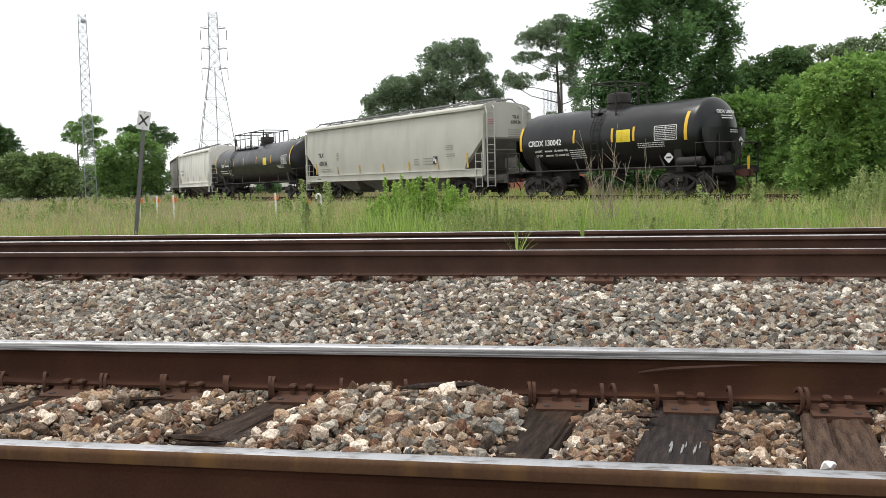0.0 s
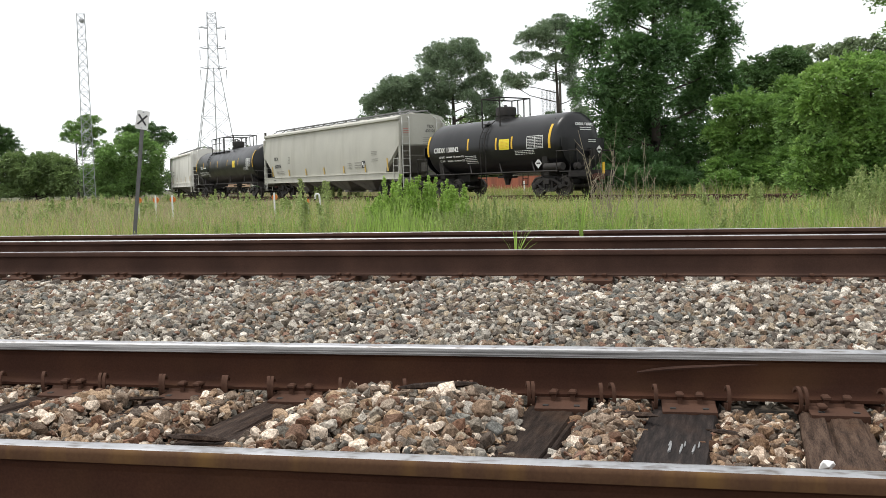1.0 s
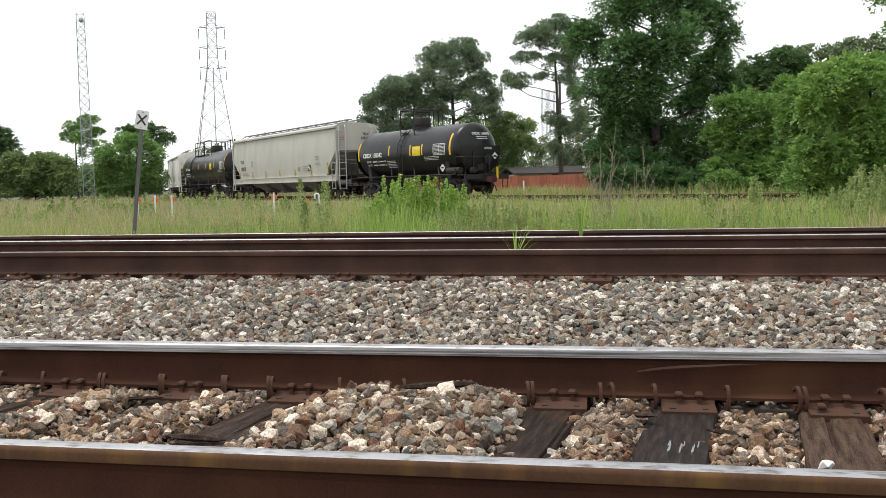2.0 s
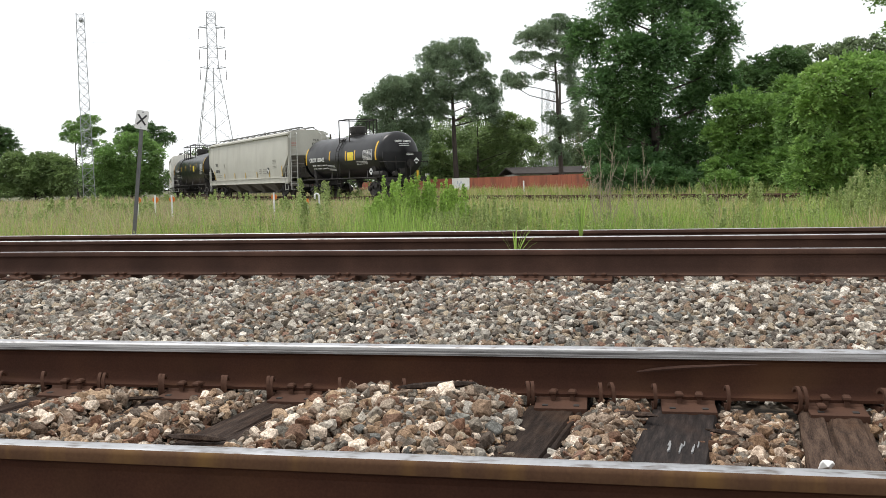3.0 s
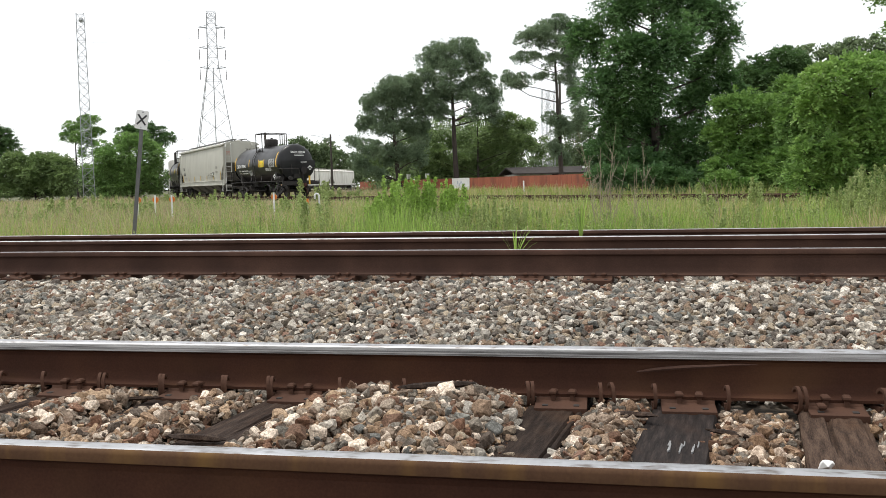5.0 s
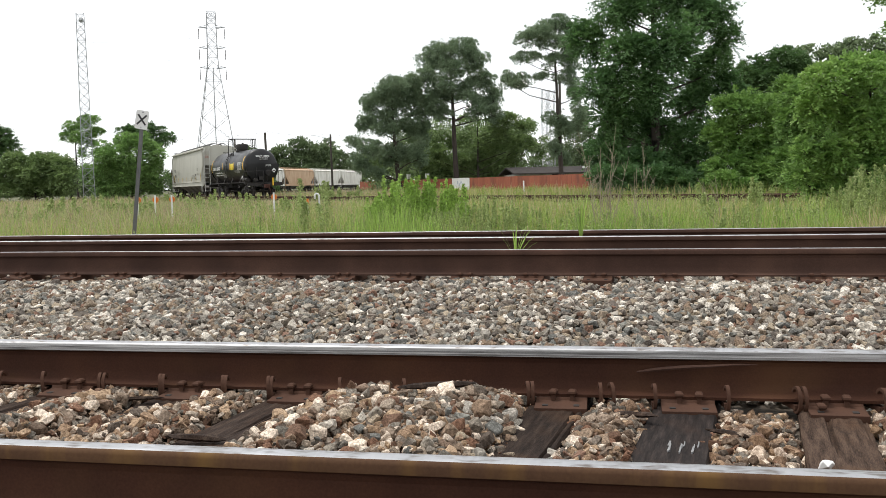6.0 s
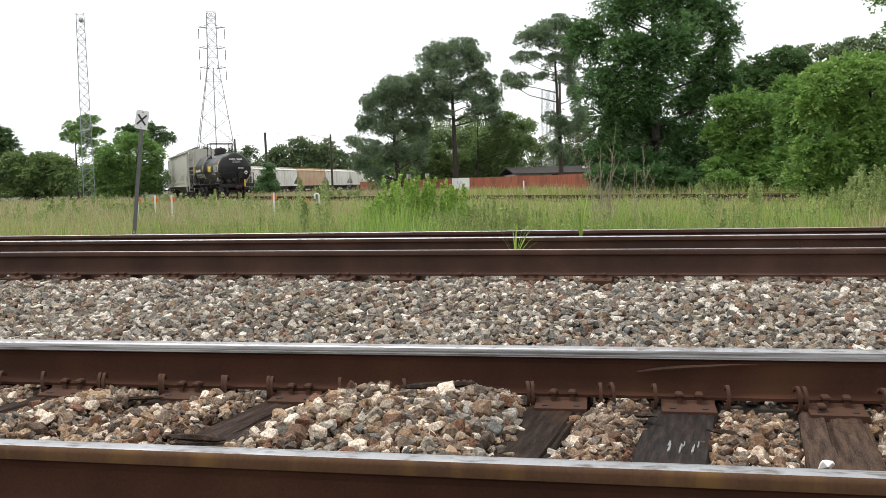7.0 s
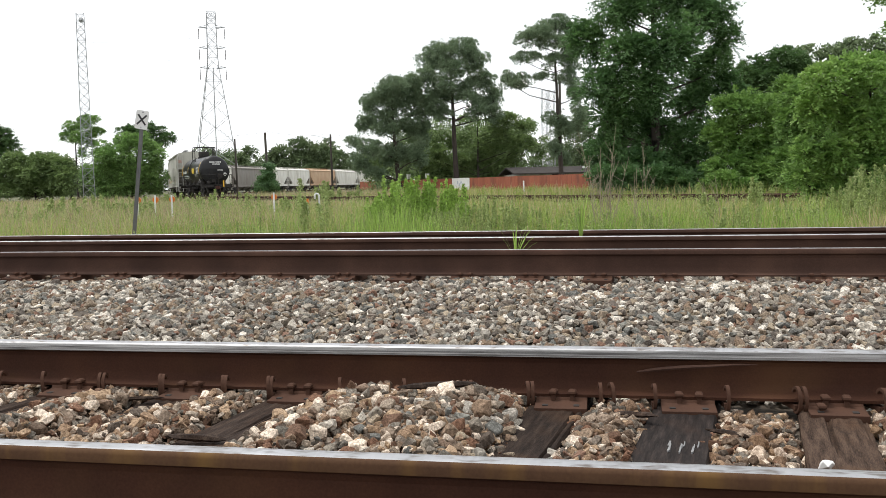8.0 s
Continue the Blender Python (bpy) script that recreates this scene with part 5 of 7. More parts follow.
grow_tree("broadleaf_tree", "mid-green thicket tree behind the bright bushes", 16.9, 36, 4.6,
          [(-1.0, -0.5, 3.7, 1.0, 1.2), (0.5, 0.4, 2.8, 1.0, 1.4), (-0.7, 0.1, 1.5, 1.0, 1.0), (0.3, -0.5, 1.1, 1.0, 0.9), (-2.3, 0.5, 4.3, 0.8, 0.6), (-2.9, 0.4, 3.3, 0.6, 0.7), (-2.9, 0.1, 1.6, 0.8, 0.8), (-1.8, 0.2, 2.9, 1, 1.2)],
          M_LEAF_MID, 5000, 0.36, 0.075, 12, 0.13, 18, "trees beside the field", fork=10, inner=0.25)
grow_tree("bush", "dark leafy undergrowth at the tall tree's foot", 10.6, 46, 1.4,
          [(-2.2, -0.5, 1.3, 1.0, 0.6), (-0.8, 0.4, 1.1, 1.2, 0.6), (0.6, 0.1, 1.2, 1.2, 0.7), (1.7, -0.5, 1.0, 1.1, 0.6), (3.1, 0.4, 1.2, 1.1, 0.8)],
          M_LEAF_DARK, 2400, 0.36, 0.075, 12, 0.06, 19, "undergrowth along the line", "bush", inner=0.3)
grow_tree("bush", "green leafy undergrowth along the line", 16.0, 43, 1.3,
          [(-2.3, -0.5, 0.9, 1.0, 0.5), (-0.7, 0.4, 1.0, 1.0, 0.7), (0.4, 0.1, 0.7, 0.9, 0.5), (1.2, -0.5, 0.9, 0.8, 0.6)],
          M_LEAF_MID, 1700, 0.36, 0.075, 12, 0.06, 20, "undergrowth along the line", "bush", inner=0.3)

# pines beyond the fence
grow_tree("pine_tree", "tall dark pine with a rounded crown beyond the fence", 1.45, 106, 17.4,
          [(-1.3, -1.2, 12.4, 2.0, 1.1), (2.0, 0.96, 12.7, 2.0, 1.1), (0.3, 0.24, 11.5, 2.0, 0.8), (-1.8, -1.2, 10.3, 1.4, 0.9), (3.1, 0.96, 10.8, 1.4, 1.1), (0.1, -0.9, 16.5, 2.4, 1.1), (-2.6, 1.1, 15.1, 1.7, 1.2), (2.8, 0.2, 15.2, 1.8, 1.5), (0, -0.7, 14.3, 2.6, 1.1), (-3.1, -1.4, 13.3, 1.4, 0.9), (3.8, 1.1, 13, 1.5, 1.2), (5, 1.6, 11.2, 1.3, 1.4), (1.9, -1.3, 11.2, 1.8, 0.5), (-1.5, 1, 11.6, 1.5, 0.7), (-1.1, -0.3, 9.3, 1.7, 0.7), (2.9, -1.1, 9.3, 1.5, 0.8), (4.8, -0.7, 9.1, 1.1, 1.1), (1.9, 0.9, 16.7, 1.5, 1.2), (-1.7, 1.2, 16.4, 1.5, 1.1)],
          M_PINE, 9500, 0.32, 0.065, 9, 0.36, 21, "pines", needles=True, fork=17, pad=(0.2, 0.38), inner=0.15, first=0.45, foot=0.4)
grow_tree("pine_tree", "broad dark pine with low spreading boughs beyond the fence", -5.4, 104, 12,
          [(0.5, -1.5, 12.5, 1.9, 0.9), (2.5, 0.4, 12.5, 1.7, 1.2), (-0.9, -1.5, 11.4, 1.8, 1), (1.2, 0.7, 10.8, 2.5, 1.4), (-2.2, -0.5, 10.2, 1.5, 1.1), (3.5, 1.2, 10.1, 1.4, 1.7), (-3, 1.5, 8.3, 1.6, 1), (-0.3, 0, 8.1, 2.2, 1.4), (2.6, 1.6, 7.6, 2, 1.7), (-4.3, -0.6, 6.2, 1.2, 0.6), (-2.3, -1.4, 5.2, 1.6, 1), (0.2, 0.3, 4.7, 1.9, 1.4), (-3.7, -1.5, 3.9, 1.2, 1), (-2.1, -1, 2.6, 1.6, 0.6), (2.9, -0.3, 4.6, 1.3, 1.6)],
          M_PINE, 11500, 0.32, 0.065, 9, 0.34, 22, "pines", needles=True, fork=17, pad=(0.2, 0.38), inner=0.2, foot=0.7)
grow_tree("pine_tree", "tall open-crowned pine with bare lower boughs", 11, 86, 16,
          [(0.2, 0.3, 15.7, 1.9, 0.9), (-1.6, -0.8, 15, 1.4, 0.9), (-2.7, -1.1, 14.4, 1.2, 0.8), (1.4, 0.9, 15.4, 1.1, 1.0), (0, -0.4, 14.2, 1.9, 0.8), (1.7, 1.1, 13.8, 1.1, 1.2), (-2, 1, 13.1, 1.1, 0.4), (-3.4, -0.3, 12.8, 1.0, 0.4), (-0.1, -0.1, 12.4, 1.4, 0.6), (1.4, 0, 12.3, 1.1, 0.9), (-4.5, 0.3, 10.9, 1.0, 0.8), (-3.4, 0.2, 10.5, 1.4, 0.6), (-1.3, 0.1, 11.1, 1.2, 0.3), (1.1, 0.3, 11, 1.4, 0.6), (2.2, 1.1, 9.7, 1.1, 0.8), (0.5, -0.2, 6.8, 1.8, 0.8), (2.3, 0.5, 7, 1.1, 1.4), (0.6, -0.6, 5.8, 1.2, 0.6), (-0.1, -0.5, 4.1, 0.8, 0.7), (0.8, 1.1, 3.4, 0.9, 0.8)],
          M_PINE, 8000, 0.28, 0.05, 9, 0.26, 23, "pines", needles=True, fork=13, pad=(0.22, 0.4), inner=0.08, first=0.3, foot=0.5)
grow_tree("broadleaf_tree", "olive-green leafy tree between the pines", 4.5, 110, 8.0,
          [(3.6, -1.5, 8.6, 1.5, 1.2), (5.8, 1.2, 7.9, 1.3, 1.1), (2.5, 0.3, 7.3, 2.1, 1.7), (4.8, -1.5, 5.7, 2.0, 1.7), (0.6, 1.2, 5.3, 1.8, 1.8), (3.0, 0.3, 3.6, 2.4, 1.1), (12.4, -1.5, 9.1, 1.2, 0.9), (-2.3, 1.2, 3.8, 2.2, 1.3), (-5.0, 0.3, 4.7, 1.6, 1.6)],
          M_LEAF_OLIVE, 4200, 0.5, 0.12, 10, 0.2, 29, "trees behind the fence", fork=10, inner=0.25)
make_tree("broadleaf_tree", "olive-green undergrowth tree beneath the pines", 7.8, 118, 10.4,
          far_lobes(26, 13, 5, 1.5, 10.2, 31, 1.9), M_LEAF_OLIVE, 161, 137, 0.55, 0.158, 0.25, 24, "trees behind the fence", core=0.6)
make_tree("broadleaf_tree", "olive-green undergrowth tree beneath the pines", -2.5, 116, 8.0,
          far_lobes(26, 15, 5, 1.2, 8.4, 32, 1.8), M_LEAF_OLIVE, 145, 137, 0.55, 0.158, 0.25, 25, "trees behind the fence", core=0.6)
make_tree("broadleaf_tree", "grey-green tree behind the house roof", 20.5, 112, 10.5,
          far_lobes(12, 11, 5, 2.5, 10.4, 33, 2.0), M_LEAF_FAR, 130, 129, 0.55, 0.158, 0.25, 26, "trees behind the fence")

make_tree("broadleaf_tree", "olive-green undergrowth tree beneath the pines", 2.6, 121, 11.0,
          far_lobes(26, 15, 5, 1.5, 10.6, 35, 1.9), M_LEAF_OLIVE, 280, 90, 0.45, 0.160, 0.25, 27, "trees behind the fence", core=0.7)

# trees and bushes across the meadow
grow_tree("bush", "large rounded green bush beside the curve", -35.5, 104, 5,
          [(-2.1, -0.8, 1.3, 1.8, 0.6), (1.0, 0.64, 1.3, 1.8, 0.6), (-2.8, -0.8, 5.5, 1.3, 1.4), (-5.3, 0.64, 3.3, 0.8, 1.4), (-0.0, 0.16, 6.9, 2.0, 0.9), (-0.9, -0.8, 5.3, 2.5, 1.8), (1.1, 0.64, 6.1, 2.2, 1.6), (2.9, 0.16, 5.2, 1.1, 1.3), (-2.8, -0.8, 3.7, 1.5, 1.8), (-0.4, 0.64, 3.2, 2.7, 2.0), (2.3, 0.16, 3.1, 1.6, 1.8), (-3.4, -0.8, 1.9, 1.3, 1.0), (2.8, 0.64, 1.9, 0.8, 0.9), (-0.1, 0.16, 1.6, 2.9, 0.8)],
          M_LEAF_BUSH, 5200, 0.42, 0.12, 10, 0.2, 41, "bushes across the meadow", "bush", fork=10, inner=0.25)
grow_tree("broadleaf_tree", "dark rounded tree behind the large bush", -43, 131, 9,
          [(-1.3, -0.8, 9.5, 2.0, 1.0), (0.8, 0.64, 9.9, 2.0, 1.0), (3.2, 0.16, 8.6, 1.5, 1.0), (-2.5, -0.8, 8.4, 1.1, 0.8), (0.2, 0.64, 8.4, 3.3, 1.2)],
          M_LEAF_DEEP, 1500, 0.5, 0.15, 10, 0.25, 42, "trees across the meadow", "tree", fork=10, inner=0.25)
grow_tree("bush", "low spreading olive bush at the meadow's edge", -43, 96, 3.6,
          [(-2.1, -0.8, 1.6, 2.4, 0.6), (0.5, 0.64, 1.4, 2.1, 0.5), (3.1, 0.16, 1.5, 1.4, 0.6), (-1.4, -0.8, 4.7, 1.9, 1.0), (0.7, 0.64, 4.8, 1.9, 0.8), (2.8, 0.16, 4.4, 1.3, 1.0), (-0.8, -0.8, 3.7, 2.5, 1.7), (1.3, 0.64, 3.9, 1.9, 1.3), (-2.5, 0.16, 2.6, 1.7, 1.3), (3.3, -0.8, 2.7, 1.5, 1.5), (-0.4, 0.64, 1.9, 3.4, 0.9), (3.8, 0.16, 3.4, 0.7, 0.8), (-4.1, -0.8, 3.8, 1.8, 1.8)],
          M_LEAF_OLIVE, 5000, 0.42, 0.12, 10, 0.15, 43, "bushes across the meadow", "bush", fork=10, inner=0.25)
grow_tree("broadleaf_tree", "slender open-crowned tree beside the mast", -47.3, 118, 10.4,
          [(1.7, -0.8, 10.4, 1.6, 0.9), (-0.5, 0.64, 9.8, 1.2, 0.7), (2.3, 0.16, 8.8, 1.2, 0.9), (0.8, -0.8, 8.1, 1.5, 0.7), (-1.2, 0.64, 8.6, 0.9, 0.6), (1.9, 0.16, 7.4, 0.9, 0.6), (1.1, -0.8, 6.3, 0.6, 0.6)],
          M_LEAF_BUSH, 1500, 0.42, 0.12, 10, 0.16, 44, "trees across the meadow", "tree", fork=10, inner=0.05)
grow_tree("broadleaf_tree", "dark green tree at the meadow's far edge", -63.6, 130, 8,
          [(1.6, -0.8, 9.8, 1.6, 1.3), (2.0, 0.64, 8.3, 1.5, 1.3), (-0.1, 0.16, 7.2, 2.3, 1.8), (-0.4, -0.8, 9.6, 1.9, 1.9)],
          M_LEAF_DEEP, 1500, 0.5, 0.15, 10, 0.25, 45, "trees across the meadow", "tree", fork=10, inner=0.25)
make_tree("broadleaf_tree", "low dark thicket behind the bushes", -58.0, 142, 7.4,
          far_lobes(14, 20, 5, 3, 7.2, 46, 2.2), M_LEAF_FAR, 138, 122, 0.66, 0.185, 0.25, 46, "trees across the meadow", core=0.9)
make_tree("bush", "vine-covered bush round a leaning pole", -22.2, 116, 5.0,
          [(0, 0, 1.8, 1.35, 1.2, 1.5), (0.1, 0, 3.4, 0.8, 0.8, 1.2), (-0.7, 0, 1.3, 1.0, 0.9, 0.9), (0.8, 0, 1.4, 0.9, 0.9, 1.1)],
          M_LEAF_DARK, 88, 122, 0.29, 0.112, 0.08, 47, "bushes across the meadow", "bush")
grow_tree("far_tree", "rounded grove beyond the curve with haze-tinted leaves", -41.0, 270, 12.0,
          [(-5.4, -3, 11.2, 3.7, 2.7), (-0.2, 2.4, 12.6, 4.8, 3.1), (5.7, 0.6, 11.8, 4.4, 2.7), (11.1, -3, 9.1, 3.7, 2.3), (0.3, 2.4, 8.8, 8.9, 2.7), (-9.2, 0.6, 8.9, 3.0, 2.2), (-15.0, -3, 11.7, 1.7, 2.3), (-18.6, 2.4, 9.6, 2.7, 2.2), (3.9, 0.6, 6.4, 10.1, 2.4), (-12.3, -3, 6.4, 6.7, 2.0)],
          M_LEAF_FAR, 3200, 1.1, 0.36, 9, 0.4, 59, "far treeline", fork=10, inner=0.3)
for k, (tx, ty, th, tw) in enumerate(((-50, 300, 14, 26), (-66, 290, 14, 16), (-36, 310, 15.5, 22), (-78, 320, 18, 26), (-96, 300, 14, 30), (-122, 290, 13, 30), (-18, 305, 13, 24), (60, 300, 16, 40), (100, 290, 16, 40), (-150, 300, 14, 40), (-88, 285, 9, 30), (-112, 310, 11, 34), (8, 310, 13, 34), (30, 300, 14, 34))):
    make_tree("far_tree", "distant tree in the far treeline with haze-tinted leaves", tx, ty, th, far_lobes(9, tw, 6, th * 0.35, th, 60 + k, 4.2), M_LEAF_FAR, 80, 70, 1.18, 0.46, 0.4, 60 + k, "far treeline", hollow=0.5, core=0.9)


# ---- meadow ----
def blades(x, y, h, w, rng, lean=0.35):
    """Two-segment grass blades as quads."""
    n = len(x)
    z = ground_z(x, y)
    a = rng.uniform(0, 2 * np.pi, n)
    side = np.stack([np.cos(a), np.sin(a), np.zeros(n)], 1) * (w / 2)[:, None]
    b = rng.uniform(0, 2 * np.pi, n)
    off = np.stack([np.cos(b), np.sin(b), np.zeros(n)], 1) * (h * rng.uniform(0.05, lean, n))[:, None]
    base = np.stack([x, y, z - 0.02], 1)
    up = np.zeros((n, 3))
    up[:, 2] = h
    mid = base + up * 0.55 + off * 0.35
    tip = base + up + off
    v = np.stack([base - side, base + side, mid + side * 0.8, mid - side * 0.8, tip + side * 0.15, tip - side * 0.15], 1).reshape(-1, 3)
    o = np.arange(n)[:, None] * 6
    f = np.concatenate([o + np.array([0, 1, 2, 3]), o + np.array([3, 2, 4, 5])], 0)
    return v, f


def near_side(x, y):
    """Whether places lie on the camera's side of the train's line."""
    best, side = np.full(x.shape, 1e9), np.zeros(x.shape, bool)
    for px, py in zip(PX[::4], PY[::4]):
        d = (x - px) ** 2 + (y - py) ** 2
        c = d < best
        best = np.where(c, d, best)
        side = np.where(c, x * x + y * y < px * px + py * py, side)
    return side


def make_meadow():
    rng = np.random.default_rng(8)
    n = 230000
    d = 10.0 * (11.0) ** rng.uniform(0, 1, n)
    a = np.radians(rng.uniform(-31, 31, n))
    x, y = d * np.sin(a), d * np.cos(a)
    n2 = x * math.sin(PSI_FAR) + y * math.cos(PSI_FAR)
    keep = (n2 > 10.7) & (path_gap(x, y) > 2.2)
    x, y, d, n2 = x[keep], y[keep], d[keep], n2[keep]
    patch = np.array([noise.noise((float(p) * 0.3, float(q) * 0.3, 3.0)) + 0.5 * noise.noise((float(p) * 1.1, float(q) * 1.1, 8.0)) for p, q in zip(x, y)])
    h = (0.4 + 0.28 * patch + rng.normal(0, 0.14, len(x))).clip(0.12, 1.1) * (0.6 + 0.4 * smooth01(10.7, 12.5, n2)) * np.where(near_side(x, y), 0.3 + 0.7 * smooth01(2.0, 10.0, path_gap(x, y)), 1.25)
    w = 0.005 + 0.00042 * d * rng.uniform(0.5, 1.4, len(x))
    v, f = blades(x, y, h, w, rng, 0.55)
    dry = (patch + rng.normal(0, 0.3, len(x)) > 0.12 - 0.25 * smooth01(2.0, -8.0, x)) & (rng.uniform(size=len(x)) < 0.25 + 0.65 * smooth01(2.0, -8.0, x) * smooth01(13, 20, d))
    both = np.concatenate([dry, dry])
    ob = new("dry_grass", np_mesh(v, f[both], [M_STRAW]))
    tagged(ob, "dry straw-coloured grass standing in the meadow", "grass", kind="stuff")
    f = f[~both]
    ob = new("meadow_grass", np_mesh(v, f, [M_GRASS]))
    tagged(ob, "tall unmown meadow grass, green and straw-coloured", "grass", kind="stuff")
    # rank upright grass in patches along the near edge
    m = 34000
    e = np.radians(rng.uniform(-31, 31, m))
    dd = rng.uniform(11.2, 18.5, m)
    gx, gy = dd * np.sin(e), dd * np.cos(e)
    lush = np.array([noise.noise((float(p) * 0.7, float(q) * 0.5, 21.0)) for p, q in zip(gx, gy)])
    n3 = gx * math.sin(PSI_FAR) + gy * math.cos(PSI_FAR)
    ok = (n3 > 11.1) & (lush + 0.4 * smooth01(-3.5, 0.5, gx) + rng.normal(0, 0.15, m) > 0.3)
    gx, gy, lush = gx[ok], gy[ok], lush[ok]
    bv, bf = blades(gx, gy, (0.38 + 0.5 * lush + rng.normal(0, 0.14, len(gx))).clip(0.25, 0.95), rng.uniform(0.006, 0.012, len(gx)), rng, 0.3)
    ob = new("rank_grass", np_mesh(bv, bf, [M_WEED]))
    tagged(ob, "rank upright green grass in patches along the meadow's edge", "grass", kind="stuff")
    # seed stalks with pale feathery heads
    m = rng.uniform(size=len(x)) < 0.035 * (d < 45)
    x, y, d, h = x[m], y[m], d[m], h[m] * 1.1 + 0.14
    v, f = blades(x, y, h, 0.003 + 0.0002 * d, rng, 0.25)
    tips = v.reshape(-1, 6, 3)[:, 4]
    k = 7
    t = rng.uniform(0, 0.3, (len(x), k))
    heads = tips[:, None, :] - t[:, :, None] * np.array([0, 0, 1]) * h[:, None, None] + rng.normal(0, 0.012, (len(x), k, 3)) * (1 + d[:, None, None] / 30)
    hv, hf = leaf_quads(heads.reshape(-1, 3), 0.0085, rng, 3.5)
    hv = (hv.reshape(-1, 4, 3) - heads.reshape(-1, 1, 3)) * (0.7 + np.repeat(d, k)[:, None, None] / 22) + heads.reshape(-1, 1, 3)
    ob = new("seed_grass", np_mesh(np.concatenate([v, hv.reshape(-1, 3)]), np.concatenate([f, hf + len(v)]), [M_GOLDEN]))
    tagged(ob, "pale feathery grass seed heads above the meadow", "grass", kind="stuff")


make_meadow()


def weed_plant(rng, h, leaves, leaf, spread):
    """Stem and leaf places for one tall weed at the origin."""
    t = 1 - rng.uniform(0.0, 0.85, leaves) ** 1.3
    lean = rng.normal(0, 0.08, 2)
    r = spread * (1.05 - t) ** 0.6 * rng.uniform(0.2, 1, leaves)
    a = rng.uniform(0, 2 * np.pi, leaves)
    p = np.stack([r * np.cos(a) + lean[0] * t * h, r * np.sin(a) + lean[1] * t * h, t * h], 1)
    stem = [(0, 0, 0), (lean[0] * h * 0.5, lean[1] * h * 0.5, h * 0.5), (lean[0] * h, lean[1] * h, h)]
    return p, stem


def make_weeds(name, label, cx, cy, rx, ry, count, h0, h1, mat, seed, leaf=0.022, leaves=150, spread=0.11, long=2.6, group="tall weeds"):
    rng = np.random.default_rng(seed)
    wd = thing(name, Matrix.Translation((cx, cy, gz(cx, cy))), label, "weeds", group)
    g, pts = Geo(), []
    for k in range(count):
        u, w = rng.uniform(-1, 1), rng.uniform(-1, 1)
        x, y = u * rx, w * ry
        h = (h0 + (h1 - h0) * rng.uniform()) * (1 - 0.35 * u * u)
        p, stem = weed_plant(rng, h, leaves, leaf, spread)
        o = Vector((x, y, -0.02))
        g.tube([Vector(s) + o for s in stem], [0.008, 0.006, 0.002], 4, caps=False)
        pts.append(p + np.array(o))
    tagged(part("stem_mass", g, mat, wd), kind="stuff")
    v, f = leaf_quads(np.concatenate(pts), leaf, rng, long)
    ob = new("foliage", np_mesh(v, f, [mat]))
    ob.parent = wd


make_weeds("weed_clump", "bright green leafy weeds in a dense clump by the track", -0.35, 15.0, 0.85, 0.5, 120, 0.85, 1.3, M_WEED, 81, leaf=0.021, leaves=210)
make_weeds("weed_clump", "bright green leafy weeds in a dense clump by the track", -0.78, 14.6, 0.2, 0.2, 14, 1.1, 1.45, M_WEED, 82, leaf=0.022, leaves=220)
make_weeds("weed_clump", "pale green weeds with feathery heads", 0.75, 13.8, 0.95, 0.5, 110, 0.5, 0.95, M_GOLDEN, 83, leaf=0.012, leaves=190, spread=0.06, long=3.2)
make_weeds("weed_clump", "pale green weeds with feathery heads", -0.5, 13.3, 1.0, 0.3, 110, 0.45, 0.82, M_GOLDEN, 84, leaf=0.012, leaves=190, spread=0.06, long=3.2)
make_weeds("tall_weed", "single tall pyramid-shaped weed with pale leaves", -2.17, 14.0, 0.05, 0.05, 3, 1.2, 1.32, M_GOLDEN, 85, leaves=460, spread=0.19, leaf=0.015, long=3.2)
make_weeds("tall_weed", "single tall pyramid-shaped weed with pale leaves", -1.79, 14.2, 0.05, 0.05, 3, 1.18, 1.28, M_GOLDEN, 86, leaves=430, spread=0.16, leaf=0.015, long=3.2)
make_weeds("tall_weed", "tall leafy weed above the grass", 4.15, 14.0, 0.12, 0.1, 5, 0.85, 1.1, M_GOLDEN, 87, leaves=160, spread=0.14)
for k in range(13):
    u = -7.4 + 1.12 * k
    q = far_track(u + 1.5, 11.9 + 0.5 * (k % 3), 0)
    make_weeds("weed_bank", "upright pale weeds with feathery tops along the track", q.x, q.y, 0.6, 0.4, 34, 0.35, 0.72 if k < 7 else 0.85, M_GOLDEN, 200 + k, leaf=0.0125, leaves=130, spread=0.055, long=3.2)
make_weeds("weed_clump", "low green weeds along the meadow's edge", 2.2, 12.6, 0.9, 0.3, 30, 0.45, 0.8, M_GOLDEN, 88, leaf=0.013, leaves=190, spread=0.07, long=3.2)
make_weeds("weed_clump", "tall rank grass and weeds at the thicket's foot", 6.9, 14.4, 0.75, 0.4, 110, 0.75, 1.3, M_GOLDEN, 89, leaf=0.012, long=5.5, leaves=110)
make_weeds("weed_clump", "low green weeds along the meadow's edge", 5.3, 14.2, 0.9, 0.4, 34, 0.5, 0.8, M_GOLDEN, 90, leaf=0.013, leaves=190, spread=0.07, long=3.2)
make_weeds("weed_clump", "low green weeds along the meadow's edge", -4.6, 15.6, 1.3, 0.5, 30, 0.4, 0.65, M_GOLDEN, 91, leaf=0.013, leaves=190, spread=0.07, long=3.2)

make_weeds("tall_weed", "tall leafy weed above the grass", 6.2, 18.0, 0.2, 0.15, 7, 0.9, 1.25, M_GOLDEN, 92, leaves=150, spread=0.16, leaf=0.028)
r_weed = random.Random(14)
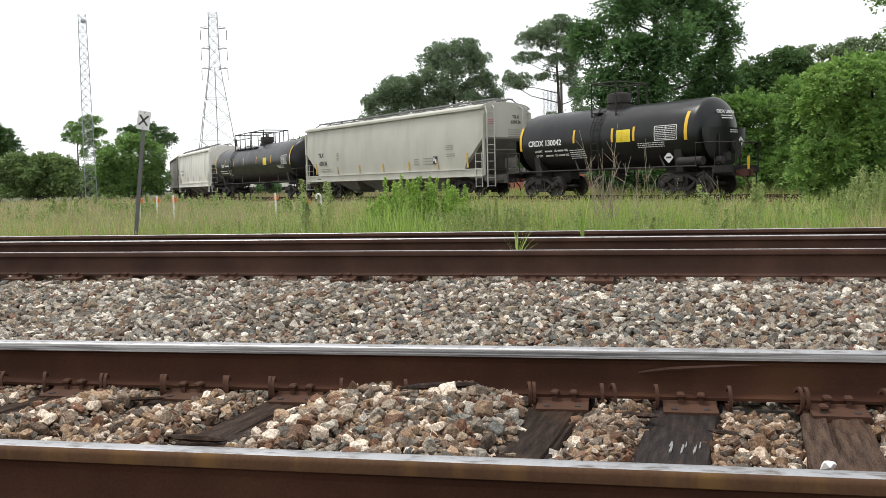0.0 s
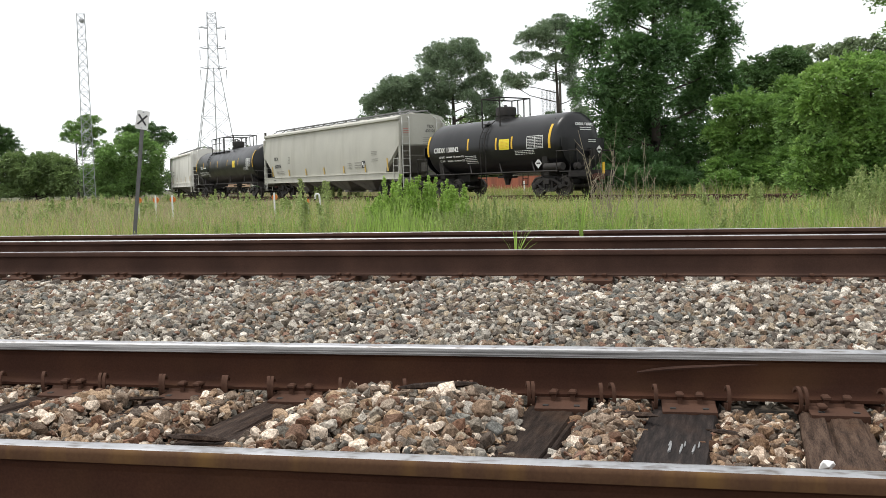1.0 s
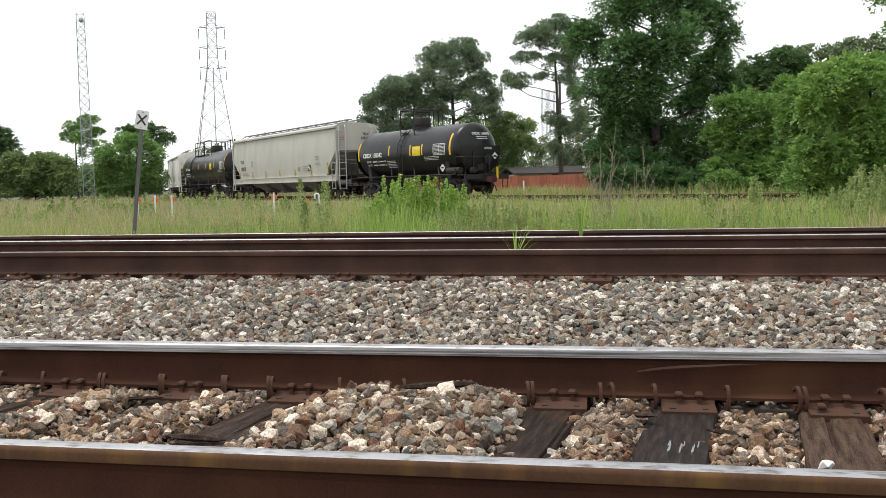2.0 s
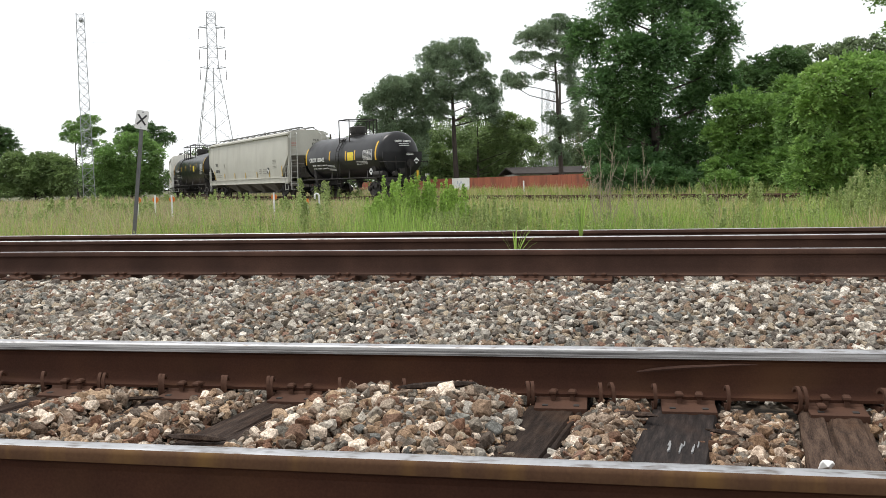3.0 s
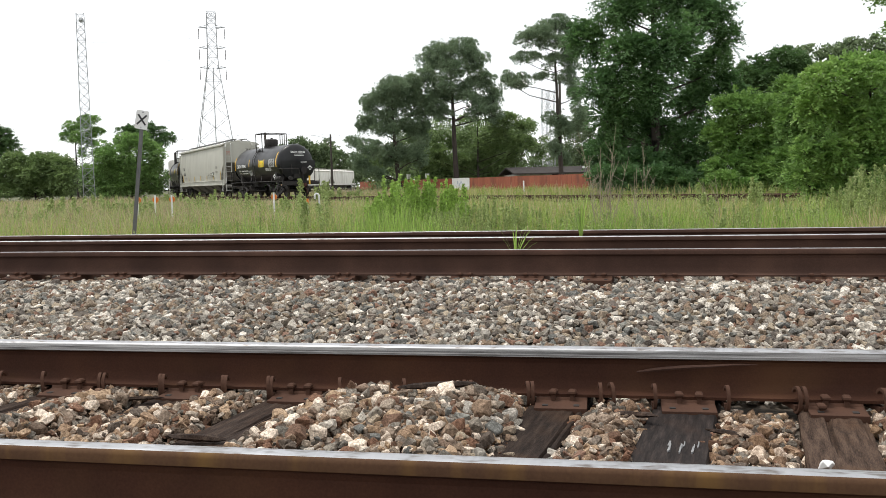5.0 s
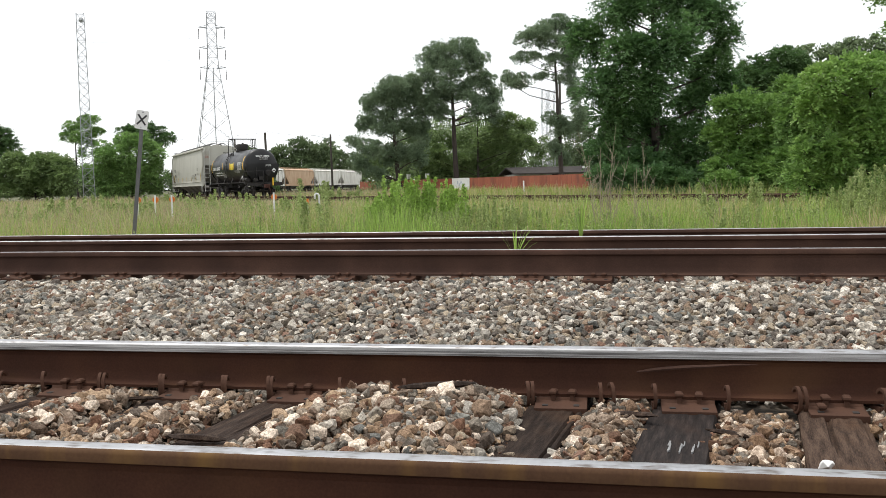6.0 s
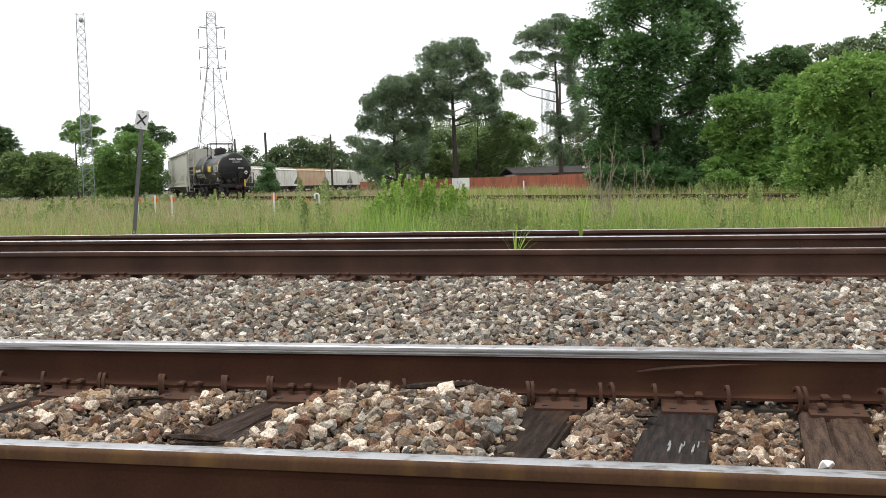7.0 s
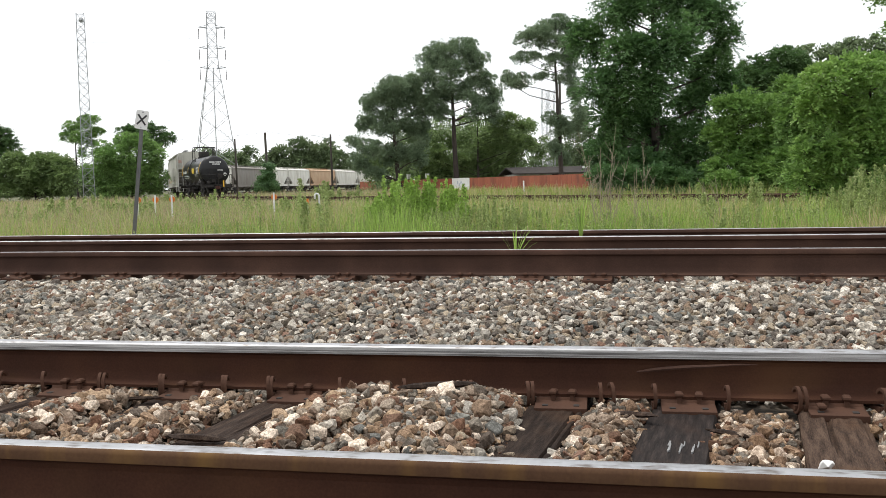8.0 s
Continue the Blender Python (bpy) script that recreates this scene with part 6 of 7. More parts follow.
for k in range(16):
    wy = r_weed.uniform(22, 62)
    wx = wy * (-0.47 + 0.38 * (k + r_weed.random()) / 16)
    make_weeds("meadow_weed", "taller green weeds standing above the meadow grass", wx, wy, 0.4 + wy * 0.012, 0.4, 12 + k % 5, 0.5, 0.85 + wy * 0.006, M_GOLDEN, 300 + k, leaf=0.016 + wy * 0.0009, leaves=60, spread=0.09 + wy * 0.002, group="weeds in the meadow")


def make_stalks(cx, cy, count, h, seed, lean):
    r = random.Random(seed)
    st = thing("dead_weed", Matrix.Translation((cx, cy, gz(cx, cy))), "dry pale branching weed stalk standing in the grass", "dead weed", "dead weeds")
    for k in range(count):
        g = Geo()
        a, l = r.uniform(0, 6.28), r.uniform(0.02, lean)
        hh = h * r.uniform(0.6, 1.0)
        tip = Vector((l * hh * math.cos(a), l * hh * math.sin(a) * 0.4, hh))
        base = Vector((r.uniform(-.06, .06), r.uniform(-.06, .06), 0))
        mid = base.lerp(tip, 0.5) + Vector((r.uniform(-.04, .04), 0, 0))
        g.tube([base, mid, tip], [0.006, 0.0045, 0.0025], 5)
        for j in range(6):
            p = base.lerp(tip, r.uniform(0.35, 0.9))
            g.tube([p, p + Vector((r.uniform(-.16, .16), r.uniform(-.1, .1), r.uniform(0.1, 0.3)))], [0.004, 0.002], 4)
        part("stalk", g, M_STALK, st)


make_stalks(2.45, 14.0, 8, 2.05, 5, 0.35)
make_stalks(2.65, 14.2, 6, 1.3, 6, 0.5)
make_stalks(3.05, 14.0, 3, 1.5, 7, 0.2)
make_stalks(3.3, 14.1, 2, 1.75, 8, 0.15)
make_stalks(4.35, 14.3, 2, 1.6, 9, 0.55)


def make_tuft(x, y, z, h, count, seed, label):
    r = random.Random(seed)
    tf = thing("grass_tuft", Matrix.Translation((x, y, z)), label, "grass tuft", "tufts between the rails")
    for k in range(count):
        g = Geo()
        a, l, hh = r.uniform(0, 6.28), r.uniform(0.02, 0.5 if seed == 1 else 0.14), h * r.uniform(0.6, 1)
        w = r.uniform(0.006, 0.012)
        d = Vector((math.cos(a), math.sin(a), 0))
        s = Vector((-d.y, d.x, 0)) * w
        vs = []
        for j in range(6):
            f = j / 5
            p = d * (l * hh * f * f * 1.3) + Vector((0, 0, hh * (f - 0.35 * l * f ** 3)))
            q = s * (1 - f) ** 0.6
            vs += [p - q, p + Vector((0, 0, 0.002)), p + q]
        fs = [(j * 3 + i, j * 3 + i + 1, j * 3 + i + 4, j * 3 + i + 3) for j in range(5) for i in (0, 1)]
        g.add(vs, fs)
        part("blade", g, M_WEED, tf)


make_tuft(0.57, 7.1, 0.12, 0.46, 15, 1, "bright green weed tuft between the rails")
make_tuft(1.27, 8.3, 0.12, 0.8, 12, 2, "tall green blades growing beside a rail")

# ---- masts, poles, fence, signs ----
# Steel grey lightened to imitate hazy sky bleeding over thin bars.
M_STEEL = material("haze_paled_galvanised_lattice", [(0.32, 0.33, 0.34), (0.42, 0.43, 0.44)], 2, 0.6, 0.2, bump=0.1)
M_WOODPOLE = material("weathered_pole_wood", [(0.05, 0.042, 0.036), (0.1, 0.085, 0.07)], 3, 0.9, bump=0.5, fine=30, stretch=(1, 1, 0.1))
M_FENCE = material("red_brown_fence_stain", [(0.26, 0.075, 0.04), (0.36, 0.115, 0.065)], 1.2, 0.8, bump=0.2, fine=20, rand=0.15, stretch=(1, 1, 0.3), grime=((0.13, 0.05, 0.035), 1.0, 0.6, (1, 1, 0.4)))
M_WHITE = material("white_plastic_post", [(0.68, 0.68, 0.66), (0.78, 0.78, 0.76)], 5, 0.5, bump=0.05)
M_ORANGE = material("orange_marker_cap", [(0.6, 0.16, 0.015), (0.7, 0.22, 0.03)], 5, 0.5, bump=0.05)
M_SIGN = material("white_sign_sheet", [(0.7, 0.7, 0.68), (0.8, 0.8, 0.78)], 6, 0.45, bump=0.03, grime=((0.5, 0.48, 0.42), 5, 0.4))
M_GREYPOST = material("dull_steel_post", [(0.09, 0.09, 0.09), (0.16, 0.16, 0.155)], 5, 0.6, 0.4, bump=0.2)
M_ROOF = material("grey_roof_shingles", [(0.045, 0.04, 0.038), (0.08, 0.072, 0.068)], 2, 0.95, bump=0.4, fine=15, stretch=(1, 1, 4), spec=0.1)
M_SIDING = material("pale_house_siding", [(0.45, 0.43, 0.38), (0.55, 0.52, 0.47)], 2, 0.8, bump=0.1)
M_WIRE = material("dark_wire", [(0.03, 0.03, 0.03), (0.05, 0.05, 0.05)], 5, 0.6, bump=0)


def lattice(tw, half_w, zs, bar):
    """Four legs through widths half_w at heights zs, with cross bracing on each face; each storey is one part."""
    corners = [(-1, -1), (1, -1), (1, 1), (-1, 1)]
    for i in range(len(zs) - 1):
        g = Geo()
        (z0, w0), (z1, w1) = (zs[i], half_w[i]), (zs[i + 1], half_w[i + 1])
        for k in range(4):
            a, b = corners[k], corners[(k + 1) % 4]
            p0, p1 = Vector((a[0] * w0, a[1] * w0, z0)), Vector((a[0] * w1, a[1] * w1, z1))
            q0, q1 = Vector((b[0] * w0, b[1] * w0, z0)), Vector((b[0] * w1, b[1] * w1, z1))
            g.bar(p0, p1, bar)
            g.bar(p0, q1, bar * 0.7)
            g.bar(q0, p1, bar * 0.7)
            g.bar(p1, q1, bar * 0.55)
        part("lattice_bay", g, M_STEEL, tw)


def make_power_tower(x, y, turn):
    tw = thing("power_pylon", pose(x, y, gz(x, y), 0, 0, turn), "tall grey steel lattice power pylon", "pylon")
    H = 42.2
    zs = [0, 6.5, 12.5, 18, 22.5, 26.5, 29.5, 32, 34.5, 37, 39.5, 41.0, H]
    ws = [5.6, 4.7, 3.85, 3.05, 2.35, 1.75, 1.3, 1.15, 1.1, 1.08, 1.05, 1.02, 1.0]
    lattice(tw, ws, zs, 0.105)
    g = Geo()
    g.tube([(0, 0, 0), (0, 0, 29.5)], 0.11, 6)
    part("centre_mast", g, M_STEEL, tw)
    for z in (29.3, 33.9, 38.6):
        for s in (-1, 1):
            g = Geo()
            g.bar((s * 0.9, -0.6, z), (s * 3.0, 0, z + 0.2), 0.13)
            g.bar((s * 0.9, 0.6, z), (s * 3.0, 0, z + 0.2), 0.13)
            g.bar((s * 0.9, 0, z + 0.7), (s * 3.0, 0, z + 0.2), 0.08)
            part("cross_arm", g, M_STEEL, tw)
        for s in (-1, 1):
            g = Geo()
            g.lathe([(z - 2.6 + 0.25 * k + 0.12 * j, 0.05 + 0.05 * (1 - j)) for k in range(10) for j in (0, 1)], "Z", 8, (s * 2.95, 0, 0))
            part("insulator", g, M_WOODPOLE, tw)
    return tw


make_power_tower(-52.7, 214, 12)


def make_radio_mast(x, y):
    tw = thing("lattice_mast", pose(x, y, gz(x, y), 0, 0, 20), "square grey steel lattice mast with a small dish", "mast")
    H = 20.5
    n = 22
    zs = [H * k / n for k in range(n + 1)]
    ws = [0.4 + 0.2 * (1 - z / H) for z in zs]
    lattice(tw, ws, zs, 0.046)
    g = Geo()
    g.lathe([(0, 0.05), (0.1, 0.2), (0.2, 0.27), (0.24, 0.27), (0.24, 0.24)], "Y", 20, (0.1, -0.3, H - 0.7))
    part("dish", g, M_STEEL, tw)


make_radio_mast(-38.85, 100)
for mx, my in ((24.6, 200), (23.0, 200)):
    tw = thing("lattice_mast", pose(mx, my, gz(mx, my), 0, 0, 10), "thin distant lattice mast behind the pines", "mast")
    lattice(tw, [0.55] * 13, [21.0 * k / 12 for k in range(13)], 0.06)


def make_pole(x, y, h, r, lean, label, mat=None):
    po = thing("utility_pole", pose(x, y, gz(x, y) - 0.2, 0, lean, 0), label, "utility pole", "poles along the line")
    g = Geo()
    g.tube([(0, 0, 0), (0, 0, h)], [r, r * 0.75], 12)
    part("shaft", g, mat or M_WOODPOLE, po, smooth=50)
    return po


make_pole(-22.3, 117, 8.4, 0.19, -1.5, "weathered wooden pole wrapped in vines")
p = make_pole(-13.2, 110, 7.6, 0.14, -0.5, "dark wooden pole with a curved lamp bracket")
g = Geo()
g.tube([(0, 0, 6.9), (-0.8, 0, 7.2), (-1.8, 0, 7.5), (-2.4, 0, 7.5)], 0.03, 6)
part("bracket", g, M_STEEL, p)
make_pole(-20.45, 91, 6.2, 0.11, -1.0, "short dark wooden pole beside the curve")
make_pole(13.6, 103, 13.0, 0.18, 0.0, "dark wooden pole behind the fence")
lp = make_pole(9.1, 111, 4.2, 0.06, 0, "white lamp post with a small lantern behind the fence", M_WHITE)
g = Geo()
g.lathe([(4.1, 0.06), (4.15, 0.24), (4.4, 0.26), (4.5, 0.1)], "Z", 12)
part("lantern", g, M_WHITE, lp)


def make_wires():
    for k, (a, b, sag) in enumerate((((-120, 214, 35.2), (-55.6, 214, 31.5), 2.0), ((-120, 214, 39.8), (-55.6, 214, 36.2), 2.0), ((-48, 120, 8), (-22.3, 117, 8.0), 0.6), ((-22.3, 117, 8.1), (-13.2, 110, 7.2), 0.3), ((-13.2, 110, 7.2), (9.1, 111, 4.2), 0.5), ((9.1, 111, 4.3), (13.6, 103, 6), 0.3), ((2, 114, 6.2), (13.6, 103, 7.2), 0.3))):
        g = Geo()
        a, b = Vector(a), Vector(b)
        g.tube([a.lerp(b, j / 12) - Vector((0, 0, sag * 4 * (j / 12) * (1 - j / 12))) for j in range(13)], 0.011, 4)
        w = new("overhead_wire", mesh_of(g, [M_WIRE]))
        tagged(w, "thin dark overhead wire strung between poles", "wire", "overhead wires")


make_wires()


def make_fence():
    a, b = Vector((13.2, 75.5, 0)), Vector((-11.4, 127, 0))
    d = b - a
    L = d.length
    n = 24
    fe = thing("board_fence", pose(a.x, a.y, -0.3, 0, 0, math.degrees(math.atan2(d.y, d.x))), "long red-brown stained vertical board fence", "fence")
    step = L / n
    r = random.Random(4)
    for k in range(n):
        g = Geo()
        m = 16
        bw = step / m
        for j in range(m):
            h = 1.66 + r.uniform(-0.015, 0.015)
            g.box((k * step + (j + 0.5) * bw, r.uniform(-0.008, 0.008), h / 2 + 0.05), (bw * 0.95, 0.022, h))
        g.box((k * step + step / 2, -0.04, 0.5), (step, 0.04, 0.09))
        g.box((k * step + step / 2, -0.04, 1.35), (step, 0.04, 0.09))
        tagged(part("panel", g, M_FENCE, fe), kind="stuff")
        g = Geo()
        g.box((k * step, -0.09, 0.8), (0.1, 0.1, 1.6))
        part("post", g, M_FENCE, fe)
    return a, d.normalized()


FENCE_A, FENCE_D = make_fence()


def on_fence(f, z):
    """The pose of a sheet on the fence's near face, f metres along it."""
    p = FENCE_A + FENCE_D * f
    n = Vector((-FENCE_D.y, FENCE_D.x, 0))
    if n.y > 0:
        n = -n
    return Matrix.Translation((p.x + n.x * 0.03, p.y + n.y * 0.03, z)) @ Matrix.Rotation(math.atan2(n.x, -n.y), 4, "Z")


M_PALEPRINT = material("faded_banner_print", [(0.4, 0.44, 0.52), (0.55, 0.57, 0.62)], 6, 0.7, bump=0)
g = Geo()
g.box((0, 0, 0), (4.2, 0.02, 1.35))
bn = new("banner", mesh_of(g, [M_SIGN]))
bn.matrix_basis = on_fence(25.7, 0.75)
tagged(bn, "white plastic banner hung on the board fence", "banner")
for k in range(4):
    g = Geo()
    g.box((-0.7 + 0.4 * k, -0.013, 0.2 - 0.25 * (k % 2)), (0.3, 0.004, 0.35), Matrix.Rotation(0.5 * k, 3, "Y"))
    part("banner_print", g, M_PALEPRINT, bn)
for f in (34.5, 40.0):
    g = Geo()
    g.lathe([(0, 0.2), (0.5, 0.26), (0.55, 0.26), (0.55, 0.22)], "Z", 12)
    bk = new("bucket", mesh_of(g, [M_SIGN], 40))
    bk.matrix_basis = on_fence(f, 1.55) @ pose(0, 0.06, 0)
    tagged(bk, "small white bucket on top of the fence", "bucket", "buckets")


def make_house():
    h = thing("house", pose(13.4, 104, gz(13.4, 104), 0, 0, 8), "low house with a grey shingle roof behind the fence", "house")
    g = Geo()
    g.box((0, 0, 0.97), (11.2, 7, 1.94))
    part("wall", g, M_SIDING, h)
    g = Geo()
    g.prism([(0, -4.1, 1.9), (0, 0, 2.62), (0, 4.1, 1.9), (0, 4.1, 2.05), (0, 0, 2.77), (0, -4.1, 2.05)], (-6.1, 0, 0), (6.1, 0, 0))
    part("roof", g, M_ROOF, h)
    g = Geo()
    g.box((2.9, -1.6, 2.6), (0.9, 0.4, 0.25))
    part("roof_vent", g, M_WHITE, h, bevel=0.03)
    g = Geo()
    g.box((-1, -3.55, 1.5), (1.4, 0.1, 1.1))
    part("window", g, M_BLACK, h)


make_house()
h2 = thing("house", pose(21.5, 92, gz(21.5, 92), 0, 0, -6), "house with a steep dark roof behind the tree", "house")
g = Geo()
g.box((0, 0, 1.5), (8, 7, 3.0))
part("wall", g, M_ROOF, h2)
g = Geo()
g.prism([(-4.6, 0, 2.9), (0, 0, 5.6), (4.6, 0, 2.9), (4.6, 0, 3.1), (0, 0, 5.85), (-4.6, 0, 3.1)], (0, -4, 0), (0, 4, 0))
part("roof", g, M_ROOF, h2)


def make_crossing_sign():
    x, y = -4.48, 13.0
    z = gz(x, y)
    sg = thing("trackside_sign", pose(x, y, z, 0, 6.6, 6), "white sign with a black cross on a leaning steel post", "sign")
    g = Geo()
    H = 1.9 - z
    g.prism([(-0.026, 0, 0), (-0.026, 0.022, 0), (-0.01, 0.022, 0), (-0.01, 0.036, 0), (0.01, 0.036, 0), (0.01, 0.022, 0), (0.026, 0.022, 0), (0.026, 0, 0)], (0, 0, -0.1), (0, 0, H))
    part("post", g, M_GREYPOST, sg)
    g = Geo()
    w, h, c = 0.09, 0.134, 0.022
    pts = []
    for cx, cz, a0 in ((w - c, h - c, 0), (-w + c, h - c, 90), (-w + c, -h + c, 180), (w - c, -h + c, 270)):
        pts += [(cx + c * math.cos(radians(a0 + t)), 0, cz + c * math.sin(radians(a0 + t))) for t in (0, 30, 60, 90)]
    g.prism(pts, (0, -0.012, 0), (0, -0.006, 0))
    pn = part("sign_panel", g, M_SIGN, sg, "white rounded rectangular sign sheet")
    pn.matrix_basis = pose(0, 0, H - 0.02, 0, 4, 0)
    g = Geo()
    for a in (50, -50):
        g.box((0, -0.015, 0), (0.025, 0.004, 0.185), Matrix.Rotation(radians(90 - a), 3, "Y"))
    part("cross_mark", g, M_INK, pn, "bold black cross")
    g = Geo()
    for zz in (-0.11, 0.11):
        g.lathe([(-0.02, 0.008), (-0.012, 0.012)], "Y", 8, (0, 0, zz))
    part("bolts", g, M_STEEL, pn)


make_crossing_sign()


def make_marker(x, y, h, cap, seed):
    mk = thing("marker_post", pose(x, y, gz(x, y), random.Random(seed).uniform(-2, 2), random.Random(seed + 9).uniform(-2, 2), 0), "slim white plastic marker post" + (" with an orange top" if cap else " with a bent-over top"), "marker post", "marker posts")
    g = Geo()
    if cap:
        g.tube([(0, 0, 0), (0, 0, h)], 0.026, 10)
        part("post", g, M_WHITE, mk, smooth=40)
        g = Geo()
        if cap == 1:
            g.lathe([(-0.02, 0.085), (0.02, 0.085)], "Y", 18, (0.0, 0.05, h - 0.13))
        else:
            g.lathe([(h - 0.16, 0.05), (h, 0.05)], "Z", 10)
        part("cap", g, M_ORANGE, mk)
    else:
        pts = [(0, 0, 0), (0, 0, h - 0.14)] + [(-0.06 + 0.06 * math.cos(radians(a)), 0, h - 0.14 + 0.08 * math.sin(radians(a))) for a in (20, 45, 70, 95, 120, 150, 180)] + [(-0.12, 0, h - 0.2)]
        g.tube(pts, 0.028, 10)
        part("vent_pipe", g, M_WHITE, mk, smooth=40)


for k, (mx, my, mh, cp) in enumerate(((-8.72, 26, 0.98, 1), (-8.24, 26, 0.98, 1), (-7.74, 26, 0.98, 1), (-4.82, 26, 0.98, 1), (-3.86, 26, 0.78, 2), (-3.5, 26, 0.98, 0))):
    make_marker(mx, my, mh, cp, k)

wp = thing("marker_post", pose(5.66, 62, gz(5.66, 62), 0, -2, 0), "stout white post standing before the board fence", "marker post", "marker posts")
g = Geo()
g.lathe([(0, 0.045), (1.15, 0.045), (1.2, 0.02)], "Z", 12)
part("post", g, M_WHITE, wp, smooth=40)

# ---- ballast ----


def stone_shapes(n, rng, cuts=2, flat=1.0):
    """Angular broken stones: skewed blocks with some corners knocked off, as (vertices, triangles)."""
    out = []
    for _ in range(n):
        c = np.array([(a, b, d) for a in (-1, 1) for b in (-1, 1) for d in (-1, 1)], float)
        c = c * (1 - rng.uniform(0.0, 0.45, (8, 1))) + rng.normal(0, 0.1, (8, 3))
        pts = [np.array(p) for p in c]
        for k in rng.choice(8, cuts, replace=False):
            p = c[k]
            pts[k] = p * 0.45
            for ax in range(3):
                q = p.copy()
                q[ax] *= rng.uniform(-0.1, 0.6)
                pts.append(q)
        p = np.array(pts) * np.array([1.0, rng.uniform(0.62, 0.95), rng.uniform(0.42, 0.8) * flat])
        bm = bmesh.new()
        vs = [bm.verts.new(q) for q in p]
        res = bmesh.ops.convex_hull(bm, input=vs)
        bmesh.ops.delete(bm, geom=list({e for e in res["geom_interior"] + res["geom_unused"] if isinstance(e, bmesh.types.BMVert)}), context="VERTS")
        bmesh.ops.triangulate(bm, faces=bm.faces)
        bmesh.ops.recalc_face_normals(bm, faces=bm.faces)
        bm.verts.index_update()
        out.append((np.array([v.co[:] for v in bm.verts]), np.array([[v.index for v in f.verts] for f in bm.faces])))
        bm.free()
    return out


def worn(shapes):
    """The same stones with their edges and corners rubbed round."""
    out = []
    for sv, sf in shapes:
        bm = bmesh.new()
        vs = [bm.verts.new(q) for q in sv]
        for t in sf:
            bm.faces.new([vs[i] for i in t])
        bmesh.ops.dissolve_limit(bm, angle_limit=radians(8), verts=bm.verts[:], edges=bm.edges[:])
        bmesh.ops.bevel(bm, geom=bm.edges[:], offset=0.12, segments=1, affect="EDGES", profile=0.6, clamp_overlap=True)
        bmesh.ops.triangulate(bm, faces=bm.faces)
        bmesh.ops.recalc_face_normals(bm, faces=bm.faces)
        bm.verts.index_update()
        out.append((np.array([v.co[:] for v in bm.verts]), np.array([[v.index for v in f.verts] for f in bm.faces])))
        bm.free()
    return out


def turns(n, rng, tilt=0.6):
    """Random rotation matrices: any heading, with some tilt."""
    a = rng.uniform(0, 2 * np.pi, n)
    ax = rng.normal(0, tilt, n)
    ay = rng.normal(0, tilt, n)
    ca, sa, cx, sx, cy, sy = np.cos(a), np.sin(a), np.cos(ax), np.sin(ax), np.cos(ay), np.sin(ay)
    o, z = np.ones(n), np.zeros(n)
    rz = np.stack([ca, -sa, z, sa, ca, z, z, z, o], 1).reshape(-1, 3, 3)
    rx = np.stack([o, z, z, z, cx, -sx, z, sx, cx], 1).reshape(-1, 3, 3)
    ry = np.stack([cy, z, sy, z, o, z, -sy, z, cy], 1).reshape(-1, 3, 3)
    return rz @ rx @ ry


def stones_mesh(P, size, shapes, rng, tilt=0.6, mat=None):
    R = turns(len(P), rng, tilt)
    k = rng.integers(0, len(shapes), len(P))
    V, F, o = [], [], 0
    for j, (sv, sf) in enumerate(shapes):
        i = np.nonzero(k == j)[0]
        if not len(i):
            continue
        v = np.einsum("nij,vj->nvi", R[i], sv) * size[i][:, None, None] + P[i][:, None, :]
        V.append(v.reshape(-1, 3))
        F.append((o + np.arange(len(i))[:, None, None] * len(sv) + sf[None]).reshape(-1, 3))
        o += len(i) * len(sv)
    return np_mesh(np.concatenate(V), np.concatenate(F), [mat or M_STONE])


def scatter(u0, u1, n0, n1, gap, rng):
    """Jittered places on a staggered grid."""
    us, ns = np.arange(u0, u1, gap), np.arange(n0, n1, gap * 0.87)
    U, N = np.meshgrid(us, ns)
    U = U + (np.arange(len(ns))[:, None] % 2) * gap / 2
    U, N = U.ravel(), N.ravel()
    return U + rng.uniform(-0.42, 0.42, len(U)) * gap, N + rng.uniform(-0.42, 0.42, len(U)) * gap


def to_world(u, n, psi):
    return u * math.cos(psi) + n * math.sin(psi), -u * math.sin(psi) + n * math.cos(psi)


rng_s = np.random.default_rng(17)
SH_MID = stone_shapes(60, rng_s, 4)
SH_FINE = worn(stone_shapes(48, rng_s, 6))


def crib_height(u, n):
    """Ballast level between the near rails: heaps in the cribs, bare tie tops."""
    z = np.full(u.shape, -0.075)
    t = np.array(near_ties)
    gap = np.abs((u + (N_RAIL_1 + GAUGE - n) * SKEW)[:, None] - t[None]).min(1)
    incrib = smooth01(0.085, 0.17, gap)
    z = z + 0.05 * incrib
    # the big heap covers two ties
    z = z + 0.088 * np.exp(-((u + 0.79) / 0.36) ** 2) * np.exp(-((n - 3.05) / 0.45) ** 2) + 0.045 * np.exp(-((u + 0.8) / 0.3) ** 2) * smooth01(2.9, 3.4, n)
    z = z + 0.05 * np.exp(-((u + 1.95) / 0.36) ** 4) * np.exp(-((n - 2.95) / 0.35) ** 2)
    z = z - 0.014 * smooth01(3.05, 3.45, n) * (u > -0.36)
    z = z + 0.012 * np.exp(-((u + 0.0) / 0.12) ** 2) - 0.02 * np.exp(-((u - 0.5) / 0.15) ** 4)
    return z


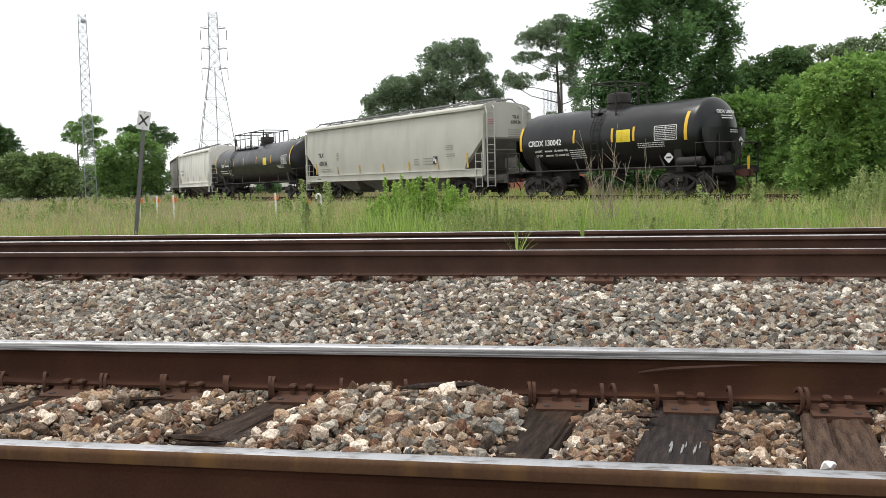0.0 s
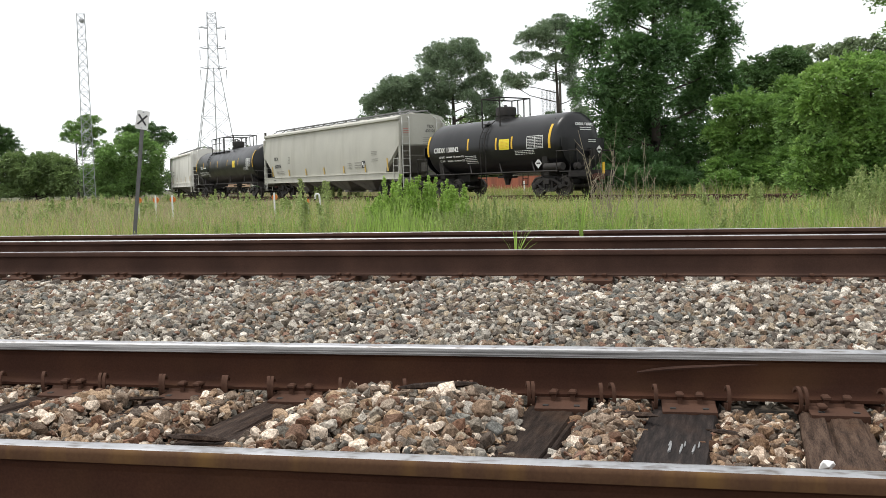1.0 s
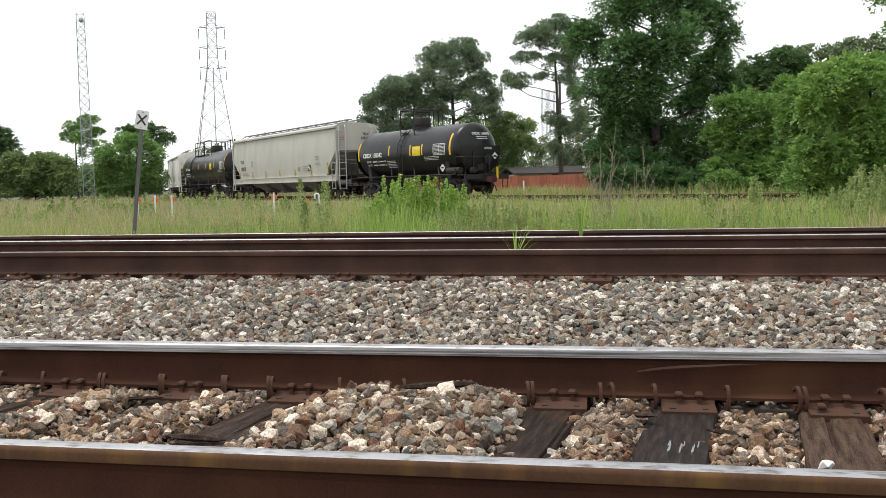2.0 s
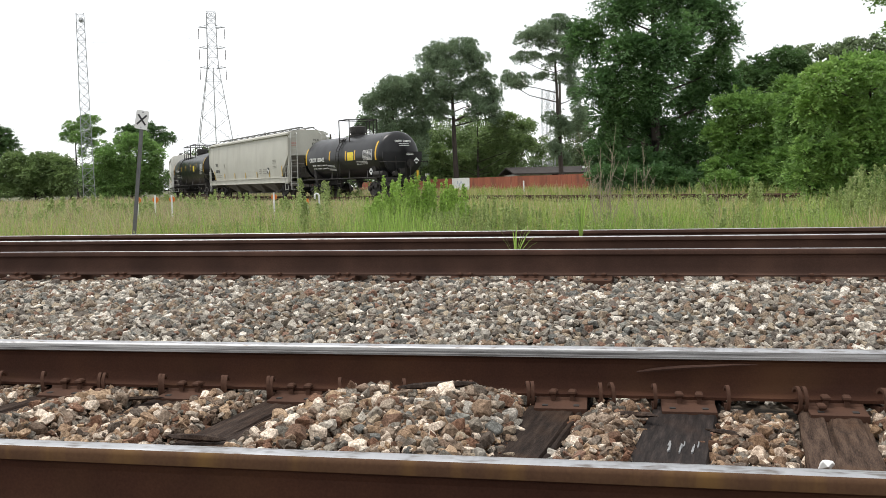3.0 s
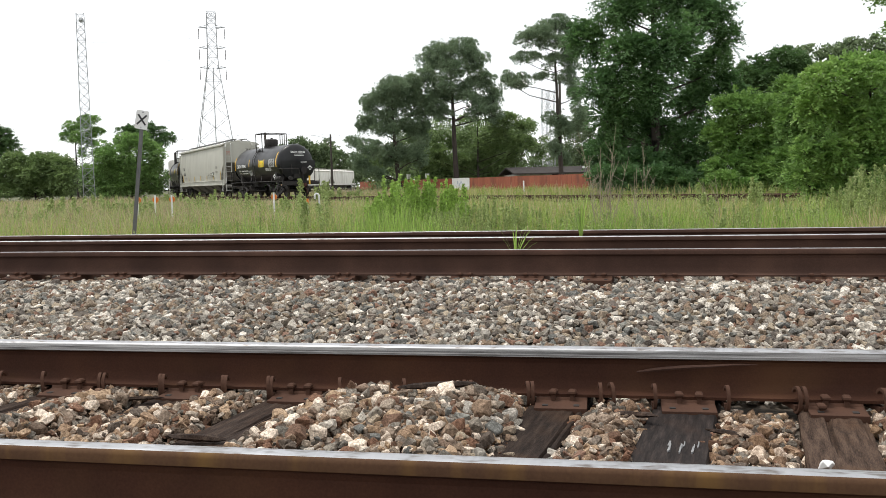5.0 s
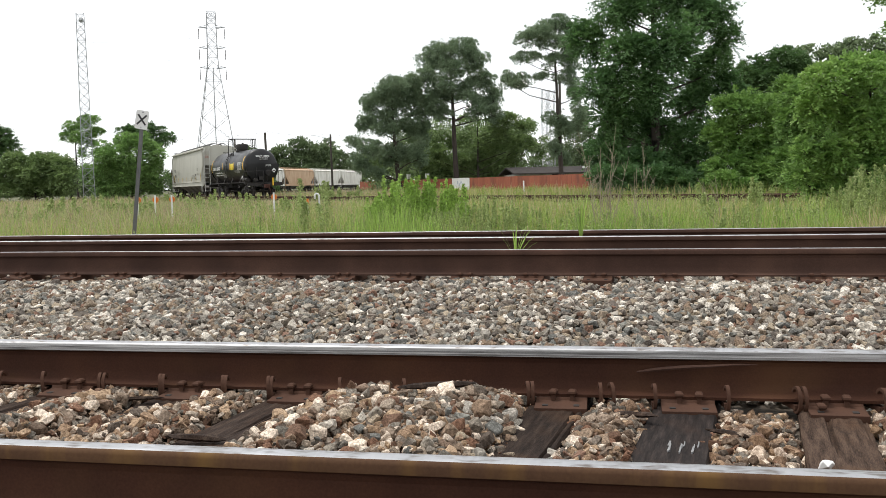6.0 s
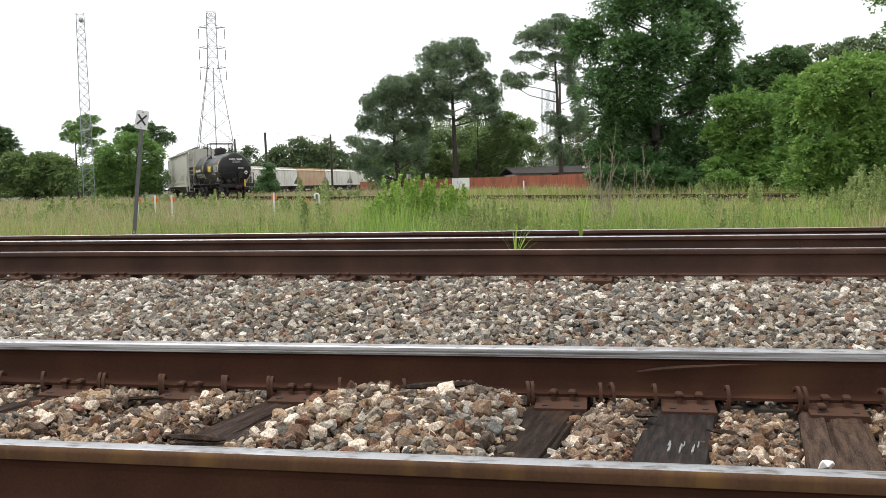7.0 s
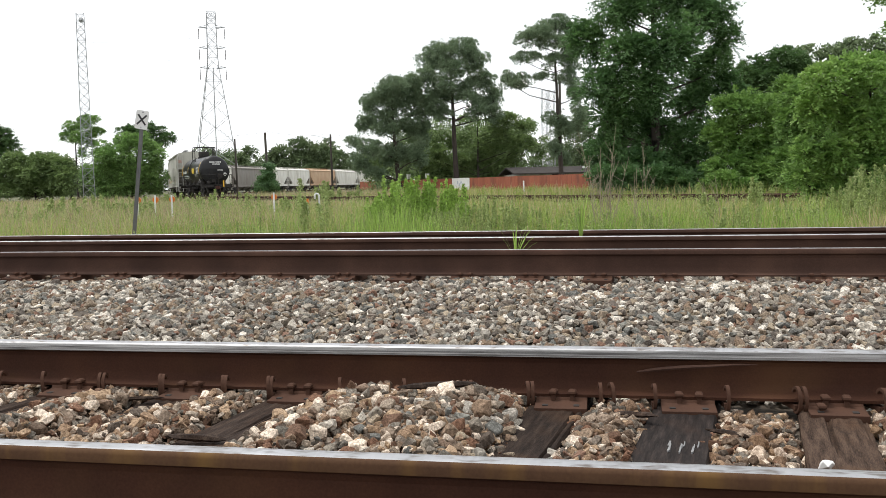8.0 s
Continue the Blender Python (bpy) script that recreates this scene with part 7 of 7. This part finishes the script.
def on_bare_tie(u, n):
    t = np.array(near_ties)
    gap = np.abs((u + (N_RAIL_1 + GAUGE - n) * SKEW)[:, None] - t[None]).min(1)
    heap = (np.abs(u + 0.78) < 0.4) | ((np.abs(u + 1.93) < 0.3) & (n < 3.28))
    return (gap < 0.105 + 0.03 * np.sin(n * 9 + u * 5)) & ~heap


def make_ballast():
    # deep layer and top layer in the near cribs
    u, n = scatter(-3.4, 2.2, 2.24, 3.58, 0.042, rng_s)
    keep = ~on_bare_tie(u, n)
    u, n = u[keep], n[keep]
    x, y = to_world(u, n, PSI_NEAR)
    size = rng_s.uniform(0.02, 0.034, len(u))
    z = crib_height(u, n) - 0.012 + rng_s.uniform(-0.012, 0.008, len(u))
    ob = new("ballast_bed", stones_mesh(np.stack([x, y, z], 1), size, SH_MID, rng_s, mat=M_STONE_DUSTY))
    tagged(ob, "crushed grey and tan ballast stones between the ties", "ballast", kind="stuff")
    u, n = scatter(-2.9, 1.5, 2.26, 3.56, 0.03, rng_s)
    keep = ~on_bare_tie(u, n)
    u, n = u[keep], n[keep]
    x, y = to_world(u, n, PSI_NEAR)
    z = crib_height(u, n) + 0.006 + rng_s.uniform(-0.008, 0.012, len(u))
    ob = new("ballast_chips", stones_mesh(np.stack([x, y, z], 1), rng_s.uniform(0.009, 0.02, len(u)), SH_MID, rng_s, mat=M_STONE_DUSTY))
    tagged(ob, "small broken stone chips in the gaps of the ballast", "ballast", kind="stuff")
    u, n = scatter(-2.7, 1.3, 2.26, 3.47, 0.05, rng_s)
    keep = ~on_bare_tie(u, n) & (rng_s.uniform(size=len(u)) < 0.86)
    u, n = u[keep], n[keep]
    x, y = to_world(u, n, PSI_NEAR)
    big = rng_s.uniform(size=len(u))
    size = 0.015 + 0.019 * big ** 2.0 + 0.003 * (np.abs(u + 0.8) < 0.4)
    z = crib_height(u, n) + size * 0.55 + rng_s.uniform(-0.006, 0.012, len(u))
    pick = np.argsort(np.abs(u + 0.55) + 0.6 * np.abs(n - 2.85))
    near, rest = pick[:300], pick[300:]
    P = np.stack([x, y, z], 1)
    for stained in (False, True):
        i = rest[(u[rest] > -0.3) == stained]
        ob = new("ballast_top", stones_mesh(P[i], size[i], SH_FINE, rng_s, mat=M_STONE_RUSTY if stained else M_STONE_DUSTY))
        tagged(ob, "rust-stained brown ballast stones between the ties" if stained else "loose angular ballast stones lying on the bed", "ballast", kind="stuff")
    heap = thing("ballast_heap", Matrix(), "heap of large pale angular ballast stones between the rails", "ballast heap")
    mes = []
    for k, (sv, sf) in enumerate(SH_FINE):
        mes.append(np_mesh(sv * 0.03, sf, [M_STONE_DUSTY if k % 2 else M_STONE]))
    R = turns(300, rng_s, 0.6)
    for k, i in enumerate(near):
        m = Matrix.Translation(P[i]) @ Matrix([list(r) for r in R[k]]).to_4x4() @ Matrix.Scale(float(size[i]) / 0.03, 4)
        child("stone", mes[k % len(mes)], heap, m)
    # the shoulder between the tracks
    u, n = scatter(-4.8, 4.2, 3.72, 6.55, 0.034, rng_s)
    x, y = to_world(u, n, PSI_NEAR)
    n2 = x * math.sin(PSI_FAR) + y * math.cos(PSI_FAR)
    keep = (n2 < 6.4) & (np.abs(x) < 0.58 * y + 1.2)
    u, n, x, y = u[keep], n[keep], x[keep], y[keep]
    size = rng_s.uniform(0.0145, 0.029, len(u)) * (1 + 0.4 * (rng_s.uniform(size=len(u)) > 0.9))
    z = ground_z(x, y) + 0.012 + rng_s.uniform(-0.012, 0.022, len(u))
    z -= 0.012 * smooth01(6.1, 6.28, n2[keep])
    z += 0.012 * np.sin(x * 5.1 + 2 * y) + 0.012 * np.cos(y * 4 - x * 2)
    ob = new("ballast_shoulder", stones_mesh(np.stack([x, y, z], 1), size, SH_MID, rng_s))
    tagged(ob, "crushed grey stone ballast shoulder between two tracks", "ballast", kind="stuff")
    # the near shoulder and the cribs farther along
    u, n = scatter(-9, 9, 0.7, 4.2, 0.075, rng_s)
    t = np.array(near_ties)
    bare = (np.abs((u + (N_RAIL_1 + GAUGE - n) * SKEW)[:, None] - t[None]).min(1) < 0.13) & (n > 1.55)
    rail = (np.abs(n - N_RAIL_1) < 0.1) | (np.abs(n - N_RAIL_1 - GAUGE) < 0.1)
    done = (u > -3.4) & (u < 2.2) & (n > 2.15)
    m = ~bare & ~rail & ~done
    x, y = to_world(u[m], n[m], PSI_NEAR)
    z = ground_z(x, y) + 0.01 + rng_s.uniform(-0.01, 0.02, len(x))
    ob = new("ballast_verge", stones_mesh(np.stack([x, y, z], 1), rng_s.uniform(0.024, 0.042, len(x)), SH_MID, rng_s))
    tagged(ob, "crushed stone ballast along the near track", "ballast", kind="stuff")
    # between and beyond the far rails
    u, n = scatter(-9, 8, 6.2, 11.6, 0.075, rng_s)
    keep = np.abs(n - N_RAIL_3) > 0.1
    u, n = u[keep], n[keep]
    x, y = to_world(u, n, PSI_FAR)
    keep = np.abs(x) < 0.6 * y + 0.4
    x, y = x[keep], y[keep]
    size = rng_s.uniform(0.022, 0.04, len(x))
    z = ground_z(x, y) + rng_s.uniform(-0.01, 0.015, len(x))
    ob = new("ballast_far", stones_mesh(np.stack([x, y, z], 1), size, SH_MID, rng_s))
    tagged(ob, "crushed grey ballast under the farther tracks", "ballast", kind="stuff")


make_ballast()


def make_loose_bits():
    """The white stone, splinters of wood and the pale paint on one tie."""
    p = near_track(0.565, 2.77, 0.02)
    ob = new("white_stone", np_mesh(SH_FINE[7][0] * np.array([0.03, 0.024, 0.03]), SH_FINE[7][1], [M_SIGN]))
    ob.matrix_basis = pose(p.x, p.y, 0.0, 10, 0, 40)
    tagged(ob, "chalky white stone lying on a weathered tie", "stone")
    for k, (u, n, l, w, rot, z) in enumerate(((0.67, 2.72, 0.26, 0.035, 4, -0.01), (-1.47, 2.84, 0.2, 0.05, 12, -0.005), (-0.72, 3.33, 0.3, 0.045, 3, 0.085), (0.02, 3.3, 0.17, 0.04, -28, 0.0), (0.33, 3.12, 0.15, 0.035, -12, -0.01), (-2.0, 3.36, 0.22, 0.035, 8, -0.005))):
        r = random.Random(k)
        g = Geo()
        vs = []
        for j in range(7):
            f = j / 6
            for a in range(6):
                t = a * math.pi / 3
                s = (1 - abs(2 * f - 1) ** 4 * 0.75) * r.uniform(0.75, 1.1)
                vs.append(((f - 0.5) * l + r.uniform(-0.008, 0.008), math.cos(t) * w / 2 * s, math.sin(t) * w * 0.28 * s))
        fs = [(j * 6 + a, j * 6 + (a + 1) % 6, (j + 1) * 6 + (a + 1) % 6, (j + 1) * 6 + a) for j in range(6) for a in range(6)]
        g.add(vs, fs + [(5, 4, 3, 2, 1, 0), tuple(range(36, 42))])
        p = near_track(u, n, z)
        ob = new("wood_splinter", mesh_of(g, [M_TIE]))
        ob.matrix_basis = pose(p.x, p.y, p.z, r.uniform(-8, 8), r.uniform(-6, 6), rot - 11)
        tagged(ob, "splintered piece of dark tie wood on the ballast", "wood splinter", "wood splinters")


def make_web_strip():
    g = Geo()
    pts = [near_track(0.03 + 0.45 * k / 8, N_RAIL_1 + GAUGE - 0.045 + 0.01 * math.sin(k), 0.098 + 0.034 * math.sin(k / 8 * 1.7)) for k in range(9)]
    g.tube(pts, [0.003, 0.007, 0.008, 0.008, 0.007, 0.006, 0.005, 0.004, 0.002], 6)
    ob = new("wood_strip", mesh_of(g, [M_RUST_OLD], 40))
    tagged(ob, "thin bent strip of wood lodged against the rail", "wood strip")


make_loose_bits()
make_web_strip()


def make_paint_mark():
    """Worn white paint strokes on one tie."""
    r = random.Random(8)
    p = near_track(0.165, 2.99, -0.0265)
    mark = thing("paint_mark", pose(p.x, p.y, p.z, 0, 0, -18), "worn white paint strokes on a dark tie", "paint mark")
    for k in range(9):
        g = Geo()
        x, y, w, h = -0.036 + 0.05 * (k % 3) * 0.8 + r.uniform(-0.008, 0.008), 0.045 - 0.035 * (k // 3), r.uniform(0.0025, 0.005), r.uniform(0.05, 0.08)
        g.prism([(x - w, y - h / 2, 0), (x - w * 0.2, y - h * 0.6, 0), (x + w, y - h * 0.3, 0), (x + w * 0.7, y + h * 0.4, 0), (x - w * 0.3, y + h / 2, 0)], (0, 0, -0.004), (0, 0, 0.001 + 0.0006 * k))
        part("stroke", g, M_GALV, mark)


make_paint_mark()


def motions():
    """The train rolls away round the curve at a steady pace; its wheels turn."""
    for car, s_mid, ty in CARS:
        rows = []
        for k in range(41):
            t = k * 0.2
            s = s_mid + TRAIN_V * t
            a, b = on_path(s - ty), on_path(s + ty)
            d = b - a
            rows.append((t, pose((a.x + b.x) / 2, (a.y + b.y) / 2, Z_TRAIN, 0, 0, math.degrees(math.atan2(-d.x, d.y)))))
        walk(car, rows)
    rate = math.degrees(TRAIN_V / 0.457)
    for ws, y in WHEELS[:16]:
        rows = []
        for k in range(121):
            t = k / 15
            rows.append((t, pose(0, y, 0.457, -rate * t, 0, 0)))
        walk(ws, rows)


motions()
